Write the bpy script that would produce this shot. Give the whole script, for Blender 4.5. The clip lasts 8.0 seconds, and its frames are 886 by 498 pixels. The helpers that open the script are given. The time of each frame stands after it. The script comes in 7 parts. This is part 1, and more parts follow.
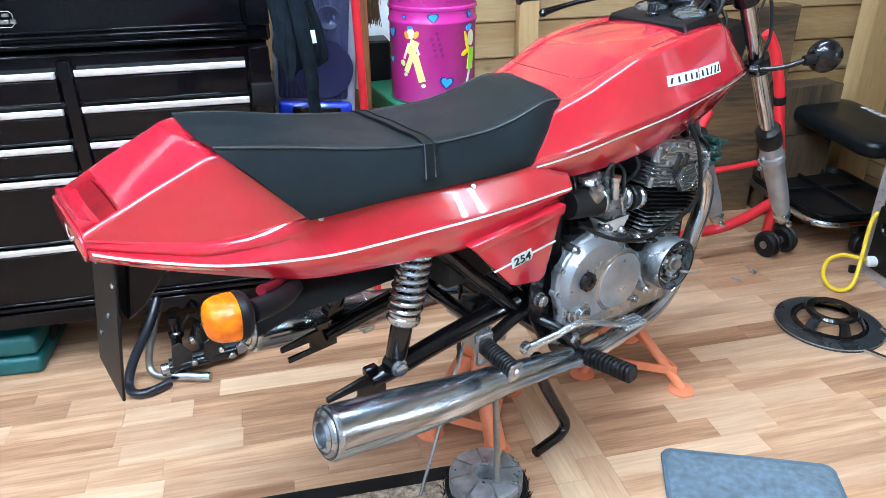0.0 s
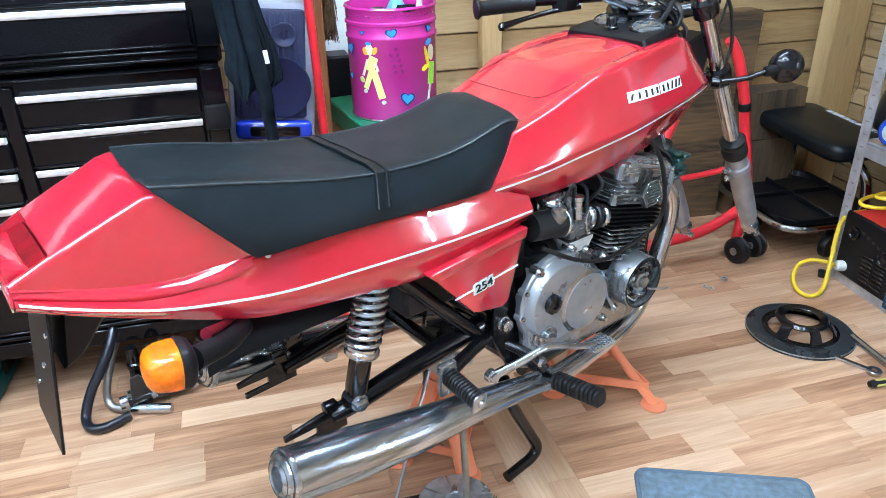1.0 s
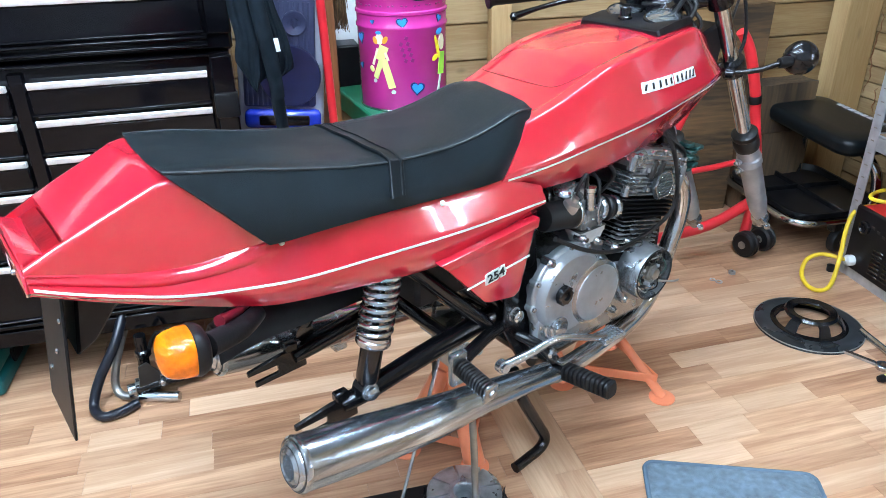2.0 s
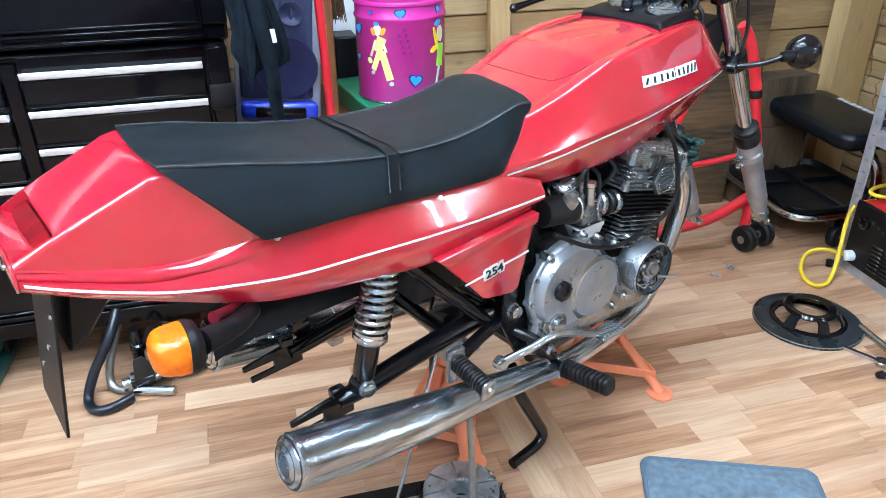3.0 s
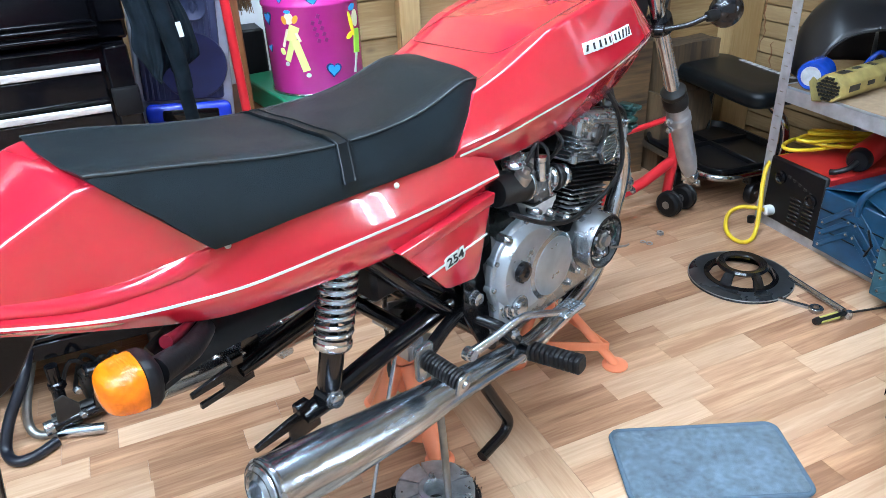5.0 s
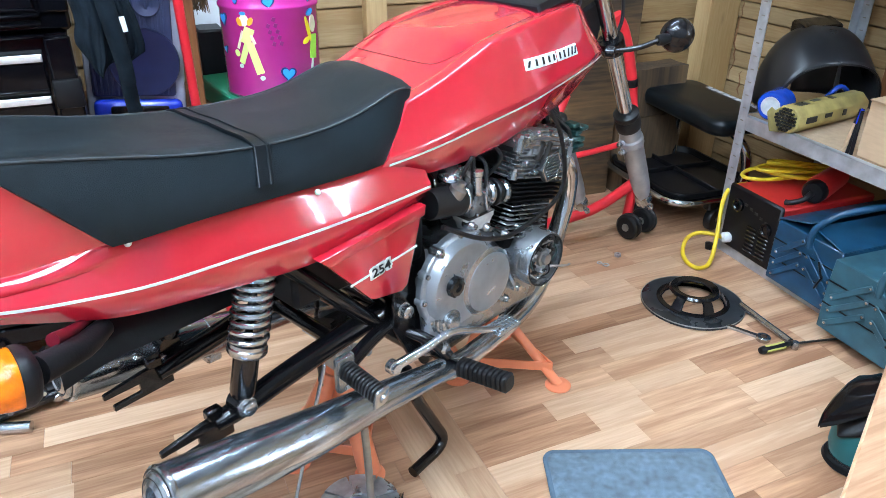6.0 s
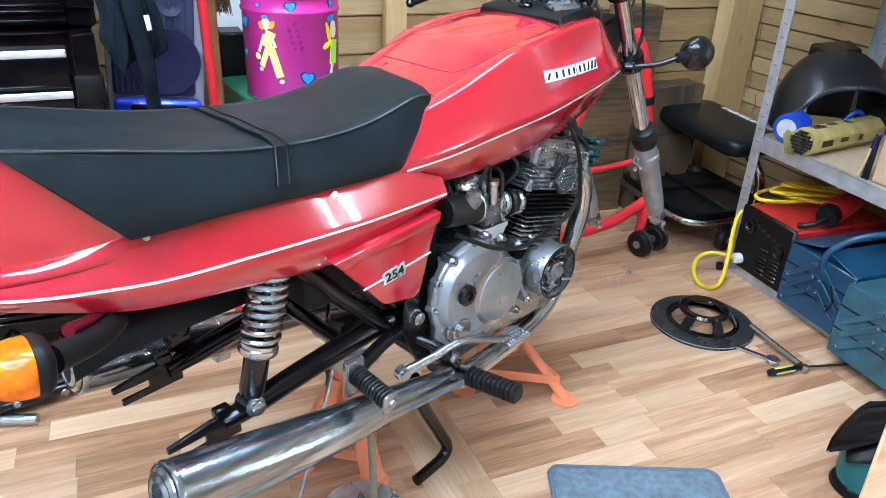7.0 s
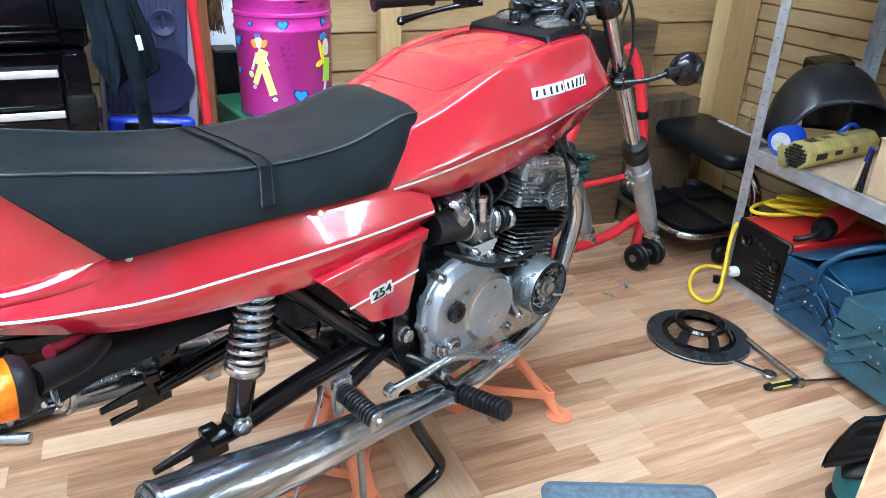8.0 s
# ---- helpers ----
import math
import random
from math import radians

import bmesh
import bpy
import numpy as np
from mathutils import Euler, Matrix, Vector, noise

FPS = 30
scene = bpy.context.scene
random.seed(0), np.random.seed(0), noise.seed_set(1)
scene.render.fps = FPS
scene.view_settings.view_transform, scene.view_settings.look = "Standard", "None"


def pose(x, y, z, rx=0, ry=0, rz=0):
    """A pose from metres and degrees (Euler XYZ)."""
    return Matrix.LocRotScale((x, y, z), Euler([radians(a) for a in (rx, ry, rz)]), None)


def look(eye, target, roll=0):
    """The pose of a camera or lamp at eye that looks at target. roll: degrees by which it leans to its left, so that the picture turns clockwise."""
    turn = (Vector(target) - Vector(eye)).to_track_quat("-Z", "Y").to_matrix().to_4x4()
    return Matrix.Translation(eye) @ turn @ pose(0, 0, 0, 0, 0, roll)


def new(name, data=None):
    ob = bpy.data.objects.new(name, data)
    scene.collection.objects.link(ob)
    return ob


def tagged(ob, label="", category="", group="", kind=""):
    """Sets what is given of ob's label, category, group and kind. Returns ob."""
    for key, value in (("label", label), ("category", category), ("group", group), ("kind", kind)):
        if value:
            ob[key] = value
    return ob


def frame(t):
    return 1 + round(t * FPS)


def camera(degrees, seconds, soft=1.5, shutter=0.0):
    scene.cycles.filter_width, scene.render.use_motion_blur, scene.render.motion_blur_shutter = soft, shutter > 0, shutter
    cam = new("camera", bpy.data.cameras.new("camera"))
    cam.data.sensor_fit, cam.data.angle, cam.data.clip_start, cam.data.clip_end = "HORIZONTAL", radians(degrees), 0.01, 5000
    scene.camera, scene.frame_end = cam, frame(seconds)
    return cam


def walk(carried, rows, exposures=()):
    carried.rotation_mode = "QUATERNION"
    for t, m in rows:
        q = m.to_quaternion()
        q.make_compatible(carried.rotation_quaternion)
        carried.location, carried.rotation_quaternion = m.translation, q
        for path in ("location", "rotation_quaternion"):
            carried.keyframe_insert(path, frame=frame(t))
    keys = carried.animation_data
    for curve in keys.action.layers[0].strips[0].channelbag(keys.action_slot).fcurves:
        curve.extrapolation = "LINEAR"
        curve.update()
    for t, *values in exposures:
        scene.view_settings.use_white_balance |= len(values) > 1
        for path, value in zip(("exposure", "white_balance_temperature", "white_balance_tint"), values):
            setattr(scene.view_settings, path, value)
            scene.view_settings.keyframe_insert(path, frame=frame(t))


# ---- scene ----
cam = camera(62.5, 8.0, 0.65)
PATH = [
    (0, (0.215, 0.564, 1.123), (0.623, 2.305, 0.226), -0.5),
    (0.5, (0.244, 0.593, 1.131), (0.678, 2.328, 0.238), -0.4),
    (1, (0.26, 0.608, 1.141), (0.726, 2.337, 0.251), -1.3),
    (1.5, (0.245, 0.61, 1.137), (0.703, 2.338, 0.241), -1.1),
    (3, (0.249, 0.629, 1.133), (0.709, 2.34, 0.205), -0.6),
    (3.5, (0.233, 0.638, 1.131), (0.697, 2.346, 0.2), -0.5),
    (4, (0.199, 0.665, 1.126), (0.67, 2.373, 0.198), -1.6),
    (4.5, (0.141, 0.713, 1.111), (0.756, 2.365, 0.166), -4.4),
    (5, (0.194, 0.712, 1.096), (0.888, 2.33, 0.147), -2.7),
    (5.2, (0.226, 0.695, 1.087), (0.929, 2.312, 0.142), -0.9),
    (6.3, (0.281, 0.681, 1.083), (1.018, 2.303, 0.175), 1.0),
    (6.5, (0.268, 0.675, 1.079), (0.994, 2.305, 0.176), 1.7),
    (7, (0.268, 0.688, 1.078), (0.996, 2.326, 0.19), 2.6),
    (7.5, (0.281, 0.689, 1.085), (1.007, 2.336, 0.214), 2.5),
    (8, (0.292, 0.681, 1.086), (1.015, 2.337, 0.229), 2.1),
]
walk(cam, [(t, look(eye, target, roll)) for t, eye, target, roll in PATH])

# ---- light: closed shed lit by white LED battens under the roof ----
world = bpy.data.worlds.new("shed_world")
scene.world = world
world.use_nodes = True
world.node_tree.nodes["Background"].inputs[0].default_value = (0.8, 0.88, 1.0, 1)
world.node_tree.nodes["Background"].inputs[1].default_value = 0.01
EXPOSURE = 0.1
scene.view_settings.exposure = EXPOSURE
BATTENS = [(-1.15, 1.0, 2.30, 90), (-0.15, 1.0, 2.30, 0), (-0.35, 0.2, 2.30, 90), (0.5, 0.2, 2.30, 90), (0.8, 1.95, 2.30, 0)]
# added, unseen light strips that give the side panel its two upright highlights
HIGHLIGHT_STRIPS = [(0.30, 0.9), (0.14, 0.9)]
TUBE_LIGHT = 90.0
TUBE_COLOR = (0.645, 0.825, 1.04, 1)

# ---- materials ----
def mat(name, base, rough=0.5, metal=0.0, coat=0.0, var=0.0, scale=20.0, bump=0.0, bscale=120.0, rvar=0.0, spec=0.5, alpha=1.0, trans=0.0, stretch=(1, 1, 1), dist=0.0, isl=0.0, obr=0.0, var2=0.0, scale2=3.0, sheen=0.0):
    """A surface with variation at two scales, relief and uneven gloss."""
    m = bpy.data.materials.new(name)
    m.use_nodes = True
    nt = m.node_tree
    b = nt.nodes["Principled BSDF"]
    b.inputs["Base Color"].default_value = (*base, 1)
    b.inputs["Roughness"].default_value = rough
    b.inputs["Metallic"].default_value = metal
    b.inputs["Coat Weight"].default_value = coat
    b.inputs["Coat Roughness"].default_value = 0.035
    b.inputs["Coat IOR"].default_value = 1.6
    b.inputs["Specular IOR Level"].default_value = spec
    b.inputs["Transmission Weight"].default_value = trans
    b.inputs["Sheen Weight"].default_value = sheen
    tc = nt.nodes.new("ShaderNodeTexCoord")
    mp = nt.nodes.new("ShaderNodeMapping")
    mp.inputs["Scale"].default_value = stretch
    nt.links.new(tc.outputs["Object"], mp.inputs["Vector"])
    def tex(s, d=4.0):
        n = nt.nodes.new("ShaderNodeTexNoise")
        n.inputs["Scale"].default_value = s
        n.inputs["Detail"].default_value = d
        n.inputs["Distortion"].default_value = dist
        nt.links.new(mp.outputs[0], n.inputs["Vector"])
        return n.outputs["Fac"]
    def maprange(src, a, c):
        r = nt.nodes.new("ShaderNodeMapRange")
        r.inputs["From Min"].default_value, r.inputs["From Max"].default_value = 0.3, 0.7
        r.inputs["To Min"].default_value, r.inputs["To Max"].default_value = a, c
        nt.links.new(src, r.inputs["Value"])
        return r.outputs[0]
    def times(a, c):
        q = nt.nodes.new("ShaderNodeMath")
        q.operation = "MULTIPLY"
        nt.links.new(a, q.inputs[0])
        nt.links.new(c, q.inputs[1])
        return q.outputs[0]
    val = None
    if var:
        val = maprange(tex(scale), 1 - var, 1 + var)
    if var2:
        v2 = maprange(tex(scale2, 2.0), 1 - var2, 1 + var2)
        val = times(val, v2) if val else v2
    if isl or obr:
        gi = nt.nodes.new("ShaderNodeNewGeometry" if isl else "ShaderNodeObjectInfo")
        r = nt.nodes.new("ShaderNodeMapRange")
        amp = isl or obr
        r.inputs["To Min"].default_value, r.inputs["To Max"].default_value = 1 - amp, 1 + amp
        nt.links.new(gi.outputs["Random Per Island" if isl else "Random"], r.inputs["Value"])
        val = times(val, r.outputs[0]) if val else r.outputs[0]
    if val:
        hs = nt.nodes.new("ShaderNodeHueSaturation")
        hs.inputs["Color"].default_value = (*base, 1)
        nt.links.new(val, hs.inputs["Value"])
        nt.links.new(hs.outputs[0], b.inputs["Base Color"])
    if rvar:
        rr = maprange(tex(scale * 0.6), max(0.02, rough - rvar), min(1, rough + rvar))
        nt.links.new(rr, b.inputs["Roughness"])
    if bump:
        bp = nt.nodes.new("ShaderNodeBump")
        bp.inputs["Strength"].default_value = bump
        bp.inputs["Distance"].default_value = 0.002
        nt.links.new(tex(bscale, 3.0), bp.inputs["Height"])
        nt.links.new(bp.outputs[0], b.inputs["Normal"])
    return m


def wood(name, light, dark, along="X", ring=14.0, rough=0.45, bump=0.1, obr=0.12, knots=False, fine=60.0):
    """Long-grained wood: stretched noise between two tones, with a tone of its own for each piece."""
    m = bpy.data.materials.new(name)
    m.use_nodes = True
    nt = m.node_tree
    b = nt.nodes["Principled BSDF"]
    b.inputs["Roughness"].default_value = rough
    tc = nt.nodes.new("ShaderNodeTexCoord")
    oi = nt.nodes.new("ShaderNodeObjectInfo")
    geo = nt.nodes.new("ShaderNodeNewGeometry")
    seedmix = nt.nodes.new("ShaderNodeMath")
    seedmix.operation = "ADD"
    nt.links.new(oi.outputs["Random"], seedmix.inputs[0])
    nt.links.new(geo.outputs["Random Per Island"], seedmix.inputs[1])
    shift = nt.nodes.new("ShaderNodeVectorMath")
    shift.operation = "SCALE"
    shift.inputs[0].default_value = (7.3, 11.1, 5.7)
    nt.links.new(seedmix.outputs[0], shift.inputs["Scale"])
    add = nt.nodes.new("ShaderNodeVectorMath")
    nt.links.new(geo.outputs["Position"], add.inputs[0])
    nt.links.new(shift.outputs[0], add.inputs[1])
    mp = nt.nodes.new("ShaderNodeMapping")
    k = 0.07
    mp.inputs["Scale"].default_value = {"X": (k, 1, 1), "Y": (1, k, 1), "Z": (1, 1, k)}[along]
    nt.links.new(add.outputs[0], mp.inputs["Vector"])
    n1 = nt.nodes.new("ShaderNodeTexNoise")
    n1.inputs["Scale"].default_value, n1.inputs["Detail"].default_value, n1.inputs["Distortion"].default_value = ring, 3, 0.6
    n2 = nt.nodes.new("ShaderNodeTexNoise")
    n2.inputs["Scale"].default_value, n2.inputs["Detail"].default_value = fine * 3, 4
    for n in (n1, n2):
        nt.links.new(mp.outputs[0], n.inputs["Vector"])
    mix = nt.nodes.new("ShaderNodeMath")
    mix.operation = "MULTIPLY_ADD"
    mix.inputs[1].default_value = 0.5
    nt.links.new(n2.outputs["Fac"], mix.inputs[0])
    nt.links.new(n1.outputs["Fac"], mix.inputs[2])
    ramp = nt.nodes.new("ShaderNodeValToRGB")
    ramp.color_ramp.elements[0].position, ramp.color_ramp.elements[1].position = 0.52, 0.9
    ramp.color_ramp.elements[0].color, ramp.color_ramp.elements[1].color = (*light, 1), (*dark, 1)
    nt.links.new(mix.outputs[0], ramp.inputs[0])
    col = ramp.outputs[0]
    if knots:
        vo = nt.nodes.new("ShaderNodeTexVoronoi")
        vo.inputs["Scale"].default_value = 1.0
        mk = nt.nodes.new("ShaderNodeMapping")
        mk.inputs["Scale"].default_value = {"X": (4.6, 0, 9.0), "Y": (0, 4.6, 9.0), "Z": (9.0, 0, 3.2)}[along]
        nt.links.new(add.outputs[0], mk.inputs["Vector"])
        nt.links.new(mk.outputs[0], vo.inputs["Vector"])
        wob = nt.nodes.new("ShaderNodeMath")
        wob.operation = "MULTIPLY_ADD"
        wob.inputs[1].default_value = 0.09
        nt.links.new(n2.outputs["Fac"], wob.inputs[0])
        nt.links.new(vo.outputs["Distance"], wob.inputs[2])
        kr = nt.nodes.new("ShaderNodeMapRange")
        kr.inputs["From Min"].default_value, kr.inputs["From Max"].default_value = 0.10, 0.19
        kr.inputs["To Min"].default_value, kr.inputs["To Max"].default_value = 0.9, 0.0
        nt.links.new(wob.outputs[0], kr.inputs["Value"])
        few = nt.nodes.new("ShaderNodeSeparateColor")
        nt.links.new(vo.outputs["Color"], few.inputs[0])
        gate = nt.nodes.new("ShaderNodeMath")
        gate.operation = "GREATER_THAN"
        gate.inputs[1].default_value = 0.38
        nt.links.new(few.outputs[0], gate.inputs[0])
        both = nt.nodes.new("ShaderNodeMath")
        both.operation = "MULTIPLY"
        nt.links.new(kr.outputs[0], both.inputs[0])
        nt.links.new(gate.outputs[0], both.inputs[1])
        kr = both
        mx = nt.nodes.new("ShaderNodeMix")
        mx.data_type = "RGBA"
        mx.inputs[7].default_value = (dark[0] * 0.3, dark[1] * 0.25, dark[2] * 0.2, 1)
        nt.links.new(kr.outputs[0], mx.inputs[0])
        nt.links.new(col, mx.inputs[6])
        col = mx.outputs[2]
    hs = nt.nodes.new("ShaderNodeHueSaturation")
    mr = nt.nodes.new("ShaderNodeMapRange")
    fr = nt.nodes.new("ShaderNodeMath")
    fr.operation = "FRACT"
    nt.links.new(seedmix.outputs[0], fr.inputs[0])
    mr.inputs["To Min"].default_value, mr.inputs["To Max"].default_value = 1 - obr, 1 + obr
    nt.links.new(fr.outputs[0], mr.inputs["Value"])
    nt.links.new(mr.outputs[0], hs.inputs["Value"])
    nt.links.new(col, hs.inputs["Color"])
    nt.links.new(hs.outputs[0], b.inputs["Base Color"])
    bp = nt.nodes.new("ShaderNodeBump")
    bp.inputs["Strength"].default_value, bp.inputs["Distance"].default_value = bump, 0.001
    nt.links.new(n2.outputs["Fac"], bp.inputs["Height"])
    nt.links.new(bp.outputs[0], b.inputs["Normal"])
    return m


RED = mat("red_paint", (0.47, 0.0122, 0.0285), 0.12, coat=1.0, var=0.04, scale=30, bump=0.012, bscale=40, var2=0.05, scale2=4)
WHITE = mat("white_paint", (0.6, 0.6, 0.59), 0.4, var=0.1, scale=40)
VINYL = mat("black_vinyl", (0.0074, 0.0118, 0.0145), 0.37, var=0.25, scale=15, bump=0.3, bscale=900, rvar=0.06, spec=0.15, var2=0.2, scale2=5)
# paler than the seat vinyl: the edge highlight is put into this grey
PIPING = mat("highlight_grey_piping", (0.024, 0.03, 0.034), 0.36, var=0.3, scale=30)
VINYL2 = mat("black_vinyl_strap", (0.004, 0.006, 0.0075), 0.34, spec=0.22, var=0.1, scale=30, bump=0.15, bscale=600)
SPRING = mat("dull_chrome_spring", (0.50, 0.53, 0.56), 0.27, 1.0, var=0.1, scale=40)
CHROME = mat("chrome", (0.56, 0.60, 0.64), 0.14, 1.0, var=0.12, scale=18, bump=0.012, bscale=40, rvar=0.08, stretch=(1, 4, 4))
PIPE = mat("old_chrome", (0.36, 0.41, 0.46), 0.19, 0.95, var=0.3, scale=7, bump=0.04, bscale=24, rvar=0.1, stretch=(0.25, 16, 16), var2=0.2, scale2=2.0)
COVERM = mat("brushed_cover_alloy", (0.36, 0.395, 0.425), 0.34, 0.75, var=0.1, scale=40, bump=0.08, bscale=260, rvar=0.1, var2=0.1, scale2=9)
ALLOY = mat("cast_alloy", (0.31, 0.33, 0.345), 0.28, 0.85, var=0.15, scale=30, bump=0.12, bscale=220, rvar=0.1, var2=0.15, scale2=9)
ALLOYP = mat("polished_alloy", (0.40, 0.42, 0.435), 0.22, 0.92, var=0.08, scale=40, bump=0.05, bscale=200, rvar=0.08)
CARBD = mat("dark_stained_alloy", (0.11, 0.12, 0.13), 0.34, 0.75, var=0.4, scale=45, bump=0.2, bscale=160, rvar=0.12)
FORKM = mat("grey_fork_alloy", (0.36, 0.38, 0.41), 0.4, 0.7, var=0.12, scale=40, bump=0.08, bscale=250, rvar=0.08)
ZINC = mat("zinc_bolt", (0.47, 0.49, 0.505), 0.25, 0.95, var=0.2, scale=80, bump=0.1, bscale=200)
BLACKP = mat("black_gloss_paint", (0.004, 0.004, 0.005), 0.2, spec=0.3, coat=0.25, var=0.2, scale=25, bump=0.05, bscale=120)
BLACKFIN = mat("matt_black_fin_paint", (0.004, 0.004, 0.0045), 0.8, spec=0.1, var=0.3, scale=40)
BLACKM = mat("black_satin_plastic", (0.005, 0.005, 0.006), 0.42, spec=0.22, var=0.2, scale=25, bump=0.12, bscale=300)
RUBBER = mat("black_rubber", (0.005, 0.005, 0.0055), 0.45, spec=0.32, var=0.25, scale=30, bump=0.15, bscale=300)
DIRTY = mat("oily_black_metal", (0.02, 0.019, 0.018), 0.38, 0.3, var=0.5, scale=25, bump=0.3, bscale=90, rvar=0.15)
AMBER = mat("amber_lens", (0.85, 0.175, 0.003), 0.1, trans=0.3, var=0.4, scale=60, bump=0.7, bscale=150, stretch=(1, 0.25, 1))
TRIM = mat("dark_red_trim", (0.10, 0.004, 0.010), 0.3, var=0.1)
SEAMR = mat("shaded_red_paint", (0.24, 0.008, 0.016), 0.35, var=0.1, scale=30)
LENS = mat("red_lens", (0.16, 0.003, 0.007), 0.3, spec=0.2, var=0.3, scale=60, bump=0.25, bscale=160)
CARBW = mat("grey_white_casting", (0.48, 0.48, 0.46), 0.55, var=0.12, scale=60)
ORANGE = mat("orange_paint", (0.86, 0.27, 0.13), 0.4, var=0.06, scale=18, bump=0.08, bscale=90, var2=0.06, scale2=6)
CHESTM = mat("black_chest_enamel", (0.0025, 0.0025, 0.0035), 0.11, spec=0.2, coat=0.0, var=0.15, scale=12, bump=0.015, bscale=18)
HANDLE = mat("brushed_aluminium", (0.88, 0.88, 0.88), 0.5, 0.15, var=0.04, scale=60, stretch=(1, 8, 8))
GALV = mat("galvanised_steel", (0.46, 0.49, 0.52), 0.4, 0.6, var=0.18, scale=28, bump=0.06, bscale=60, rvar=0.1, var2=0.1, scale2=7)
MDF = mat("chipboard", (0.42, 0.30, 0.19), 0.8, var=0.1, scale=60, bump=0.1, bscale=200)
TEALBOX = mat("blue_toolbox_paint", (0.007, 0.052, 0.108), 0.42, var=0.3, scale=16, bump=0.08, bscale=60, rvar=0.1, var2=0.15, scale2=6)
TEALBOX2 = mat("teal_toolbox_paint", (0.026, 0.085, 0.112), 0.5, var=0.3, scale=16, bump=0.08, bscale=60, rvar=0.1, var2=0.15, scale2=6)
REDW = mat("red_enamel", (0.5, 0.02, 0.02), 0.4, var=0.08, scale=20, bump=0.06, bscale=200)
REDST = mat("red_stand_paint", (0.62, 0.02, 0.03), 0.32, var=0.06, scale=25, bump=0.03)
YELLOW = mat("yellow_cable", (0.72, 0.5, 0.02), 0.5, var=0.08, scale=40)
YPAPER = mat("yellow_packet", (0.31, 0.245, 0.085), 0.5, var=0.25, scale=25, bump=0.3, bscale=60, var2=0.2, scale2=9)
BLUETAPE = mat("blue_packet_film", (0.008, 0.05, 0.34), 0.22, coat=0.3, var=0.2, scale=25, bump=0.25, bscale=50)
CARD = mat("cardboard", (0.42, 0.28, 0.17), 0.8, var=0.07, scale=20, bump=0.06, bscale=90, stretch=(1, 1, 6))
PINK = mat("pink_tin", (0.53, 0.03, 0.25), 0.26, coat=0.25, var=0.05, scale=20, bump=0.03, bscale=30)
PINKD = mat("dark_pink_print", (0.25, 0.01, 0.14), 0.35, var=0.05)
HEARTB = mat("blue_print", (0.03, 0.28, 0.72), 0.35, var=0.05)
HEARTD = mat("navy_print", (0.012, 0.02, 0.13), 0.35, var=0.05)
LIME = mat("lime_print", (0.72, 0.78, 0.25), 0.4, var=0.06)
LIME2 = mat("green_print", (0.36, 0.66, 0.07), 0.4, var=0.06)
SKIN = mat("cream_print", (0.82, 0.66, 0.5), 0.4, var=0.05)
HAIRO = mat("orange_print", (0.78, 0.32, 0.03), 0.4, var=0.06)
HAIRY = mat("yellow_print", (0.85, 0.62, 0.03), 0.4, var=0.06)
GREENM = mat("green_enamel", (0.008, 0.17, 0.085), 0.35, var=0.1, scale=20, bump=0.04, bscale=60)
CASEG = mat("teal_plastic_case", (0.002, 0.085, 0.085), 0.42, var=0.15, scale=20, bump=0.12, bscale=260, var2=0.12, scale2=5)
SPK = mat("navy_plastic", (0.026, 0.033, 0.085), 0.5, var=0.1, scale=40, bump=0.2, bscale=500)
SPKW = mat("dark_blue_cone", (0.007, 0.011, 0.055), 0.4, var=0.12, scale=30, bump=0.1, bscale=500)
SPKB = mat("bright_blue_plastic", (0.01, 0.04, 0.5), 0.2, coat=0.5, var=0.08, scale=30)
SPKG = mat("lavender_grey_plastic", (0.38, 0.40, 0.48), 0.45, var=0.06, scale=40)
PALEEND = mat("pale_paper_label", (0.40, 0.41, 0.42), 0.6, var=0.15, scale=60, bump=0.1, bscale=90)
GREYPL = mat("grey_plastic", (0.5, 0.5, 0.52), 0.5, var=0.06, scale=40)
CLOTH = mat("navy_cloth", (0.0062, 0.0102, 0.0145), 0.95, spec=0.1, var=0.35, scale=30, bump=0.5, bscale=420, var2=0.2, scale2=9)
BROOM = mat("brown_bristle", (0.13, 0.075, 0.03), 0.85, isl=0.4, var=0.2, scale=60)
MATB = mat("blue_grey_carpet", (0.095, 0.137, 0.17), 0.95, var=0.3, scale=70, bump=0.9, bscale=420, sheen=0.25, var2=0.18, scale2=14)
MATE = mat("blue_mat_edge", (0.08, 0.125, 0.165), 0.85, var=0.1, scale=60, bump=0.5, bscale=300)
RUG = mat("brown_doormat", (0.32, 0.235, 0.17), 0.95, var=0.55, scale=110, bump=0.9, bscale=300, var2=0.35, scale2=40)
STEEL = mat("bare_steel", (0.34, 0.33, 0.31), 0.38, 0.9, var=0.2, scale=30, bump=0.1, bscale=90, rvar=0.1)
CASTI = mat("machined_iron", (0.48, 0.51, 0.535), 0.36, 0.75, var=0.3, scale=35, bump=0.15, bscale=120, rvar=0.12)
DISCM = mat("black_brake_disc", (0.03, 0.034, 0.038), 0.3, 0.3, var=0.3, scale=20, bump=0.06, bscale=80, rvar=0.1)
BLUEJ = mat("blue_black_hose", (0.006, 0.008, 0.014), 0.3, var=0.2, scale=30)
GLASSD = mat("dial_glass", (0.07, 0.08, 0.085), 0.05, coat=1.0, var=0.15, scale=25)
WHITEPL = mat("white_plastic", (0.7, 0.72, 0.72), 0.4, var=0.05, scale=30)
GREENW = mat("green_black_wire", (0.01, 0.05, 0.045), 0.4, var=0.3, scale=60)
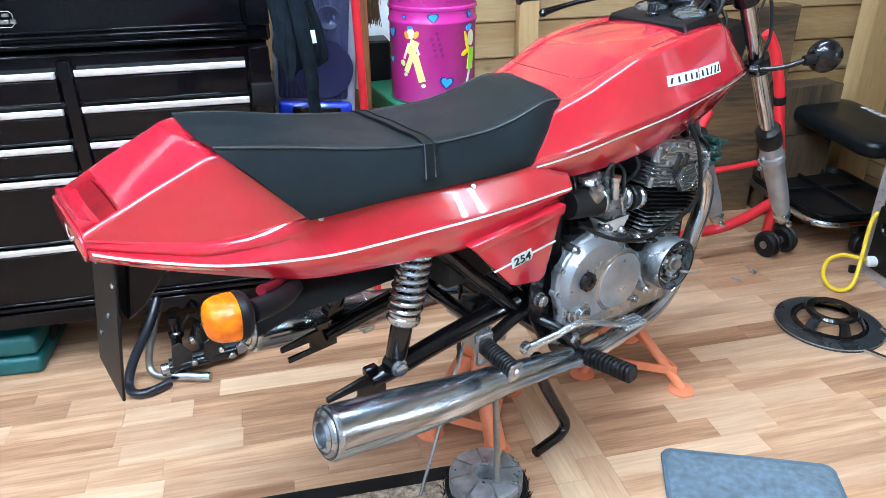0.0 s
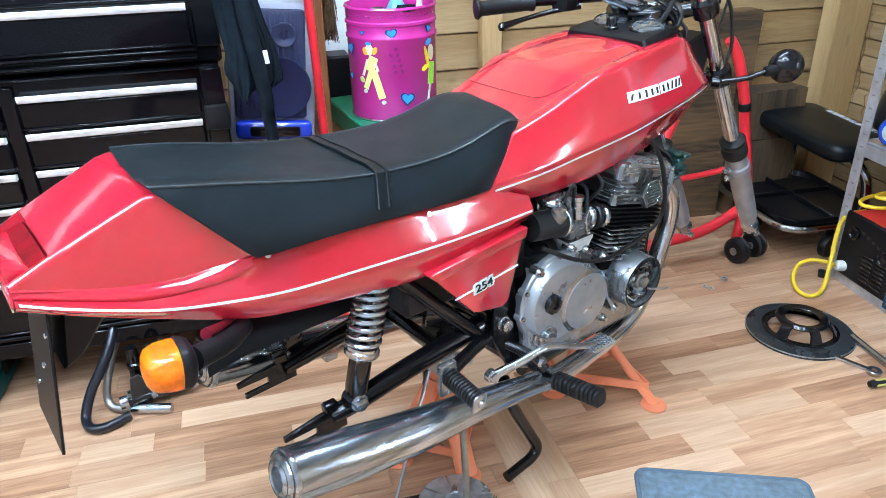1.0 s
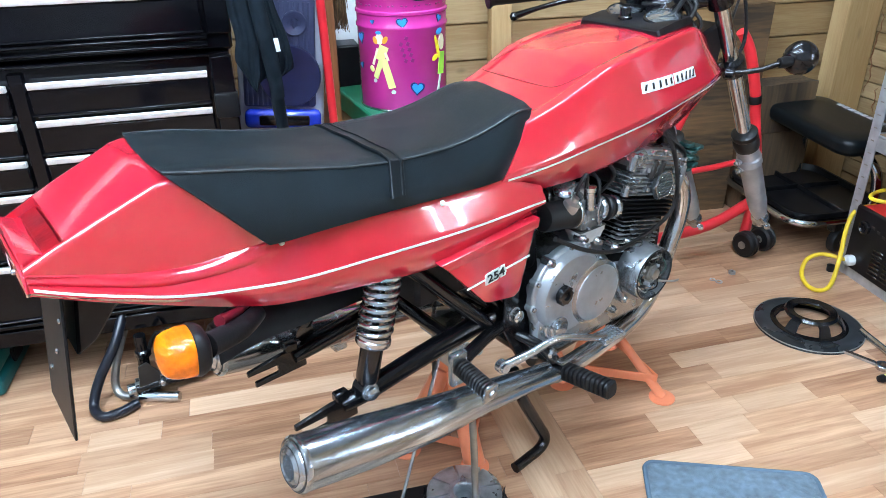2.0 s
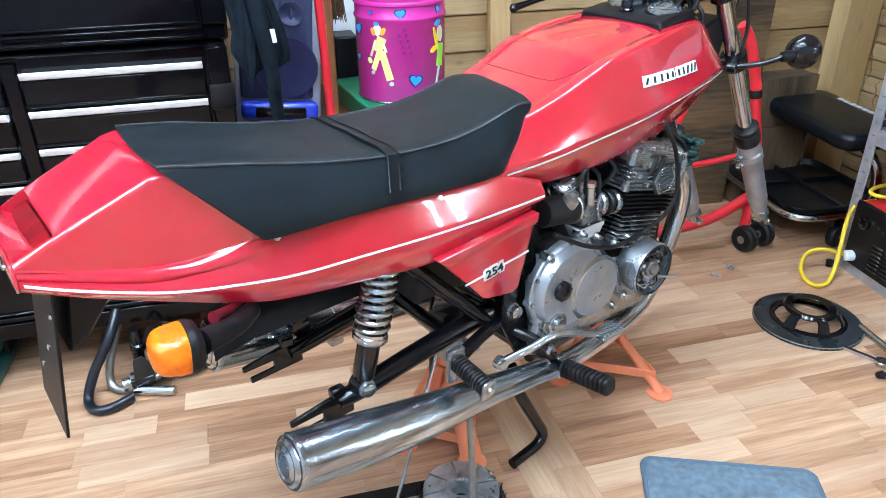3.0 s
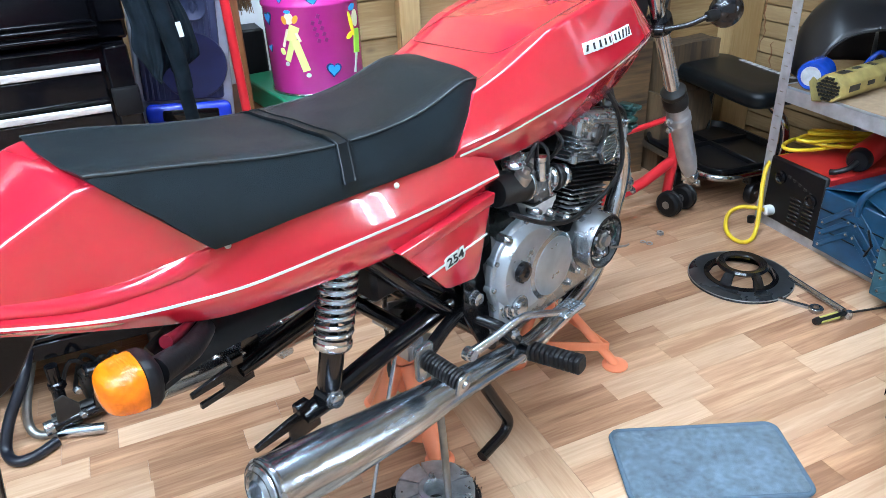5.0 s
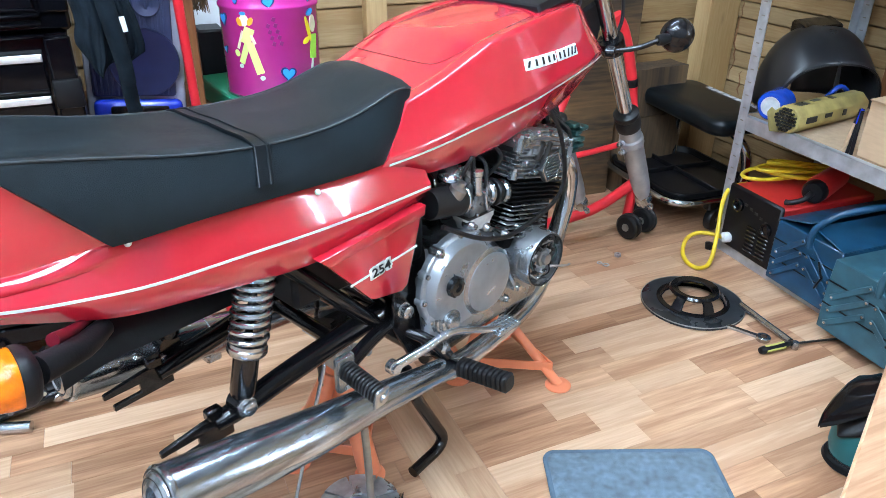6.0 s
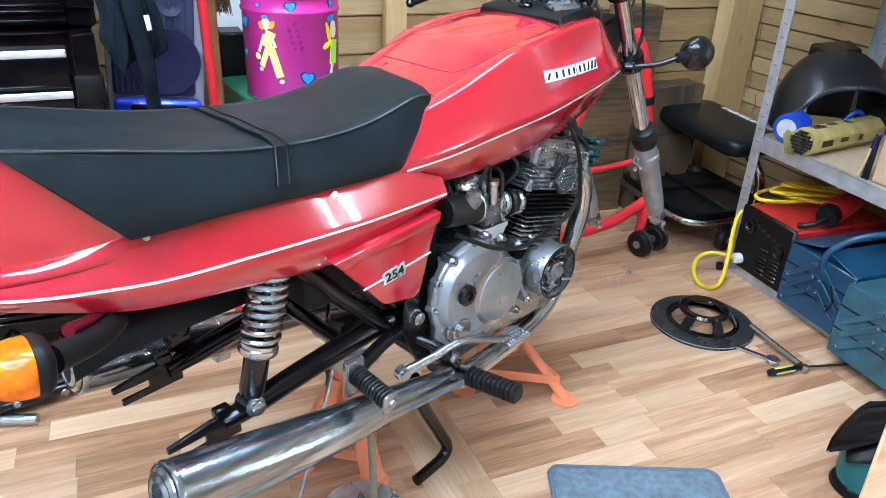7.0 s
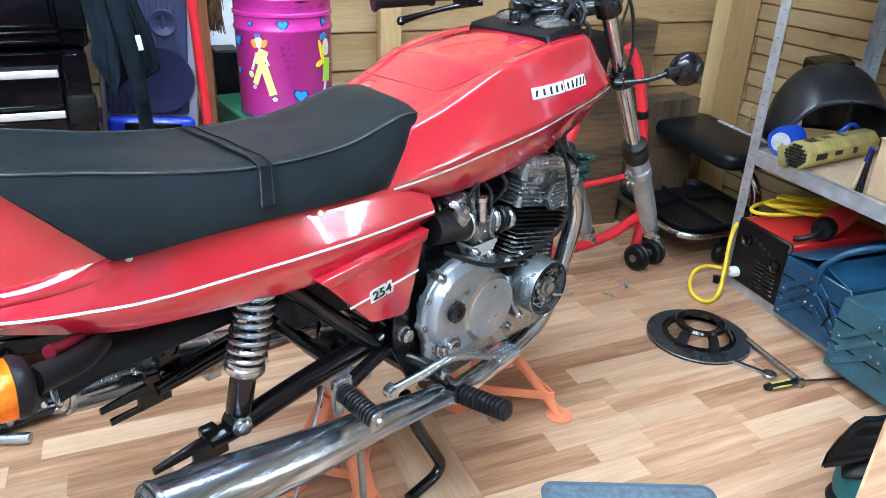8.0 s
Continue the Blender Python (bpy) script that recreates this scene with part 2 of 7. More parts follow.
SCREWY = mat("yellow_plastic", (0.5, 0.47, 0.12), 0.4, var=0.06, scale=40)
HELM = mat("satin_black_shell", (0.012, 0.0135, 0.016), 0.34, var=0.25, scale=14, bump=0.06, bscale=60, rvar=0.08)
TOOLT = mat("teal_power_tool_plastic", (0.003, 0.12, 0.13), 0.45, var=0.06, scale=40, bump=0.1, bscale=400)
STRIP_L = wood("laminate_light", (0.70, 0.475, 0.315), (0.53, 0.315, 0.19), "X", 26, 0.3, 0.05, 0.07)
STRIP_M = wood("laminate_mid", (0.65, 0.405, 0.25), (0.40, 0.21, 0.115), "X", 28, 0.3, 0.05, 0.1)
STRIP_D = wood("laminate_dark", (0.55, 0.315, 0.182), (0.29, 0.138, 0.072), "X", 30, 0.3, 0.05, 0.1)
STRIP_Y = wood("laminate_cross", (0.62, 0.42, 0.27), (0.43, 0.25, 0.145), "Y", 11, 0.33, 0.05, 0.08)
PINE = wood("pine_board", (0.40, 0.277, 0.138), (0.25, 0.144, 0.057), "X", 8, 0.5, 0.14, 0.14, True)
PINEY = wood("pine_board_side", (0.385, 0.27, 0.138), (0.24, 0.145, 0.061), "Y", 8, 0.5, 0.14, 0.14, True)
PINEZ = wood("pine_stud", (0.50, 0.34, 0.165), (0.36, 0.215, 0.085), "Z", 7, 0.5, 0.12, 0.06, True)
SLEEPER = wood("weathered_dark_timber", (0.19, 0.102, 0.04), (0.028, 0.016, 0.007), "X", 6, 0.85, 0.9, 0.2, False, 30.0)
SLEEPERX = wood("weathered_dark_block", (0.15, 0.088, 0.04), (0.033, 0.019, 0.009), "Z", 6, 0.85, 0.9, 0.2, False, 30.0)
BROWNB = wood("brown_board", (0.26, 0.105, 0.035), (0.15, 0.055, 0.02), "Z", 8, 0.5, 0.1, 0.08)
GROUT = mat("floor_joint", (0.12, 0.07, 0.04), 0.8, var=0.1)
CEILM = mat("weathered_ceiling_board", (0.33, 0.34, 0.35), 0.8, var=0.1, scale=10, var2=0.15, scale2=2)

TUBE = bpy.data.materials.new("lit_diffuser")
TUBE.use_nodes = True
TUBE.node_tree.nodes["Principled BSDF"].inputs["Emission Color"].default_value = TUBE_COLOR
TUBE.node_tree.nodes["Principled BSDF"].inputs["Emission Strength"].default_value = TUBE_LIGHT

# ---- mesh helpers ----
def ip(x, pts):
    """Smooth value at x of a curve through pts."""
    n = len(pts)
    if x <= pts[0][0]:
        return pts[0][1]
    if x >= pts[-1][0]:
        return pts[-1][1]
    k = next(i for i in range(n - 1) if pts[i][0] <= x <= pts[i + 1][0])
    def slope(i):
        a, b = pts[max(i - 1, 0)], pts[min(i + 1, n - 1)]
        return (b[1] - a[1]) / (b[0] - a[0])
    (x0, y0), (x1, y1) = pts[k], pts[k + 1]
    h = x1 - x0
    t = (x - x0) / h
    return (2*t**3 - 3*t**2 + 1) * y0 + (t**3 - 2*t**2 + t) * h * slope(k) + (3*t**2 - 2*t**3) * y1 + (t**3 - t**2) * h * slope(k + 1)


class Shape:
    """Vertices and faces that grow piece by piece into one mesh."""
    def __init__(self):
        self.v, self.f = [], []

    def add(self, v, f, m=None):
        k = len(self.v)
        self.v += [tuple(m @ Vector(p)) for p in v] if m else [tuple(p) for p in v]
        self.f += [tuple(i + k for i in q) for q in f]
        return self

    def loft(self, rings, closed=True, caps=True, m=None):
        n = len(rings[0])
        v = [p for r in rings for p in r]
        f = []
        for i in range(len(rings) - 1):
            for j in range(n if closed else n - 1):
                a, b = i * n + j, i * n + (j + 1) % n
                f.append((a, b, b + n, a + n))
        if caps and closed:
            f.append(tuple(reversed(range(n))))
            f.append(tuple(range((len(rings) - 1) * n, len(rings) * n)))
        return self.add(v, f, m)

    def tube(self, pts, r, n=10, smooth=0, caps=True, m=None):
        pts = [Vector(p) for p in pts]
        rs = list(r) if isinstance(r, (list, tuple)) else [r] * len(pts)
        if smooth:
            q, qr = [], []
            for i in range(len(pts) - 1):
                p0, p1, p2, p3 = pts[max(i - 1, 0)], pts[i], pts[i + 1], pts[min(i + 2, len(pts) - 1)]
                for s in range(smooth):
                    t = s / smooth
                    q.append(0.5 * ((2 * p1) + (p2 - p0) * t + (2 * p0 - 5 * p1 + 4 * p2 - p3) * t * t + (3 * p1 - p0 - 3 * p2 + p3) * t ** 3))
                    qr.append(rs[i] * (1 - t) + rs[i + 1] * t)
            q.append(pts[-1])
            qr.append(rs[-1])
            pts, rs = q, qr
        rings, up = [], None
        for i, p in enumerate(pts):
            d = (pts[min(i + 1, len(pts) - 1)] - pts[max(i - 1, 0)]).normalized()
            if up is None:
                up = Vector((0, 0, 1)) if abs(d.z) < 0.9 else Vector((1, 0, 0))
            a = d.cross(up).normalized()
            up = a.cross(d).normalized()
            rings.append([p + rs[i] * (math.cos(2 * math.pi * j / n) * a + math.sin(2 * math.pi * j / n) * up) for j in range(n)])
        return self.loft(rings, True, caps, m)

    def lathe(self, prof, n=24, m=None, caps=True, square=1.0):
        """prof: (radius, height) pairs round the local z axis; square below 1 turns the circle boxy."""
        def bend(c):
            return math.copysign(abs(c) ** square, c)
        rings = [[(r * bend(math.cos(2 * math.pi * j / n)), r * bend(math.sin(2 * math.pi * j / n)), z) for j in range(n)] for r, z in prof]
        return self.loft(rings, True, caps, m)

    def box(self, lo, hi, bevel=0.0, m=None, seg=1):
        bm = bmesh.new()
        bmesh.ops.create_cube(bm, size=1)
        for w in bm.verts:
            w.co = [lo[i] + (w.co[i] + 0.5) * (hi[i] - lo[i]) for i in range(3)]
        if bevel:
            bmesh.ops.bevel(bm, geom=bm.edges[:], offset=bevel, segments=seg, profile=0.5, affect="EDGES")
        return self.take(bm, m)

    def prism(self, poly, depth, bevel=0.0, m=None, seg=1):
        """poly in local xy, thickened from z = 0 to depth."""
        bm = bmesh.new()
        a = [bm.verts.new((x, y, 0)) for x, y in poly]
        b = [bm.verts.new((x, y, depth)) for x, y in poly]
        n = len(poly)
        bm.faces.new(list(reversed(a)))
        bm.faces.new(b)
        for i in range(n):
            bm.faces.new((a[i], a[(i + 1) % n], b[(i + 1) % n], b[i]))
        bmesh.ops.recalc_face_normals(bm, faces=bm.faces[:])
        if bevel:
            bmesh.ops.bevel(bm, geom=bm.edges[:], offset=bevel, segments=seg, profile=0.5, affect="EDGES")
        return self.take(bm, m)

    def take(self, bm, m=None):
        bm.verts.index_update()
        v, f = [w.co.copy() for w in bm.verts], [[w.index for w in q.verts] for q in bm.faces]
        bm.free()
        return self.add(v, f, m)

    def mesh(self, name, angle=38, normals=True):
        me = bpy.data.meshes.new(name)
        me.from_pydata(self.v, [], self.f)
        if normals:
            bm = bmesh.new()
            bm.from_mesh(me)
            bmesh.ops.recalc_face_normals(bm, faces=bm.faces[:])
            bm.to_mesh(me)
            bm.free()
        me.shade_smooth()
        me.set_sharp_from_angle(angle=radians(angle))
        return me


def part(name, shape, material, parent=None, label="", angle=38):
    """One mesh object under a thing or under a part."""
    me = shape.mesh(name, angle)
    me.materials.append(material)
    ob = new(name, me)
    if parent:
        ob.parent = parent
    if label:
        ob["label"] = label
    return ob


def thing(name, label, category, m=None, group="", kind=""):
    ob = new(name)
    ob.matrix_world = m or Matrix.Identity(4)
    return tagged(ob, label, category, group, kind)


def solid(name, shape, material, label, category="", m=None, group="", kind="", angle=38):
    """A thing that is one mesh."""
    ob = part(name, shape, material, None, "", angle)
    if m:
        ob.matrix_world = m
    return tagged(ob, label, category, group, kind)


def along(a, b):
    """A pose at a whose z axis points to b."""
    d = Vector(b) - Vector(a)
    return Matrix.Translation(a) @ d.to_track_quat("Z", "Y").to_matrix().to_4x4()


def rod(a, b, r, n=12):
    return Shape().tube([a, b], r, n)


def letters(text, size, depth, m, material, parent, name="lettering", bold=0.0):
    cu = bpy.data.curves.new("text", "FONT")
    cu.body, cu.size, cu.extrude, cu.offset, cu.align_x, cu.align_y = text, size, depth, bold, "CENTER", "CENTER"
    tmp = bpy.data.objects.new("text", cu)
    scene.collection.objects.link(tmp)
    me = bpy.data.meshes.new_from_object(tmp.evaluated_get(bpy.context.evaluated_depsgraph_get()))
    bpy.data.objects.remove(tmp)
    me.transform(m)
    me.materials.clear()
    me.materials.append(material)
    ob = new(name, me)
    ob.parent = parent
    return ob

# ---- the shed ----
X0, X1, Y0, Y1, ZC = -1.7, 2.5, -1.2, 2.95, 2.36
part_rng = random.Random(4)
floor = solid("floor", Shape().box((X0, Y0, -0.06), (X1, Y1, -0.004)), GROUT, "three-strip wood laminate floor in mixed brown tones", "floor", kind="structure")
wall_back = solid("wall_back", Shape().box((X0 - 0.1, Y1 + 0.022, -0.06), (X1 + 0.1, Y1 + 0.12, ZC)), PINE, "wall of horizontal pine boards with knots", "wall", kind="structure")
wall_right = solid("wall_right", Shape().box((X1 + 0.022, Y0, -0.06), (X1 + 0.12, Y1 + 0.02, ZC)), PINEY, "side wall of narrow horizontal pine boards with cracks", "wall", kind="structure")
solid("wall_left", Shape().box((X0 - 0.1, Y0, -0.06), (X0, Y1 + 0.02, ZC)), CEILM, "plain pale boarded side wall", "wall", kind="structure")
solid("wall_front", Shape().box((X0 - 0.1, Y0 - 0.1, -0.06), (X1 + 0.1, Y0, ZC)), CEILM, "plain pale boarded end wall", "wall", kind="structure")
solid("ceiling", Shape().box((X0 - 0.1, Y0 - 0.1, ZC), (X1 + 0.1, Y1 + 0.1, ZC + 0.08)), CEILM, "plain pale boarded ceiling", "ceiling", kind="structure")
for k, (bx, by, bz, turn) in enumerate(BATTENS):
    fit = thing("batten_lamp", "white LED batten lamp fixed under the ceiling", "lamp", pose(bx, by, bz, 0, 0, turn), "ceiling battens")
    part("housing", Shape().box((-0.74, -0.06, 0.0), (0.74, 0.06, ZC - bz), 0.008), WHITEPL, fit)
    part("diffuser", Shape().box((-0.72, -0.045, -0.05), (0.72, 0.045, 0.0), 0.015, None, 3), TUBE, fit, "lit white diffuser")
# made-up glowing strips out of view, reflected in the red side panel
for ty, tz in HIGHLIGHT_STRIPS:
    fit = thing("highlight_strip", "unseen upright light strip added for the side panel's highlight", "lamp", pose(X1 - 0.03, ty, tz, 0, 0, 0), "wall battens")
    part("housing", Shape().box((-0.012, -0.022, -0.4), (0.012, 0.022, 0.4), 0.006), WHITEPL, fit)
    part("diffuser", Shape().box((-0.03, -0.008, -0.38), (-0.012, 0.008, 0.38), 0.012, None, 3), TUBE, fit, "lit white diffuser")


def lap_board(n_along, height, axis):
    """One lapped wall board: proud lower edge, thinner upper edge."""
    L = n_along / 2
    prof = [(-0.0, 0.002), (-0.017, 0.002), (-0.019, 0.006), (-0.012, height - 0.004), (-0.008, height - 0.001), (0.0, height - 0.001)]
    s = Shape()
    if axis == "X":
        s.loft([[(x, 0.022 + a, b) for a, b in prof] for x in (-L, L)])
    else:
        s.loft([[(0.022 + a, y, b) for a, b in prof] for y in (-L, L)])
    return s


def board_wall(wall, pitch, length, axis, centre, material):
    me = lap_board(length, pitch, axis).mesh("wall_board", 25)
    me.materials.append(material)
    for k in range(int(ZC / pitch)):
        ob = new("wall_board", me)
        ob.parent = wall
        ob.location = (*centre, k * pitch)


board_wall(wall_back, 0.118, X1 - X0, "X", ((X0 + X1) / 2, Y1), PINE)
board_wall(wall_right, 0.0605, Y1 - Y0 - 0.05, "Y", (X1, (Y0 + Y1) / 2 - 0.025), PINEY)
# corner studs of the framing
solid("corner_post", Shape().box((2.35, 2.85, 0.0), (2.498, 2.928, ZC), 0.004), PINEZ, "planed pine corner post with a long knot", "post", kind="structure")
solid("wall_stud", Shape().box((1.02, 2.89, 0.0), (1.09, 2.928, ZC), 0.003), PINEZ, "planed pine wall stud", "post", kind="structure")

crack_rng = random.Random(12)
for cy, za, zb in ((2.846, 0.36, 0.70), (2.79, 0.30, 0.42), (2.72, 0.52, 0.78)):
    n = int((zb - za) / 0.02)
    pts = [(X1 + 0.0035, cy + crack_rng.uniform(-0.012, 0.012), za + (zb - za) * k / n) for k in range(n + 1)]
    part("board_crack", Shape().tube(pts, [0.0004 + 0.0022 * math.sin(math.pi * k / n) for k in range(n + 1)], 5), BROWNB, wall_right, "dark jagged split in the boards")

# laminate strips: two panels of strips along x, parted by a seam, and a short piece laid across
STRIP = 0.0665
SEAM = 0.835
TONES = {"l": STRIP_L, "m": STRIP_M, "d": STRIP_D}
FIXED = [(1.046, 1.7375, 0.235, "l"), (1.281, 1.7375, 0.195, "l"), (1.476, 1.7375, 0.34, "d"), (1.118, 1.671, 0.147, "l"), (1.265, 1.671, 0.27, "m"),
         (1.226, 1.937, 0.33, "l"), (1.302, 1.8705, 0.3, "l"), (0.9, 1.937, 0.326, "d"), (0.95, 1.8705, 0.352, "m"), (1.535, 1.671, 0.3, "d"), (0.835, 1.671, 0.283, "d"),
         (0.835, 1.7375, 0.211, "d"), (1.508, 1.6045, 0.32, "l"), (1.2, 1.6045, 0.308, "m"),
         (-0.21, 2.0305, 0.157, "l"), (-0.053, 2.0305, 0.4, "d"), (-0.46, 2.0305, 0.25, "m"), (-0.2, 1.8975, 0.265, "l"), (0.064, 1.8975, 0.33, "d"), (0.007, 2.097, 0.4, "l"), (-0.22, 1.964, 0.28, "m"), (0.06, 1.964, 0.2, "d")]


def row_pieces(y, a, b):
    """Ends and tones of the strips of one row between a and b."""
    fixed = sorted((x, x + l, t) for x, fy, l, t in FIXED if abs(fy - y) < 0.01 and a - 0.01 <= x < b)
    out, x = [], a
    def fill(x, e):
        while e - x > 0.02:
            l = part_rng.choice((0.16, 0.22, 0.28, 0.34, 0.4, 0.46)) + part_rng.uniform(-0.02, 0.02)
            l = e - x if e - x - l < 0.1 else l
            out.append((x, x + l, part_rng.choice("llmmmmddd")))
            x += l
    for fx, fe, t in fixed:
        fill(x, fx)
        out.append((fx, min(fe, b), t))
        x = fe
    fill(x, b)
    return out


near, rest = [], {"l": Shape(), "m": Shape(), "d": Shape()}
for side, base, a, b in (("left", 1.964, X0, SEAM), ("right", 1.671, SEAM, X1)):
    k0 = math.floor((Y0 - base) / STRIP)
    for k in range(k0, math.ceil((Y1 - base) / STRIP)):
        y = base + k * STRIP
        lo, hi = max(y, Y0), min(y + STRIP, Y1)
        if hi - lo < 0.005:
            continue
        for xa, xe, tone in row_pieces(y, a, b):
            if side == "left" and xe > 0.70 and 1.29 < y < 1.9:
                xe = 0.70
                if xe - xa < 0.03:
                    continue
            seen = -0.75 < xa < 2.0 and 1.3 < y < 2.75
            if seen and len(near) < 295:
                near.append((xa, xe, lo, hi, tone))
            else:
                rest[tone].box((xa + 0.0003, lo + 0.0003, -0.004), (xe - 0.0003, hi - 0.0003, 0.0))
for k, (lo, hi) in enumerate(((0.7004, 0.7668), (0.7671, 0.8344))):
    for ya, ye in ((1.2995, 1.62 + 0.06 * k), (1.62 + 0.06 * k, 1.9635)):
        part("floor_strip", Shape().box((lo, ya, -0.004), (hi, ye - 0.0006, 0.0)), STRIP_Y, floor)
for xa, xe, lo, hi, tone in near:
    part("floor_strip", Shape().box((xa + 0.0003, lo + 0.0003, -0.004), (xe - 0.0003, hi - 0.0003, 0.0)), TONES[tone], floor)
for tone, s in rest.items():
    ob = part("floor_strips", s, TONES[tone], floor)
    ob["kind"] = "stuff"

# ---- the motorcycle, in its own axes: x ahead, y to its left, z up from the floor ----
BIKE = pose(0.223, 1.62, 0, 0, 0, 22.5)
bike = thing("motorcycle", "red motorcycle without wheels, black seat, held up on axle stands", "motorcycle", BIKE)

# rear bodywork: tail and side panels in one shell
BW = [(-0.30, 0.094), (-0.25, 0.102), (-0.2, 0.110), (-0.15, 0.1175), (-0.1, 0.125), (0.0, 0.135), (0.1, 0.14), (0.25, 0.146), (0.47, 0.148)]
BS = [(-0.30, 0.7295), (-0.26, 0.7125), (-0.193, 0.689), (-0.144, 0.675), (-0.075, 0.6635), (0.0, 0.654), (0.1, 0.65), (0.31, 0.646), (0.457, 0.649)]
BLIP = [(-0.30, 0.7445), (-0.255, 0.731), (-0.198, 0.715), (-0.16, 0.7075), (-0.116, 0.705), (-0.033, 0.713), (0.1, 0.715), (0.25, 0.709), (0.34, 0.7055), (0.377, 0.7025), (0.42, 0.6865), (0.457, 0.672)]
BLIP2 = [(-0.30, 0.7335), (-0.23, 0.7105), (-0.166, 0.6925), (-0.12, 0.6895), (-0.056, 0.6915), (0.0, 0.698), (0.1, 0.698), (0.3, 0.69), (0.38, 0.686), (0.457, 0.664)]
BLOW = [(-0.30, 0.7145), (-0.234, 0.687), (-0.144, 0.654), (-0.047, 0.622), (0.0, 0.613), (0.1, 0.602), (0.243, 0.591), (0.34, 0.605), (0.457, 0.6275)]
BCZ = [(-0.302, 0.7465), (-0.266, 0.764), (-0.2305, 0.7805), (-0.162, 0.8085), (-0.146, 0.8155), (-0.125, 0.818), (-0.118, 0.815), (-0.03, 0.716), (0.1, 0.716), (0.25, 0.71), (0.34, 0.7065), (0.377, 0.7035), (0.42, 0.6875), (0.457, 0.673)]
BCY = [(-0.30, 0.086), (-0.262, 0.0905), (-0.228, 0.0935), (-0.161, 0.099), (-0.12, 0.104), (-0.03, 0.1205), (0.1, 0.1185), (0.47, 0.1255)]


def lin(x, pts):
    """Straight-line value at x of a curve through pts."""
    k = next((i for i in range(len(pts) - 1) if x <= pts[i + 1][0]), len(pts) - 2)
    (x0, y0), (x1, y1) = pts[k], pts[k + 1]
    return y0 + (y1 - y0) * min(1, max(0, (x - x0) / (x1 - x0)))


def tight(half, where):
    """Extra points close to both ends of the named stretches, which keep flat faces flat and creases crisp."""
    out = []
    for k, p in enumerate(half):
        out.append(p)
        if k in where:
            q = half[k + 1]
            d = max(1e-6, math.dist(p, q))
            for u in (min(0.3, where[k] / d), 1 - min(0.3, where[k] / d)):
                out.append(tuple(a + (b - a) * u for a, b in zip(p, q)))
    return out


LAMP0, LAMP1 = -0.2992, -0.254


def body_ring(x):
    w, zs, zl, z2, zb = (ip(x, c) for c in (BW, BS, BLIP, BLIP2, BLOW))
    zc, yc = lin(x, BCZ), lin(x, BCY)
    zl = min(zl, zc - 0.001)
    g = min(1, max(0, (0.0 - x) / 0.06))            # the moulded bead fades out ahead of the tail
    near = min(1, max(0, (x - 0.26) / 0.2))
    lean = 1 - 0.4 * near * near * (3 - 2 * near)   # the side stands a little more upright at its front end
    k = 0.0066 * g + 0.0125 * lean * (1 - g)
    yl = max(w - 0.017 * g - 0.0215 * lean * (1 - g), yc)
    zq = zs + 0.4 * (z2 - zs)
    z2 = min(z2, zl - 0.004)
    top = zc + 0.0035
    well = 0.03 if LAMP0 < x < LAMP1 else 0.0       # the lamp sits in a well in the sloping end
    half = [(0.0, top - well), (0.55 * yc, top - well), (yc - 0.0095, top - well), (yc - 0.0085, top - well), (yc - 0.008, top), (yc - 0.0048, top), (yc - 0.0022, zc + 0.0024), (yc - 0.0006, zc + 0.0002), (yc, zc - 0.003),
            (yl - 0.0012 * g, zl + 0.0004), (yl + 0.0012, zl - 0.0015), (w - k - 0.0052 * lean + 0.0025 * g, zl * 0.7 + z2 * 0.3), (w - k - 0.0016 * lean + 0.001 * g, zl * 0.35 + z2 * 0.65), (w - k, z2 + 0.0005 * g), (w - k + 0.0004 - 0.0018 * g, z2 - 0.0012), (w - k * max(0.0, zq - zs - 0.0045) / max(0.006, z2 - zs - 0.0045), max(zq, zs + 0.005)), (w, zs + 0.0045), (w + 0.001, zs - 0.004),
            (w - 0.003, zb * 0.4 + zs * 0.6), (w - 0.008, zb + 0.008), (w - 0.014, zb), (w - 0.02, zb + 0.002), (w - 0.03, zb + 0.05)]
    half = tight(half, {8: 0.004})
    right = [(x, -y, z) for y, z in half]
    left = [(x, y, z) for y, z in reversed(half[1:])]
    return right + left


xs = sorted([-0.302 + 0.759 * k / 56 for k in range(57)] + [-0.148, -0.125, -0.118, -0.031, 0.377, LAMP0 - 0.0005, LAMP0 + 0.0005, LAMP1 - 0.0005, LAMP1 + 0.0005])
s = Shape().loft([body_ring(x) for x in xs])
rear_body = part("rear_bodywork", s, RED, bike, "glossy red tail and side panels", 50)

ex = -0.302
ew, es, el, eb, ec, ey = ip(ex, BW), ip(ex, BS), ip(ex, BLIP), ip(ex, BLOW), lin(ex, BCZ), lin(ex, BCY)
end_half = [(ey - 0.008, ec + 0.0035), (ey - 0.001, ec - 0.002), (ew - 0.006, el), (ew - 0.001, es + 0.003), (ew - 0.001, es - 0.004), (ew - 0.012, eb + 0.001), (ew - 0.03, eb - 0.003)]
part("tail_end", Shape().prism(end_half + [(-y, z) for y, z in reversed(end_half)], 0.0045, 0.0018, Matrix(((0, 0, -1, ex + 0.0005), (1, 0, 0, 0), (0, 1, 0, 0), (0, 0, 0, 1))), 3), RED, rear_body, "rounded red tail end", 50)
part("end_screw", Shape().lathe([(0.0, 0.0), (0.0038, 0.0), (0.0038, 0.003), (0.0025, 0.0045), (0.0, 0.0045)], 12, pose(ex - 0.0035, -0.03, 0.728, 0, -90, 0)), ZINC, rear_body, "small bright screw")


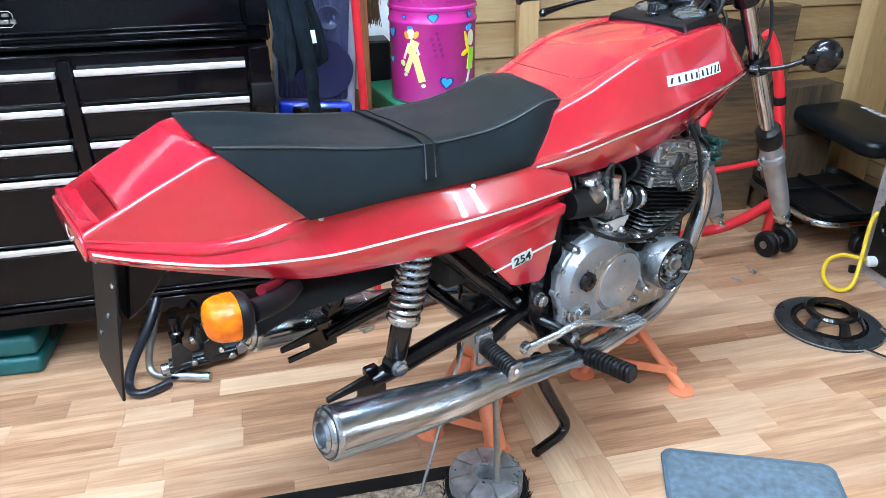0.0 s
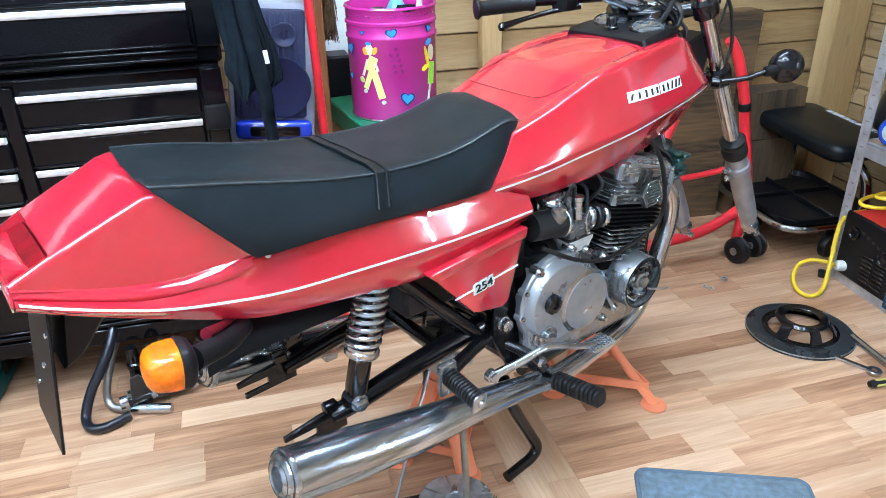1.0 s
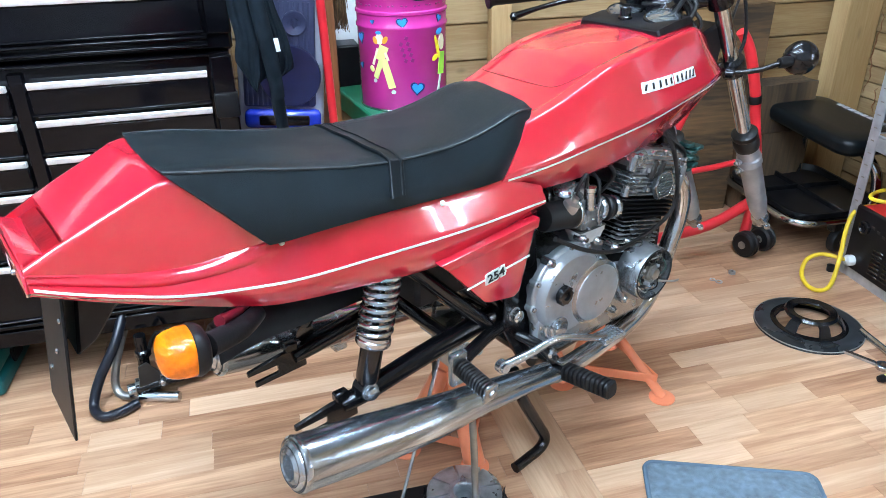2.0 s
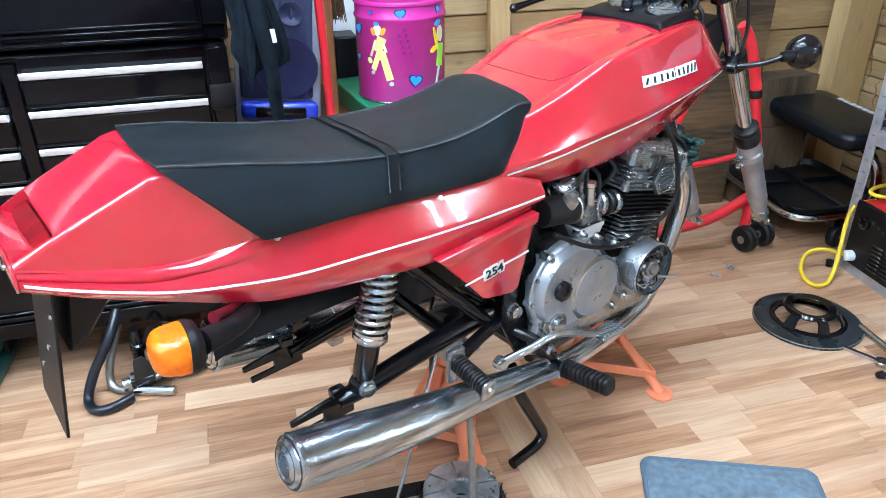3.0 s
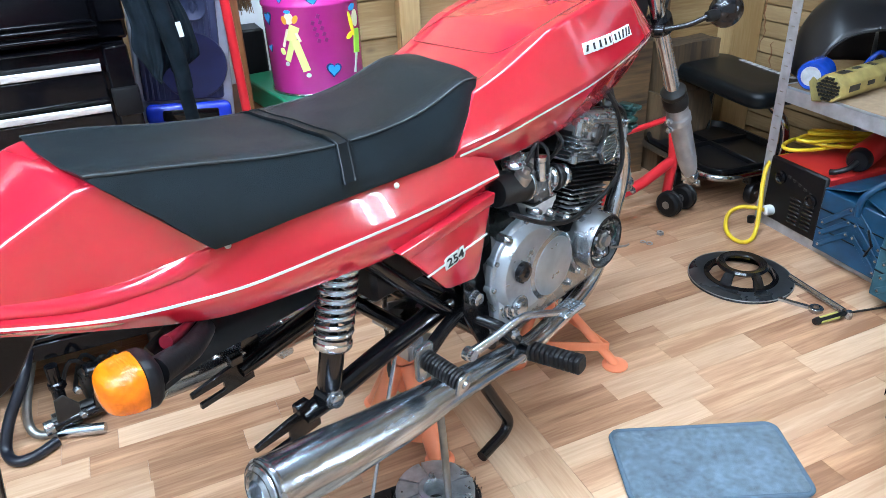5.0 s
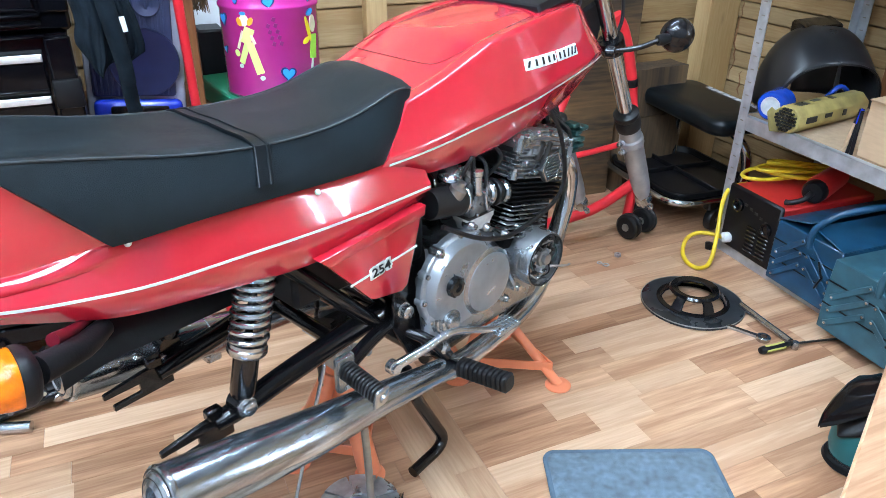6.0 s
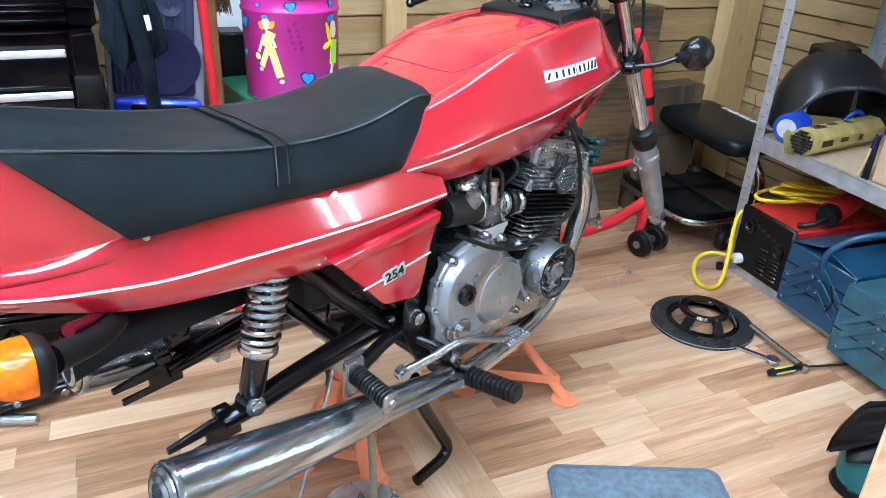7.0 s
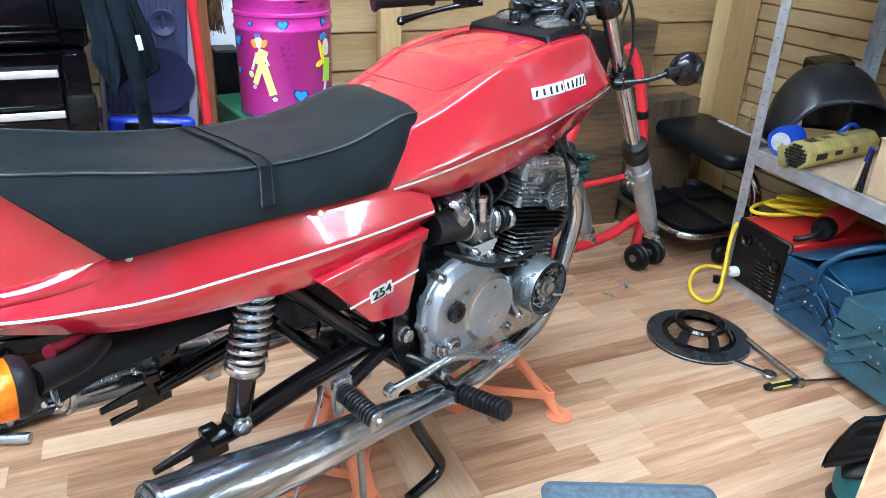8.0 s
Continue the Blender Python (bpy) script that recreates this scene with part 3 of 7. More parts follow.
def ribbon(fn, xs, width, lift, side=-1):
    """A painted pinstripe laid just proud of a surface: fn gives half width, height and lean at x."""
    rings = []
    for x in xs:
        y, z, lean = fn(x)
        up = Vector((0, side * -1 * lean, 1)).normalized()
        out = Vector((0, side, lean)).normalized()
        c = Vector((x, side * y, z))
        rings.append([c + up * width / 2 - out * 0.002, c + up * width / 2 + out * lift, c - up * width / 2 + out * lift, c - up * width / 2 - out * 0.002])
    return Shape().loft(rings)


for side in (-1, 1):
    part("pinstripe", ribbon(lambda x: (ip(x, BW) + 0.001, ip(x, BS), 0.0), [-0.298 + 0.7535 * k / 60 for k in range(61)], 0.0034, 0.0006, side), WHITE, rear_body, "white pinstripe")
# tail lamp set into the sloping end of the tail
def lamp_ring(x, drop):
    yc, z = lin(x, BCY) - 0.0098, lin(x, BCZ) + 0.0035
    return [(x, -yc, z - 0.004), (x, -yc * 0.55, z - 0.001), (x, 0, z), (x, yc * 0.55, z - 0.001), (x, yc, z - 0.004), (x, yc, z - 0.03), (x, -yc, z - 0.03)] if not drop else [(px, py, pz - drop) for px, py, pz in lamp_ring(x, 0)]


part("tail_lamp", Shape().loft([lamp_ring(x, d) for x, d in ((LAMP0 + 0.0012, 0.0046), (LAMP1 - 0.0012, 0.0086))]), LENS, rear_body, "dark red tail lamp lens in a recess", 30)
for k in range(5):
    x = LAMP0 + 0.007 + 0.0042 * k
    part("lens_rib", Shape().tube([Vector(p) - Vector((0, 0, 0.0046 + 0.092 * (x - LAMP0))) for p in lamp_ring(x, 0)[:5]], 0.0007, 5), LENS, rear_body)
for x, z in ((-0.012, 0.711), (0.245, 0.7), ):
    part("seat_screw", Shape().lathe([(0.0, 0.004), (0.003, 0.0038), (0.0042, 0.002), (0.0042, 0)], 12, Matrix.Translation((x, -ip(x, BW) + 0.006, z)) @ pose(0, 0, 0, 65, 0, 0)), WHITE, rear_body, "small bright screw head")

# side covers under the panels
def side_cover(side):
    pts = [(0.232, 0.604), (0.436, 0.618), (0.424, 0.575), (0.402, 0.496), (0.39, 0.488), (0.334, 0.497), (0.322, 0.502)]
    m = Matrix.Translation((0, side * 0.128, 0)) @ Matrix(((1, 0, 0, 0), (0, 0, side, 0), (0, 1, 0, 0), (0, 0, 0, 1)))
    s = Shape().prism(pts, 0.024, 0.004, m, 2)
    ob = part("side_cover", s, RED, bike, "red side cover with white stripe", 40)
    part("pinstripe", Shape().tube([(0.283, side * 0.1528, 0.5415), (0.42, side * 0.1528, 0.5595)], 0.0017, 6), WHITE, ob)
    part("upper_band", Shape().prism([(0.229, 0.6035), (0.4395, 0.6255), (0.4365, 0.6075), (0.2455, 0.588)], 0.0275, 0.0022, m, 2), RED, ob, "raised red band along the top edge", 30)
    return ob


cover_r = side_cover(-1)
side_cover(1)
badge_m = Matrix.Translation((0.343, -0.1535, 0.5485)) @ pose(0, 0, 0, 90, -8, 0)
letters("254", 0.0205, 0.0008, badge_m @ Matrix.Diagonal((1.25, 1, 1, 1)), WHITE, cover_r, "number_badge", 0.0036)
letters("254", 0.0205, 0.0008, badge_m @ Matrix.Translation((0, 0, 0.0014)) @ Matrix.Diagonal((1.25, 1, 1, 1)), BLACKM, cover_r, "badge_numbers", 0.0001)

# seat
SR = [(-0.14, 0.834), (-0.043, 0.815), (0.082, 0.788), (0.173, 0.775), (0.274, 0.772), (0.341, 0.779), (0.412, 0.797), (0.468, 0.810)]
SC = [(-0.14, 0.828), (0.032, 0.801), (0.108, 0.788), (0.19, 0.777), (0.277, 0.774), (0.36, 0.781), (0.42, 0.797), (0.475, 0.815)]


def seat_ring(t):
    """t runs from the back edge (0) to the front edge (1); the edges slope."""
    xb = -0.031 + t * 0.408
    xr = -0.14 + t * 0.6
    xc = -0.135 + t * 0.605
    zr, zc = ip(xr, SR), ip(xc, SC)
    zb = ip(xb, [(-0.031, 0.716), (0.097, 0.714), (0.252, 0.708), (0.377, 0.703)])
    front = max(0, (t - 0.92) / 0.08) ** 2
    zr, zc = zr - 0.011 * front, zc - 0.006 * front
    pinch = 1 - 0.05 * max(0, (t - 0.86) / 0.14) ** 1.5 - 0.02 * max(0, (0.06 - t) / 0.06)
    half = [(xc, 0.0, zc), (xc * 0.7 + xr * 0.3, 0.045, zc - 0.0015), (xc * 0.3 + xr * 0.7, 0.085, zc * 0.45 + zr * 0.55 + 0.001), (xr, 0.103, zr + 0.0005), (xr * 0.985 + xb * 0.015, 0.1085, zr - 0.002),
            (xr * 0.94 + xb * 0.06, 0.112, zr - 0.009), (xr * 0.5 + xb * 0.5, 0.130, zr * 0.5 + zb * 0.5 + 0.002), (xr * 0.06 + xb * 0.94, 0.1395, zb + 0.006), (xb, 0.1385, zb), (xb, 0.125, zb + 0.002)]
    right = [(x, -y * pinch, z) for x, y, z in half]
    tail = max(0, 1 - t * 7)
    return right + [(x + (0.015 * tail + 0.034 * min(1, max(0, (t - 0.3) / 0.35))) * y / 0.1 * (z - zb) / (zr - zb), y * pinch, z - (0.0015 + 0.007 * tail) * min(1, y / 0.1) * (z - zb) / (zr - zb)) for x, y, z in reversed(half[1:])]


seat = part("seat", Shape().loft([seat_ring(k / 44) for k in range(45)]), VINYL, bike, "black vinyl dual seat with sloping ends", 60)
def strap_ring(x, lift):
    ring = seat_ring((x + 0.14) / 0.6)[:8]
    full = seat_ring((x + 0.14) / 0.6)
    out = []
    for px, py, pz in [full[i] for i in (7, 6, 5, 4, 3, 2, 1, 0)] + [full[len(full) - i] for i in (1, 2, 3, 4, 5, 6, 7)]:
        n = Vector((0, py * 2.2 if abs(py) > 0.1 else py * 0.3, 0.12 if abs(py) < 0.117 else 0.02)).normalized()
        out.append(Vector((x - 0.62 * max(0.0, abs(py) - 0.109), py, max(pz, 0.7335))) + n * lift)
    return out
w = 0.0116
rings = [[a for a in strap_ring(0.184 + dx, l)] for dx, l in ((-w, 0.0), (-w, 0.005), (-w * 0.92, 0.0062), (-w * 0.6, 0.0062), (-w * 0.52, 0.004), (w * 0.52, 0.004), (w * 0.6, 0.0062), (w * 0.92, 0.0062), (w, 0.005), (w, 0.0))]
part("grab_strap", Shape().loft(rings, False, False), VINYL2, seat, "black vinyl strap stitched across the seat", 30)

# seam along each seat edge, its highlight painted in as paler grey
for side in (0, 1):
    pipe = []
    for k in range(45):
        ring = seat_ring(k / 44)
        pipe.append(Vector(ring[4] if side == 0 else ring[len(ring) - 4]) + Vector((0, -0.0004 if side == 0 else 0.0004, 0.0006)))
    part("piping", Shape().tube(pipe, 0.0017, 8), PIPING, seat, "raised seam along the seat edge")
# fuel tank
TW = [(0.36, 0.136), (0.46, 0.149), (0.6, 0.16), (0.74, 0.164), (0.85, 0.152), (0.93, 0.134), (0.99, 0.108), (1.03, 0.076)]
TCY = [(0.36, 0.118), (0.5, 0.124), (0.62, 0.13), (0.74, 0.128), (0.85, 0.11), (0.93, 0.092), (1.03, 0.055)]
TCZ = [(0.36, 0.776), (0.46, 0.80), (0.51, 0.814), (0.57, 0.829), (0.635, 0.844), (0.708, 0.857), (0.80, 0.867), (0.86, 0.869), (0.90, 0.867), (0.96, 0.838), (1.005, 0.795), (1.03, 0.765)]
TS = [(0.36, 0.698), (0.374, 0.6995), (0.42, 0.7035), (0.485, 0.711), (0.55, 0.7205), (0.616, 0.7285), (0.686, 0.738), (0.77, 0.752), (0.87, 0.7625), (0.96, 0.766), (1.03, 0.755)]
TB = [(0.36, 0.69), (0.41, 0.676), (0.47, 0.659), (0.6, 0.66), (0.76, 0.684), (0.9, 0.714), (0.98, 0.735), (1.03, 0.745)]


def tank_ring(x):
    w, yc, zc, zs, zb = (ip(x, c) for c in (TW, TCY, TCZ, TS, TB))
    half = [(0.0, zc + 0.0075), (yc * 0.5, zc + 0.0055), (yc - 0.0275, zc + 0.001), (yc - 0.024, zc + 0.0034), (yc - 0.0075, zc + 0.0034), (yc - 0.0035, zc + 0.0026), (yc - 0.0005, zc + 0.0002), (yc + 0.0012, zc - 0.004), (yc * 0.65 + w * 0.35 + 0.0012, (zc - 0.005) * 0.65 + (zs + 0.012) * 0.35), (yc * 0.3 + w * 0.7 + 0.001, (zc - 0.005) * 0.3 + (zs + 0.012) * 0.7), (w, zs + 0.012), (w - 0.003, zs), (w - 0.008, zs - 0.012),
            (w - 0.022, zb + 0.012), (w - 0.03, zb), (w - 0.05, zb + 0.004), (w * 0.25, zb + 0.03)]
    half = tight(half, {1: 0.004, 3: 0.003, 7: 0.003, 9: 0.004})
    shear = max(0, 1 - (x - 0.36) / 0.25) * 0.86
    right = [(x + shear * (z - 0.69), -y, z) for y, z in half]
    return right + [(px, -py, pz) for px, py, pz in reversed(right[1:])]


tank = part("fuel_tank", Shape().loft([tank_ring(0.362 + 0.668 * k / 48) for k in range(49)]), RED, bike, "glossy red fuel tank with inset top panel", 42)
for side in (-1, 1):
    xs2 = [0.375 + 0.645 * k / 40 for k in range(41)]
    rings = []
    for x in xs2:
        sh = max(0, 1 - (x - 0.36) / 0.25) * 0.86 * (ip(x, TS) - 0.69)
        c = Vector((x + sh, side * (ip(x, TW) - 0.003), ip(x, TS)))
        rings.append([c + Vector((0, side * a, b)) for a, b in ((-0.002, 0.0018), (0.0013, 0.0017), (0.0004, -0.0017), (-0.0028, -0.0018))])
    part("pinstripe", Shape().loft(rings), WHITE, tank, "white pinstripe")
# the lid panel let into the tank's top: a narrow seam with rounded corners
seam = []
for side in (-1, 1):
    leg = [(x, side * (ip(x, TCY) - 0.0265), ip(x, TCZ) + 0.0012) for x in (0.775, 0.72, 0.66, 0.60, 0.56)]
    leg += [(x, side * y, ip(x, TCZ) + dz) for x, y, dz in ((0.54, 0.0985, 0.0015), (0.522, 0.094, 0.003), (0.513, 0.083, 0.0045), (0.508, 0.05, 0.0062), (0.506, 0.02, 0.0074))]
    seam += leg if side < 0 else list(reversed(leg))
# the crease's shade is put into the seam as a darker red
part("lid_seam", Shape().tube(seam, 0.0008, 6, 4), SEAMR, tank, "narrow dark seam round the lid panel")
# maker's badge as plain shapes: white blocks with dark slots, laid on the sloping side
def side_y(x, z):
    """Half width of the tank's flat side at x and height z."""
    w, yc, zc, zs = (ip(x, c) for c in (TW, TCY, TCZ, TS))
    u = (zc - 0.005 - z) / (zc - 0.017 - zs)
    return yc + 0.0015 + (w - yc - 0.0015) * min(1, max(0, u))


def on_side(shape):
    shape.v = [(x, y - side_y(x, z), z) for x, y, z in shape.v]
    return shape


BX, BZ, BL = 0.681, 0.8005, 0.163
def badge_z(x):
    return BZ + (x - BX) * 0.02
for u0, u1 in ((0.0, 0.12), (0.125, 0.24), (0.245, 0.345), (0.35, 0.445), (0.45, 0.535), (0.56, 0.66), (0.665, 0.75), (0.755, 0.835), (0.84, 0.92), (0.925, 1.0)):
    x0, x1 = BX + BL * u0, BX + BL * u1
    part("maker_badge", on_side(Shape().box((x0, -0.0022, badge_z(x0) - 0.0095), (x1, 0.003, badge_z(x1) + 0.0085), 0.0005)), WHITE, tank, "white raised badge block")
for u, lean, tall in ((0.06, 0.35, 0.010), (0.18, 0.0, 0.0105), (0.295, 0.0, 0.012), (0.395, 0.0, 0.0105), (0.49, 0.0, 0.010), (0.61, 0.0, 0.0105), (0.705, 0.0, 0.012), (0.795, 0.5, 0.013), (0.88, 0.5, 0.013), (0.955, 0.5, 0.012)):
    sx, h = BX + BL * u, tall / 2
    zc2 = badge_z(sx) - 0.0005
    part("badge_slot", on_side(Shape().prism([(sx - 0.0024 - lean * 0.006, zc2 - h), (sx + 0.0024 - lean * 0.006, zc2 - h), (sx + 0.0024 + lean * 0.006, zc2 + h), (sx - 0.0024 + lean * 0.006, zc2 + h)], 0.003, 0.0, Matrix(((1, 0, 0, 0), (0, 0, -1, 0), (0, 1, 0, 0), (0, 0, 0, 1))))), BLACKM, tank)

# instrument panel on the tank
dash = part("instrument_panel", Shape().loft([[(x, -y, z), (x, -y + 0.006, z + 0.012), (x, y - 0.006, z + 0.012), (x, y, z), (x, y - 0.01, z - 0.02), (x, -y + 0.01, z - 0.02)] for x, y, z in ((0.782, 0.097, 0.864), (0.786, 0.099, 0.868), (0.84, 0.096, 0.876), (0.893, 0.089, 0.878), (0.897, 0.087, 0.874))]), BLACKM, bike, "black instrument panel with two dials")
for gy in (-0.052, 0.048):
    g = part("gauge", Shape().lathe([(0.036, -0.006), (0.036, 0.001), (0.0345, 0.0025), (0.033, 0.0015), (0.0, 0.001)], 28, pose(0.848 + 0.01 * (gy > 0), gy, 0.8905, 8, -12, 0)), BLACKP, dash, "round dial")
    part("gauge_glass", Shape().lathe([(0.0325, 0.0012), (0.02, 0.003), (0.0, 0.004)], 28, pose(0.848 + 0.01 * (gy > 0), gy, 0.8905, 8, -12, 0)), GLASSD, g, "clear dial glass")
    for kk in range(7):
        part("dial_mark", Shape().box((-0.001, 0.024, 0.0015), (0.001, 0.029, 0.0034), 0.0, pose(0.848 + 0.01 * (gy > 0), gy, 0.8905, 8, -12, 0) @ pose(0, 0, 0, 0, 0, -120 + 40 * kk)), BLACKM, g)
part("key_knob", Shape().lathe([(0.0135, 0.0), (0.0135, 0.004), (0.011, 0.006), (0.011, 0.02), (0.0095, 0.023), (0.0, 0.024)], 18, pose(0.812, 0.008, 0.884)), BLACKP, dash, "round black knob")

# engine: transverse four, cylinders upright
engine = part("crankcase", Shape().box((0.46, -0.135, 0.30), (0.80, 0.135, 0.47), 0.02, None, 2).box((0.5, -0.12, 0.45), (0.66, 0.12, 0.505), 0.015, None, 2).box((0.5, -0.09, 0.265), (0.74, 0.09, 0.31), 0.015, None, 2), ALLOY, bike, "grey cast alloy engine, partly stripped")
SIDE = Matrix(((1, 0, 0, 0), (0, 0, -1, 0), (0, 1, 0, 0), (0, 0, 0, 1)))   # local xy to the bike's xz, local z to its right
def right_side(x, y, z, turn=0):
    return Matrix.Translation((x, y, z)) @ SIDE @ pose(0, 0, 0, 0, 0, turn)

def cover_outline(grow, n=44):
    """Outline of the clutch cover: the hull of a large and a small circle."""
    pts = []
    for k in range(n):
        a = 2 * math.pi * k / n
        c, q = math.cos(a), math.sin(a)
        r = max(0.531 * c + 0.4475 * q + 0.0915, 0.592 * c + 0.428 * q + 0.061)
        pts.append((c, q, r))
    out = []
    for k in range(n):          # corner points from neighbouring support lines
        (c0, q0, r0), (c1, q1, r1) = pts[k], pts[(k + 1) % n]
        det = c0 * q1 - c1 * q0
        x, z = (r0 * q1 - r1 * q0) / det, (c0 * r1 - c1 * r0) / det
        d = math.hypot(x - 0.555, z - 0.44)
        out.append((x + (x - 0.555) / d * grow, z + (z - 0.44) / d * grow))
    return out


cov = Shape().loft([[(x, -0.13 - lift, z) for x, z in cover_outline(g)] for g, lift in ((0.0, 0.0), (0.0, 0.011), (-0.002, 0.014), (-0.0075, 0.016), (-0.012, 0.027), (-0.017, 0.032), (-0.03, 0.0335))])
cov.box((0.452, -0.152, 0.352), (0.53, -0.125, 0.42), 0.014, None, 2)
cover = part("clutch_cover", cov, COVERM, engine, "rounded brushed alloy clutch cover", 30)
part("cover_plate", Shape().lathe([(0.0585, 0.0), (0.0585, 0.004), (0.0565, 0.0065), (0.052, 0.0075), (0.0, 0.008)], 44, right_side(0.594, -0.1585, 0.427)), COVERM, cover, "smooth round inspection plate")
part("cover_step", Shape().lathe([(0.066, 0.0), (0.066, 0.0025), (0.063, 0.004), (0.0, 0.004)], 44, right_side(0.588, -0.1598, 0.43)), ALLOYP, cover)
hull = cover_outline(-0.0035, 90)
for k in range(11):
    cx, cz = hull[(6 + k * 8) % 90]
    part("screw_lug", Shape().lathe([(0.0078, -0.012), (0.0078, 0.003), (0.0068, 0.0042), (0.0, 0.0042)], 14, right_side(cx, -0.141, cz)), COVERM, cover)
    part("cover_screw", Shape().lathe([(0.0048, 0.0), (0.0048, 0.0085), (0.0036, 0.0095), (0.0, 0.0095)], 10, right_side(cx, -0.141, cz)), ZINC, cover)
cap = Shape().lathe([(0.0175, 0.0), (0.0175, 0.009), (0.015, 0.012), (0.008, 0.0125), (0.007, 0.009), (0.0, 0.010)], 24, right_side(0.4965, -0.164, 0.459))
for k in range(10):
    a = 2 * math.pi * k / 10
    cap.box((0.0165, -0.002, 0.001), (0.0192, 0.002, 0.010), 0.0006, right_side(0.4965, -0.164, 0.459) @ Matrix.Rotation(a, 4, "Z"))
part("oil_cap", cap, BLACKP, cover, "black ribbed oil filler cap")
for r, d in ((0.029, 0.006), (0.0225, 0.014), (0.015, 0.02)):
    part("bearing_boss", Shape().lathe([(r, 0.0), (r, d), (r - 0.002, d + 0.002), (0.0, d + 0.002)], 24, right_side(0.492, -0.152, 0.389)), ALLOYP, cover)
# finned cylinder block and head, leaning forward
CYL = pose(0.735, 0, 0.538, 0, 14, 0)
CYLR = CYL @ Matrix.Translation((0, -0.146, 0)) @ SIDE


def slab(u0, u1, y, v0, v1, bevel=0.001, seg=1, inner=None):
    return Shape().box((u0, -y, v0), (u1, y if inner is None else inner, v1), bevel, CYL, seg)


part("cylinder_core", slab(-0.056, 0.056, 0.136, -0.10, 0.05, 0.006), BLACKFIN, engine)
for k in range(8):
    part("cooling_fin", slab(-0.07 + 0.0012 * k, 0.062 - 0.0005 * k, 0.147, -0.0715 + k * 0.0088, -0.0688 + k * 0.0088, 0.0008, 1, -0.03), ALLOY, engine)
for k in range(5):
    part("black_fin", slab(-0.074, 0.086, 0.149, 0.0 + k * 0.0086, 0.003 + k * 0.0086, 0.0008), BLACKP if k == 4 else BLACKFIN, engine)
headob = part("cylinder_head", slab(-0.078, 0.086, 0.1445, 0.042, 0.112, 0.006, 2, -0.1).box((-0.05, -0.11, 0.04), (0.08, 0.14, 0.115), 0.006, CYL), CARBD, engine, "finned alloy cylinder head", 30)
for k in range(7):
    part("head_fin", slab(-0.085 + 0.0012 * k, 0.09 - 0.001 * k, 0.15, 0.0445 + k * 0.0082, 0.0476 + k * 0.0082, 0.0012, 1, -0.105), ALLOY, headob)
for u, v0, v1, r in ((-0.083, 0.044, 0.058, 0.0085), (-0.083, 0.094, 0.118, 0.009), (0.084, 0.046, 0.104, 0.007), (-0.046, 0.088, 0.112, 0.0055), (-0.03, 0.09, 0.116, 0.006), (-0.008, 0.088, 0.112, 0.0055), (0.012, 0.094, 0.112, 0.006), (0.052, 0.09, 0.112, 0.006)):
    part("head_pillar", Shape().tube([CYL @ Vector((u, -0.1475, v0)), CYL @ Vector((u, -0.1475, v1))], r, 12), ALLOY, headob)
    part("pillar_nut", Shape().lathe([(r * 0.8, 0.0), (r * 0.8, 0.006), (r * 0.5, 0.0075), (0.0, 0.0075)], 6, along(CYL @ Vector((u, -0.1475, v1)), CYL @ Vector((u, -0.1475, v1 + 0.1)))), ZINC, headob)
rock_rows = ((-0.1535, 0.80), (-0.151, 0.92), (-0.145, 1.0), (-0.105, 1.0), (-0.1, 0.7), (0.12, 0.7), (0.135, 0.5))
rock = Shape().loft([[(-0.004 + 0.086 * math.copysign(abs(math.cos(a)) ** 0.5, math.cos(a)) * q, y, 0.1 + 0.037 * abs(math.sin(a)) ** 0.6 * q) for a in [math.pi * j / 18 for j in range(19)]] for y, q in rock_rows], True, True, CYL)
rocker = part("rocker_cover", rock, ALLOY, engine, "rounded alloy rocker cover", 40)
for k in range(4):
    part("cover_rib", Shape().tube([CYL @ Vector(q) for q in ((-0.07 + 0.008 * k, -0.1528, 0.104 + 0.0085 * k), (-0.055 + 0.008 * k, -0.1545, 0.108 + 0.0085 * k), (0.04 - 0.006 * k, -0.1545, 0.106 + 0.0085 * k), (0.066 - 0.01 * k, -0.1525, 0.103 + 0.0085 * k))], 0.002, 6, 4), ALLOYP, rocker)
for u in (-0.058, -0.02, 0.018, 0.052):
    part("top_rib", Shape().tube([CYL @ Vector((u, -0.145, 0.132)), CYL @ Vector((u, -0.125, 0.1365)), CYL @ Vector((u, -0.108, 0.1355))], 0.004, 8), ALLOY, rocker)
for u in (-0.022, 0.002):
    part("plug_cap", Shape().lathe([(0.0, 0.0), (0.008, 0.0), (0.008, 0.02), (0.006, 0.024), (0.006, 0.034), (0.0, 0.036)], 12, along(CYL @ Vector((u, -0.148, 0.08)), CYL @ Vector((u, -0.157, 0.12)))), DIRTY, headob)
capm = CYLR @ Matrix.Translation((0.02, 0.068, 0.003)) @ pose(0, 0, 0, 0, 0, 15)
end_ob = part("cam_end_cap", Shape().lathe([(0.031, 0.0), (0.031, 0.007), (0.028, 0.0095), (0.0, 0.0095)], 6, capm), CARBD, headob, "six-sided ribbed cap")
part("cap_rim", Shape().tube([capm @ Vector((0.0285 * math.cos(a), 0.0285 * math.sin(a), 0.0098)) for a in [math.pi * k / 3 for k in range(7)]], 0.0018, 6), ALLOYP, end_ob)
for k in range(7):
    wide = 0.0225 - 0.0032 * abs(k - 3)
    part("cap_rib", Shape().box((-wide, -0.0185 + k * 0.006, 0.0085), (wide, -0.0162 + k * 0.006, 0.0122), 0.0007, capm), ALLOYP, end_ob)
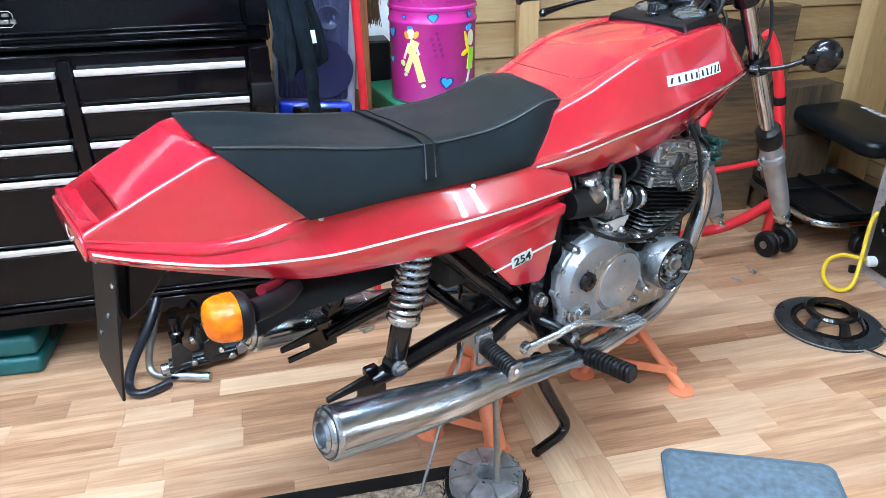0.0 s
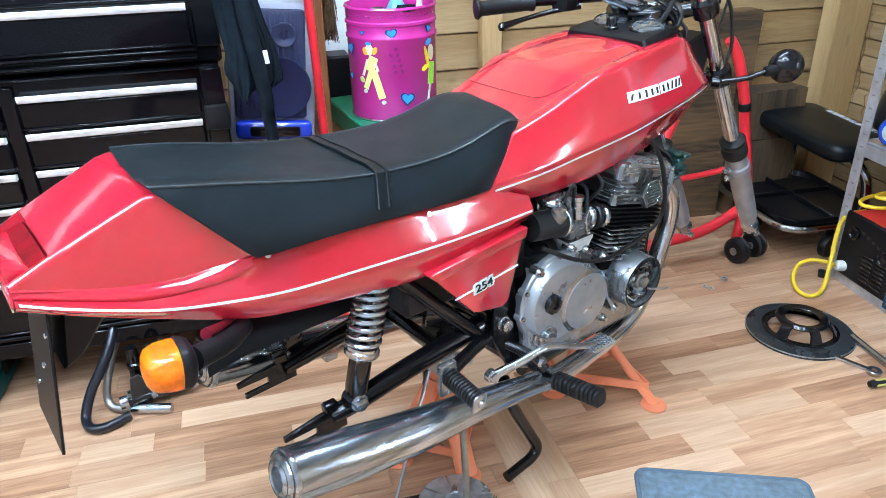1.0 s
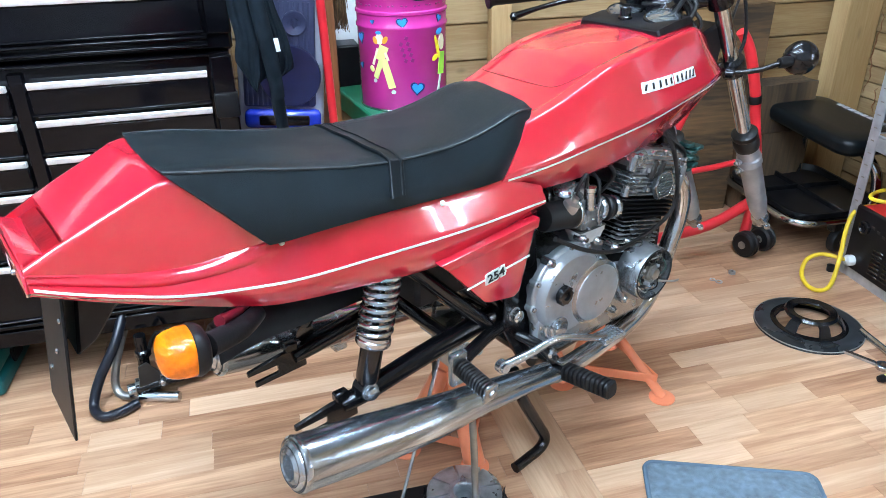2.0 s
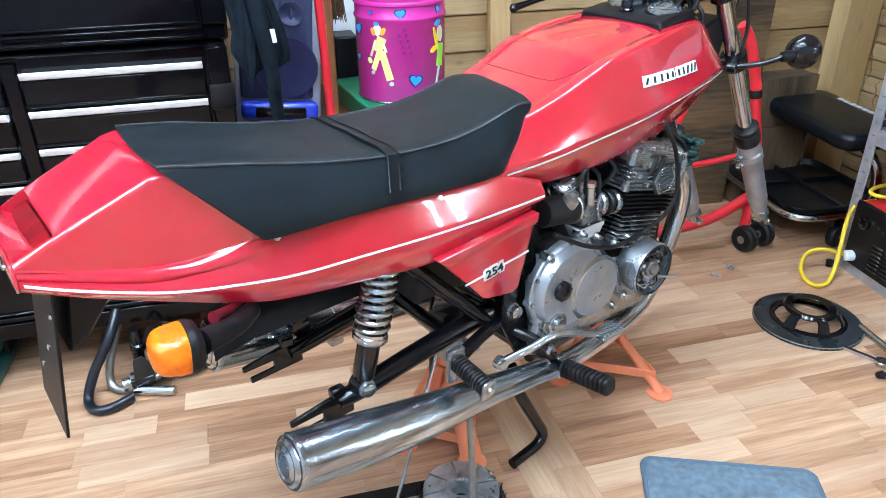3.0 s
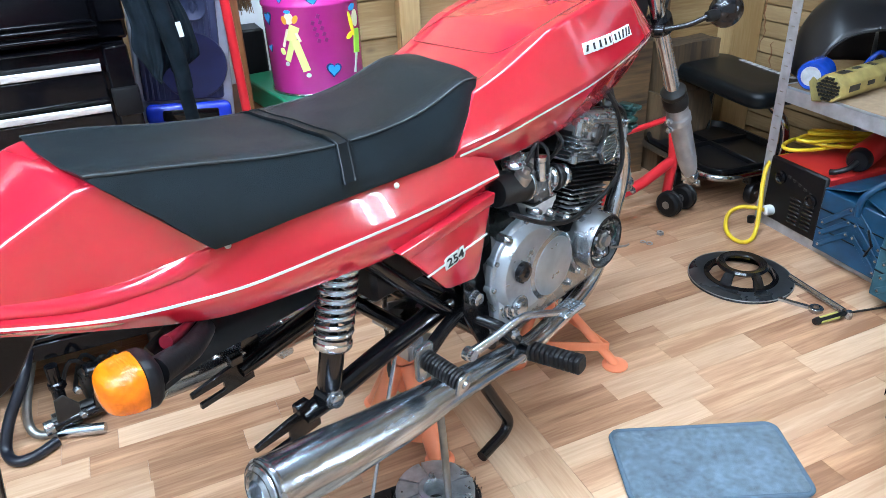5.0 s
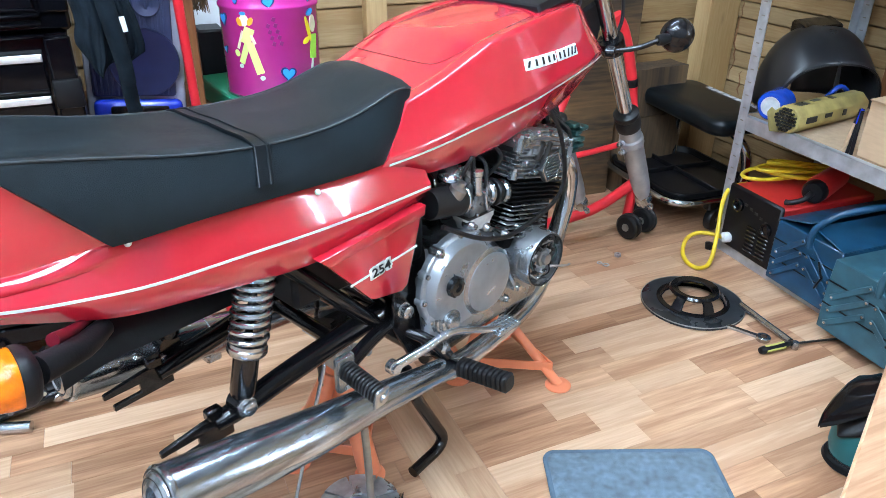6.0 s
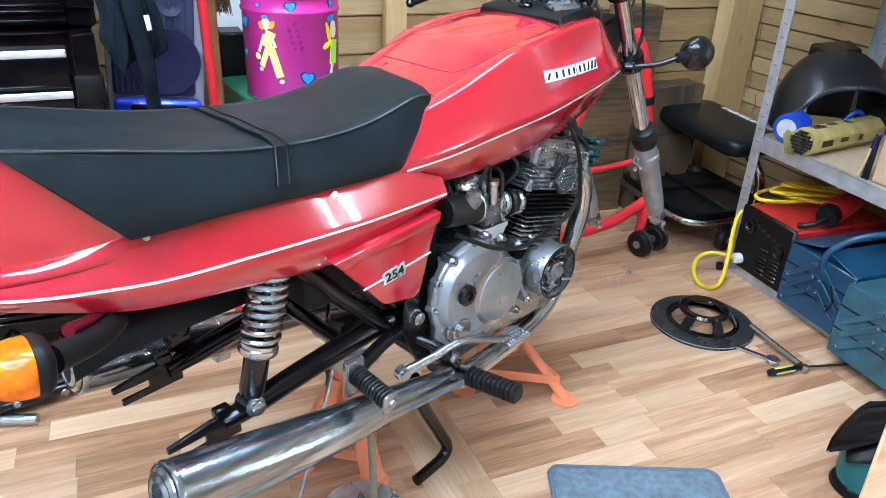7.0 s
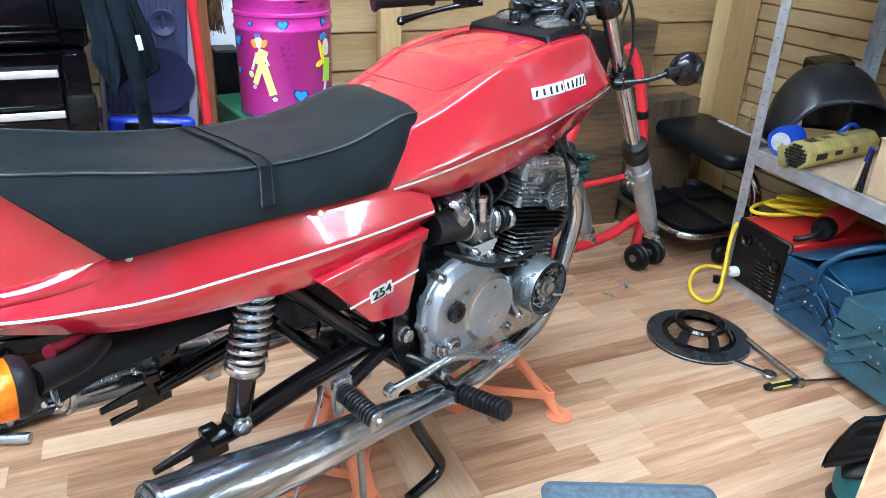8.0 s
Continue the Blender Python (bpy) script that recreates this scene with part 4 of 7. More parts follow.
for u, v in ((-0.072, 0.122), (-0.04, 0.128), (0.0, 0.131), (0.03, 0.128), (0.07, 0.118), (0.055, 0.062), (-0.03, 0.058), (-0.062, 0.075)):
    part("head_bolt", Shape().lathe([(0.0054, 0.0), (0.0054, 0.010), (0.0036, 0.012), (0.0, 0.012)], 10, CYLR @ Matrix.Translation((u, v, 0.003))), ZINC, headob)
# open ignition housing
ign = Shape().lathe([(0.056, 0.0), (0.056, 0.058), (0.054, 0.062), (0.05, 0.062), (0.0485, 0.04), (0.0, 0.04)], 36, right_side(0.734, -0.125, 0.4265))
ignition = part("ignition_housing", ign, ALLOY, engine, "open ignition housing with contact plate", 30)
part("seal_ring", Shape().tube([right_side(0.734, -0.125, 0.4265) @ Vector((0.0525 * math.cos(a), 0.0525 * math.sin(a), 0.063)) for a in [2 * math.pi * k / 36 for k in range(37)]], 0.0015, 6), RUBBER, ignition)
plate2 = Shape().lathe([(0.041, 0.04), (0.041, 0.045), (0.0, 0.045)], 28, right_side(0.734, -0.125, 0.4265))
part("contact_plate", plate2, CASTI, ignition, "grey contact plate")
for k in range(7):
    a = radians(20 + 51 * k)
    r = 0.031
    part("terminal", Shape().lathe([(0.006, 0.044), (0.006, 0.052), (0.004, 0.053), (0.0035, 0.06), (0.0, 0.06)], 10, right_side(0.734 + r * math.cos(a), -0.125, 0.4265 + r * math.sin(a))), ZINC if k % 2 else DIRTY, ignition)
for k in range(10):
    a = radians(12 + 36 * k)
    part("contact_screw", Shape().lathe([(0.0035, 0.044), (0.0035, 0.05), (0.002, 0.052), (0.0, 0.052)], 8, right_side(0.734 + 0.042 * math.cos(a), -0.125, 0.4265 + 0.042 * math.sin(a))), ZINC, ignition)
for k, (x0, z0, x1, z1) in enumerate(((0.70, 0.46, 0.745, 0.465), (0.70, 0.40, 0.735, 0.395), (0.755, 0.455, 0.765, 0.42), (0.695, 0.44, 0.70, 0.41))):
    part("contact_strip", Shape().box((-0.003, -0.003, 0.0), (0.003, 0.003, math.hypot(x1 - x0, z1 - z0)), 0.001, along((x0, -0.176, z0), (x1, -0.178, z1))), ALLOYP if k % 2 else DIRTY, ignition)
part("rotor_bolt", Shape().lathe([(0.017, 0.044), (0.017, 0.056), (0.012, 0.058), (0.012, 0.066), (0.0, 0.067)], 6, right_side(0.735, -0.125, 0.428)), STEEL, ignition)
part("wire_tail", Shape().tube([(0.745, -0.19, 0.41), (0.785, -0.2, 0.4), (0.80, -0.2, 0.398)], 0.0022, 6, 4), STEEL, ignition)
for k, (a0, r0, a1, r1) in enumerate(((20, 0.04, 95, 0.03), (80, 0.042, 150, 0.028), (150, 0.041, 215, 0.03), (205, 0.042, 280, 0.03), (265, 0.042, 330, 0.028), (320, 0.03, 400, 0.042))):
    pts = [right_side(0.734, -0.125, 0.4265) @ Vector((r * math.cos(radians(a)), r * math.sin(radians(a)), 0.05 + d)) for a, r, d in ((a0, r0, 0.0), ((a0 + a1) / 2, (r0 + r1) / 2 + 0.004, 0.009), (a1, r1, 0.002))]
    part("coil_wire", Shape().tube(pts, 0.0014, 6, 5), (STEEL, RUBBER, GREENW)[k % 3], ignition)
    part("coil_block", Shape().box((-0.005, -0.0035, 0.044), (0.005, 0.0035, 0.055), 0.001, right_side(0.734 + 0.026 * math.cos(radians(a0)), -0.125, 0.4265 + 0.026 * math.sin(radians(a0)), a0)), (CASTI, BLACKM)[k % 2], ignition)
# oil pipe between case and head
part("oil_pipe", Shape().tube([(0.63, -0.145, 0.475), (0.655, -0.15, 0.45), (0.668, -0.15, 0.41), (0.69, -0.148, 0.375)], 0.006, 8, 5), ZINC, engine)
for x, z, r in ((0.652, 0.498, 0.011), (0.70, 0.365, 0.009), (0.668, 0.352, 0.008), (0.60, 0.528, 0.009), (0.478, 0.522, 0.0085), (0.56, 0.545, 0.008), (0.69, 0.5, 0.007), (0.645, 0.375, 0.006)):
    part("case_bolt", Shape().lathe([(r, 0.0), (r, 0.018), (r * 0.7, 0.021), (r * 0.6, 0.027), (0.0, 0.027)], 12, right_side(x, -0.13, z)), ZINC, engine)

# carburettors with rubber intakes
CARBM = mat("stained_carburettor_alloy", (0.2, 0.215, 0.225), 0.36, 0.7, var=0.45, scale=60, bump=0.25, bscale=160, rvar=0.15)
for k, y in enumerate((-0.125, -0.042, 0.042, 0.125)):
    carb = part("carburettor", Shape().lathe([(0.02, 0.0), (0.024, 0.004), (0.024, 0.016), (0.019, 0.02), (0.019, 0.045), (0.0, 0.045)], 20, along((0.568, y, 0.589), (0.61, y, 0.583))).box((0.557, y - 0.02, 0.556), (0.615, y + 0.02, 0.592), 0.007, None, 2).lathe([(0.013, 0.0), (0.014, 0.012), (0.0125, 0.016), (0.0125, 0.04), (0.0135, 0.045), (0.0, 0.046)], 16, along((0.575, y, 0.596), (0.571, y, 0.65))), CARBM, engine, "small alloy carburettor")
    for dx, dz in ((-0.012, 0.006), (0.012, 0.006), (-0.002, 0.03), (0.03, 0.014), (0.042, 0.0), (0.004, -0.012), (0.036, -0.012), (0.02, 0.024)):
        part("carburettor_screw", Shape().lathe([(0.0032, 0.0), (0.0032, 0.006), (0.0022, 0.0075), (0.0, 0.0075)], 8, right_side(0.568 + dx, y - 0.019, 0.574 + dz)), ZINC, carb)
    part("slide_chamber", Shape().lathe([(0.0, 0.0), (0.0085, 0.0), (0.0095, 0.004), (0.0085, 0.008), (0.0085, 0.034), (0.0105, 0.036), (0.0105, 0.044), (0.0, 0.046)], 16, along((0.572, y - 0.022, 0.6), (0.57, y - 0.022, 0.644))), SPRING, carb, "bright upright tube")
    part("diaphragm_top", Shape().lathe([(0.0, 0.0), (0.02, 0.0), (0.0215, 0.003), (0.0215, 0.007), (0.017, 0.011), (0.008, 0.0125), (0.0, 0.013)], 20, along((0.538, y + 0.01, 0.635), (0.523, y - 0.004, 0.67))), ALLOY, carb, "round alloy top cover")
    for q in range(4):
        part("top_screw", Shape().lathe([(0.0032, 0.0), (0.0032, 0.006), (0.0, 0.0065)], 8, along((0.538, y + 0.01, 0.635), (0.523, y - 0.004, 0.67)) @ pose(0.0175 * math.cos(1.57 * q + 0.5), 0.0175 * math.sin(1.57 * q + 0.5), 0.007)), ZINC, carb)
    part("throttle_arm", Shape().tube([(0.6, y - 0.023, 0.562), (0.59, y - 0.026, 0.59), (0.6, y - 0.023, 0.614)], 0.003, 8, 4), ZINC, carb)
    part("float_bowl", Shape().loft([[(0.588 + a * l, y + b * d, z) for a, b in ((-1, -0.7), (-0.85, -1), (0.85, -1), (1, -0.7), (1, 0.7), (0.85, 1), (-0.85, 1), (-1, 0.7))] for l, d, z in ((0.018, 0.013, 0.525), (0.025, 0.019, 0.529), (0.031, 0.021, 0.544), (0.034, 0.0225, 0.548), (0.034, 0.0225, 0.555))]), CARBW, carb, "pale cast float bowl")
    part("bowl_gasket", Shape().box((0.553, y - 0.022, 0.5545), (0.622, y + 0.022, 0.5575), 0.001), DIRTY, carb)
    part("intake_boot", Shape().lathe([(0.0, 0.0), (0.024, 0.0), (0.0262, 0.004), (0.0262, 0.056), (0.0285, 0.06), (0.0285, 0.074), (0.026, 0.078), (0.0, 0.078)], 24, along((0.474, y, 0.6035), (0.56, y, 0.591))), RUBBER, carb, "black rubber intake boot")
    part("boot_clip", Shape().lathe([(0.0288, 0.0), (0.0296, 0.001), (0.0296, 0.005), (0.0288, 0.006)], 24, along((0.545, y, 0.5932), (0.56, y, 0.591))), SPRING, carb)
    for q, (x0, z0, r) in enumerate(((0.612, 0.583, 0.0245), (0.632, 0.579, 0.0255), (0.655, 0.574, 0.023))):
        part("inlet_clamp", Shape().lathe([(r - 0.003, 0.0), (r, 0.003), (r, 0.010), (r - 0.003, 0.013), (0.0, 0.013)], 20, along((x0, y, z0), (x0 + 0.05, y, z0 - 0.011))), ALLOYP if q % 2 == 0 else RUBBER, carb)
part("fuel_tap", Shape().lathe([(0.009, 0.0), (0.015, 0.004), (0.015, 0.02), (0.007, 0.024), (0.007, 0.032), (0.0, 0.032)], 14, along((0.525, -0.135, 0.605), (0.535, -0.15, 0.64))), STEEL, engine, "grey fuel tap")
for a, b, c in (((0.54, -0.14, 0.64), (0.556, -0.148, 0.67), (0.575, -0.13, 0.60)), ((0.60, -0.1, 0.66), (0.61, -0.13, 0.64), (0.60, -0.14, 0.60)), ((0.63, -0.1, 0.68), (0.64, -0.14, 0.65), (0.63, -0.12, 0.61))):
    part("hose", Shape().tube([a, b, c], 0.0036, 8, 6), RUBBER, engine)
part("air_box", Shape().box((0.42, -0.115, 0.50), (0.478, 0.115, 0.64), 0.012, None, 2), BLACKM, bike, "black air box")
part("battery_tray", Shape().box((0.22, -0.10, 0.50), (0.42, 0.10, 0.60), 0.008), BLACKM, bike)
part("throttle_cable", Shape().tube([(0.73, -0.172, 0.72), (0.757, -0.18, 0.672), (0.7796, -0.181, 0.6), (0.774, -0.181, 0.556), (0.733, -0.181, 0.532), (0.676, -0.181, 0.521), (0.613, -0.181, 0.5165), (0.537, -0.179, 0.541), (0.467, -0.165, 0.58)], 0.0042, 8, 8), RUBBER, bike, "black cable looped over the engine")
wires = Shape()
for k in range(6):
    o = 0.006 * k
    wires.tube([(0.76 + o, -0.08 - o, 0.72), (0.79 + o * 0.6, -0.13, 0.69 + o * 0.5), (0.83 + o * 0.4, -0.15 + o, 0.655), (0.87, -0.13 + o, 0.61 + o)], 0.003, 6, 5)
part("wiring_loom", wires, RUBBER, bike, "loose black wires")
for k in range(7):
    part("wire_connector", Shape().box((0.862 + 0.010 * (k % 3), -0.142 - 0.006 * (k % 2), 0.596 + 0.0085 * k), (0.882 + 0.011 * (k % 3), -0.115, 0.605 + 0.0085 * k), 0.002), GREENW, bike, "dark green connector block")

# frame
frame_t = Shape()
for y in (-0.098, 0.098):
    frame_t.tube([(0.21, y, 0.585), (0.30, y, 0.49), (0.41, y, 0.375), (0.487, y, 0.30)], 0.0135, 12, 4)
    frame_t.tube([(0.27, y * 0.96, 0.60), (0.35, y * 0.96, 0.50), (0.44, y * 0.96, 0.40), (0.50, y * 0.96, 0.33)], 0.0125, 12, 4)
    frame_t.tube([(0.90, y * 0.4, 0.72), (0.88, y * 0.7, 0.55), (0.86, y * 0.8, 0.36), (0.80, y * 0.8, 0.285), (0.6, y * 0.8, 0.262), (0.49, y, 0.28)], 0.0125, 12, 6)
frame_t.tube([(0.14, 0.08, 0.64), (0.4, 0.03, 0.70), (0.92, 0.0, 0.75)], 0.018, 12, 5).tube([(0.14, -0.08, 0.64), (0.4, -0.03, 0.70), (0.92, 0.0, 0.75)], 0.018, 12, 5)
frame_t.tube([(0.487, -0.1, 0.30), (0.487, 0.1, 0.30)], 0.013, 12).tube([(0.412, -0.1, 0.425), (0.412, 0.1, 0.425)], 0.017, 12)
part("frame", frame_t, BLACKP, bike, "black tubular steel frame")
gus = Shape().prism([(0.40, 0.50), (0.445, 0.505), (0.47, 0.32), (0.44, 0.31), (0.395, 0.40)], 0.008, 0.002, Matrix.Translation((0, -0.112, 0)) @ SIDE)
part("frame_plate", gus, BLACKP, bike, "black frame plate")
part("engine_bolt", Shape().lathe([(0.0145, 0.0), (0.0145, 0.005), (0.0115, 0.0055), (0.012, 0.017), (0.008, 0.0195), (0.0, 0.0195)], 12, right_side(0.417, -0.12, 0.429)), ZINC, bike, "large bright pivot nut")
part("frame_lug", Shape().box((0.32, -0.04, 0.355), (0.425, 0.04, 0.375), 0.004).box((0.33, -0.045, 0.30), (0.37, 0.0, 0.375), 0.004), ALLOY, bike, "bare metal stand bracket")

# swinging arm with open slotted ends
for y in (-0.088, 0.088):
    sw = Shape().tube([(0.43, y, 0.425), (0.35, y, 0.414), (0.22, y, 0.397), (0.12, y, 0.380), (0.075, y * 0.97, 0.372)], [0.019, 0.019, 0.0185, 0.0175, 0.013], 14, 3)
    swing = part("swinging_arm", sw, BLACKP, bike, "black swinging arm with an open axle slot")
    part("slotted_end", Shape().prism([(0.1, 0.388), (0.055, 0.388), (-0.012, 0.376), (-0.012, 0.366), (0.045, 0.368), (0.045, 0.353), (0.0, 0.35), (0.0, 0.339), (0.1, 0.345)], 0.008, 0.0015, Matrix.Translation((0, y + 0.004, 0)) @ SIDE), BLACKP, swing)
    part("adjuster_block", Shape().box((0.06, y - 0.008, 0.386), (0.085, y + 0.008, 0.404), 0.003), BLACKP, swing)
part("pivot_tube", Shape().tube([(0.42, -0.09, 0.425), (0.42, 0.09, 0.425)], 0.024, 16), BLACKP, bike)
part("cross_tube", Shape().tube([(0.30, -0.088, 0.405), (0.30, 0.088, 0.405)], 0.013, 12), BLACKP, bike)


def shock(side):
    lo, hi = Vector((0.108, side * 0.108, 0.405)), Vector((0.163, side * 0.106, 0.622))
    m = along(lo, hi)
    L = (hi - lo).length
    ob = part("shock_absorber", Shape().lathe([(0.0, 0.012), (0.0165, 0.012), (0.0185, 0.02), (0.0185, 0.084), (0.0, 0.084)], 20, m).lathe([(0.006, 0.08), (0.006, L), (0.0, L)], 12, m), BLACKP, bike, "shock absorber with chrome spring")
    part("lower_eye", Shape().lathe([(0.0, -0.013), (0.0175, -0.013), (0.0175, 0.013), (0.0, 0.013)], 20, Matrix.Translation(lo) @ pose(0, 0, 0, 90)), BLACKP, ob)
    part("mount_bolt", Shape().lathe([(0.0155, 0.0), (0.0155, 0.003), (0.0115, 0.0035), (0.0115, 0.011), (0.0085, 0.013), (0.0, 0.013)], 14, Matrix.Translation(lo + Vector((0, side * 0.013, 0))) @ pose(0, 0, 0, 90 if side < 0 else -90)), ZINC, ob)
    part("spring_seat", Shape().lathe([(0.0, 0.078), (0.026, 0.078), (0.0285, 0.082), (0.0285, 0.089), (0.0265, 0.091), (0.0265, 0.096), (0.0, 0.096)], 24, m), SPRING, ob)
    turns, n = 8.4, 150
    part("spring", Shape().tube([m @ Vector((0.0255 * math.cos(2 * math.pi * turns * k / n), 0.0255 * math.sin(2 * math.pi * turns * k / n), 0.098 + (L - 0.112) * k / n)) for k in range(n + 1)], 0.0042, 8), SPRING, ob, "chromed coil spring")
    part("upper_cup", Shape().lathe([(0.0, L - 0.014), (0.024, L - 0.014), (0.024, L), (0.015, L + 0.008), (0.0, L + 0.008)], 20, m), BLACKP, ob)


shock(-1)
shock(1)


def exhaust(side):
    y = lambda v: side * v
    pts = [(-0.05, y(0.171), 0.3815), (0.06, y(0.171), 0.3605), (0.18, y(0.171), 0.3405), (0.30, y(0.169), 0.325), (0.42, y(0.167), 0.306), (0.49, y(0.164), 0.293)]
    rad = [0.0425, 0.042, 0.037, 0.0285, 0.0225, 0.021]
    if side > 0:
        pts = [(px + 0.02, py, pz) for px, py, pz in pts]
    muf = part("silencer", Shape().tube(pts, rad, 28, 5), PIPE, bike, "long chromed silencer with scratches", 50)
    m = along(pts[0], (Vector(pts[0]) * 2 - Vector(pts[1])))
    part("end_cap", Shape().lathe([(0.0425, -0.004), (0.0435, 0.0), (0.0425, 0.004), (0.039, 0.0065), (0.0375, 0.005), (0.036, 0.009), (0.03, 0.013), (0.0285, 0.011), (0.021, 0.016), (0.0185, 0.014), (0.0175, -0.012)], 32, m, False), ALLOYP, muf, "ringed chrome end cap", 30)
    part("tail_hole", Shape().lathe([(0.0, -0.012), (0.0176, -0.012), (0.0176, -0.01), (0.0, -0.01)], 20, m), DIRTY, muf, "dark outlet")
    for r0, z0 in ((0.0392, 0.0062), (0.0298, 0.0122)):
        part("cap_groove", Shape().tube([m @ Vector((r0 * math.cos(math.pi * k / 20), r0 * math.sin(math.pi * k / 20), z0)) for k in range(41)], 0.0011, 5), DIRTY, muf)
    head = [(0.49, y(0.164), 0.293), (0.54, y(0.156), 0.28), (0.61, y(0.147), 0.276), (0.70, y(0.13), 0.268), (0.78, y(0.115), 0.272), (0.84, y(0.105), 0.298), (0.878, y(0.1), 0.35), (0.905, y(0.1), 0.42), (0.922, y(0.1), 0.475), (0.922, y(0.098), 0.53), (0.90, y(0.09), 0.57), (0.86, y(0.085), 0.59)]
    part("header_pipe", Shape().tube(head, 0.0195, 16, 5), CHROME, muf, "bent header pipe", 50)
    inner = [(0.72, y(0.11), 0.262), (0.80, y(0.06), 0.268), (0.86, y(0.035), 0.31), (0.90, y(0.03), 0.40), (0.918, y(0.03), 0.5), (0.86, y(0.03), 0.59)]
    part("inner_header", Shape().tube(inner, 0.016, 14, 5), PIPE, muf, "", 50)
    part("pipe_clamp", Shape().lathe([(0.0215, 0.0), (0.0235, 0.002), (0.0235, 0.012), (0.0215, 0.014)], 20, along((0.485, y(0.1645), 0.294), (0.54, y(0.156), 0.28))), ZINC, muf)


exhaust(-1)
exhaust(1)

# controls low down: foot pegs, brake pedal, stand leg
peg = part("foot_peg", Shape().tube([(0.49, -0.11, 0.305), (0.478, -0.20, 0.316)], 0.009, 12), BLACKP, bike, "black rubber foot peg")
pm = along((0.479, -0.2, 0.318), (0.492, -0.298, 0.327))
prof = [(0.0, 0.0)]
for k in range(10):
    prof += [(0.013, 0.0092 * k), (0.016, 0.0092 * k + 0.0012), (0.016, 0.0092 * k + 0.0064), (0.013, 0.0092 * k + 0.0076)]
rub = Shape().lathe(prof + [(0.0135, 0.092), (0.0162, 0.0925), (0.0162, 0.098), (0.013, 0.101), (0.0, 0.101)], 24, pm, True, 0.62)
part("peg_rubber", rub, RUBBER, peg, "ribbed black rubber", 30)
part("peg_bolt", Shape().lathe([(0.011, 0.0), (0.011, 0.006), (0.007, 0.01), (0.0, 0.01)], 12, right_side(0.47, -0.168, 0.345)), ZINC, peg)
part("peg_bracket", Shape().tube([(0.43, -0.11, 0.375), (0.455, -0.15, 0.36), (0.475, -0.175, 0.33)], 0.011, 10, 4), BLACKP, peg)
pp = part("passenger_peg", Shape().box((0.24, -0.166, 0.372), (0.275, -0.152, 0.435), 0.005, None, 2), ALLOY, bike, "folding passenger peg with rubber and bright end")
qm = along((0.256, -0.164, 0.412), (0.263, -0.242, 0.396))
prof = [(0.0, 0.0)]
for k in range(11):
    prof += [(0.0122, 0.0063 * k), (0.0146, 0.0063 * k + 0.001), (0.0146, 0.0063 * k + 0.0042), (0.0122, 0.0063 * k + 0.0052)]
pr = Shape().lathe(prof + [(0.0122, 0.07), (0.0, 0.07)], 20, qm, True, 0.7)
part("peg_rubber", pr, RUBBER, pp, "", 30)
part("peg_end", Shape().box((-0.014, -0.02, 0.069), (0.014, 0.016, 0.078), 0.005, qm, 2).lathe([(0.008, 0.077), (0.007, 0.082), (0.0, 0.082)], 12, qm), ALLOYP, pp, "bright pressed end plate")
part("peg_stay", Shape().tube([(0.42, -0.1, 0.40), (0.34, -0.125, 0.405), (0.262, -0.155, 0.405)], 0.012, 10, 3), BLACKP, pp)
pedal = part("brake_pedal", Shape().tube([(0.335, -0.185, 0.385), (0.40, -0.192, 0.392), (0.455, -0.196, 0.398), (0.50, -0.199, 0.384), (0.55, -0.2, 0.362), (0.585, -0.2, 0.35)], [0.009, 0.0075, 0.007, 0.007, 0.0065, 0.0065], 10, 4), SPRING, bike, "bare steel brake pedal lever")
pad = Shape().box((0.565, -0.218, 0.343), (0.628, -0.178, 0.351), 0.003)
for i in range(6):
    for j in range(4):
        pad.box((0.569 + i * 0.0096, -0.2155 + j * 0.0093, 0.351), (0.5755 + i * 0.0096, -0.2095 + j * 0.0093, 0.354), 0.001)
part("pedal_pad", pad, ALLOYP, pedal, "chequered bright pedal pad", 30)
part("pedal_pivot", Shape().lathe([(0.0, -0.008), (0.012, -0.008), (0.012, 0.003), (0.009, 0.004), (0.009, 0.010), (0.0, 0.010)], 18, right_side(0.335, -0.185, 0.385)), ZINC, pedal)
part("stand_leg", Shape().tube([(0.47, -0.07, 0.25), (0.487, -0.08, 0.18), (0.535, -0.085, 0.085), (0.556, -0.087, 0.04), (0.54, -0.09, 0.02), (0.50, -0.092, 0.014), (0.462, -0.095, 0.012)], [0.0125, 0.0125, 0.0125, 0.0125, 0.012, 0.0118, 0.0118], 12, 6), BLACKP, bike, "bent black stand leg touching the floor", 50)

# tail end: number board, inner mudguard, indicators
nb = Shape()
m = Matrix.Translation((-0.268, 0.0, 0.70)) @ pose(0, 0, 0, 0, 8, 0)
nb.box((-0.004, -0.066, -0.212), (0.0, 0.066, -0.005), 0.0015, m)
number_board = part("number_board", nb, BLACKM, bike, "blank black number board with bright screws")
for y, z in ((-0.02, -0.1), (0.03, -0.04), (-0.056, -0.04), (0.03, -0.15)):
    part("board_screw", Shape().lathe([(0.0042, 0.0), (0.0042, 0.002), (0.002, 0.0035), (0.0, 0.0035)], 10, m @ Matrix.Translation((-0.004, y, z)) @ pose(0, 0, 0, 0, -90, 0)), ZINC, number_board)
part("board_bracket", Shape().prism([(-0.262, 0.695), (-0.15, 0.672), (-0.175, 0.66), (-0.22, 0.645), (-0.252, 0.605), (-0.28, 0.59)], 0.07, 0.004, Matrix.Translation((0.012, 0.035, 0)) @ SIDE), BLACKM, bike)
mg = []
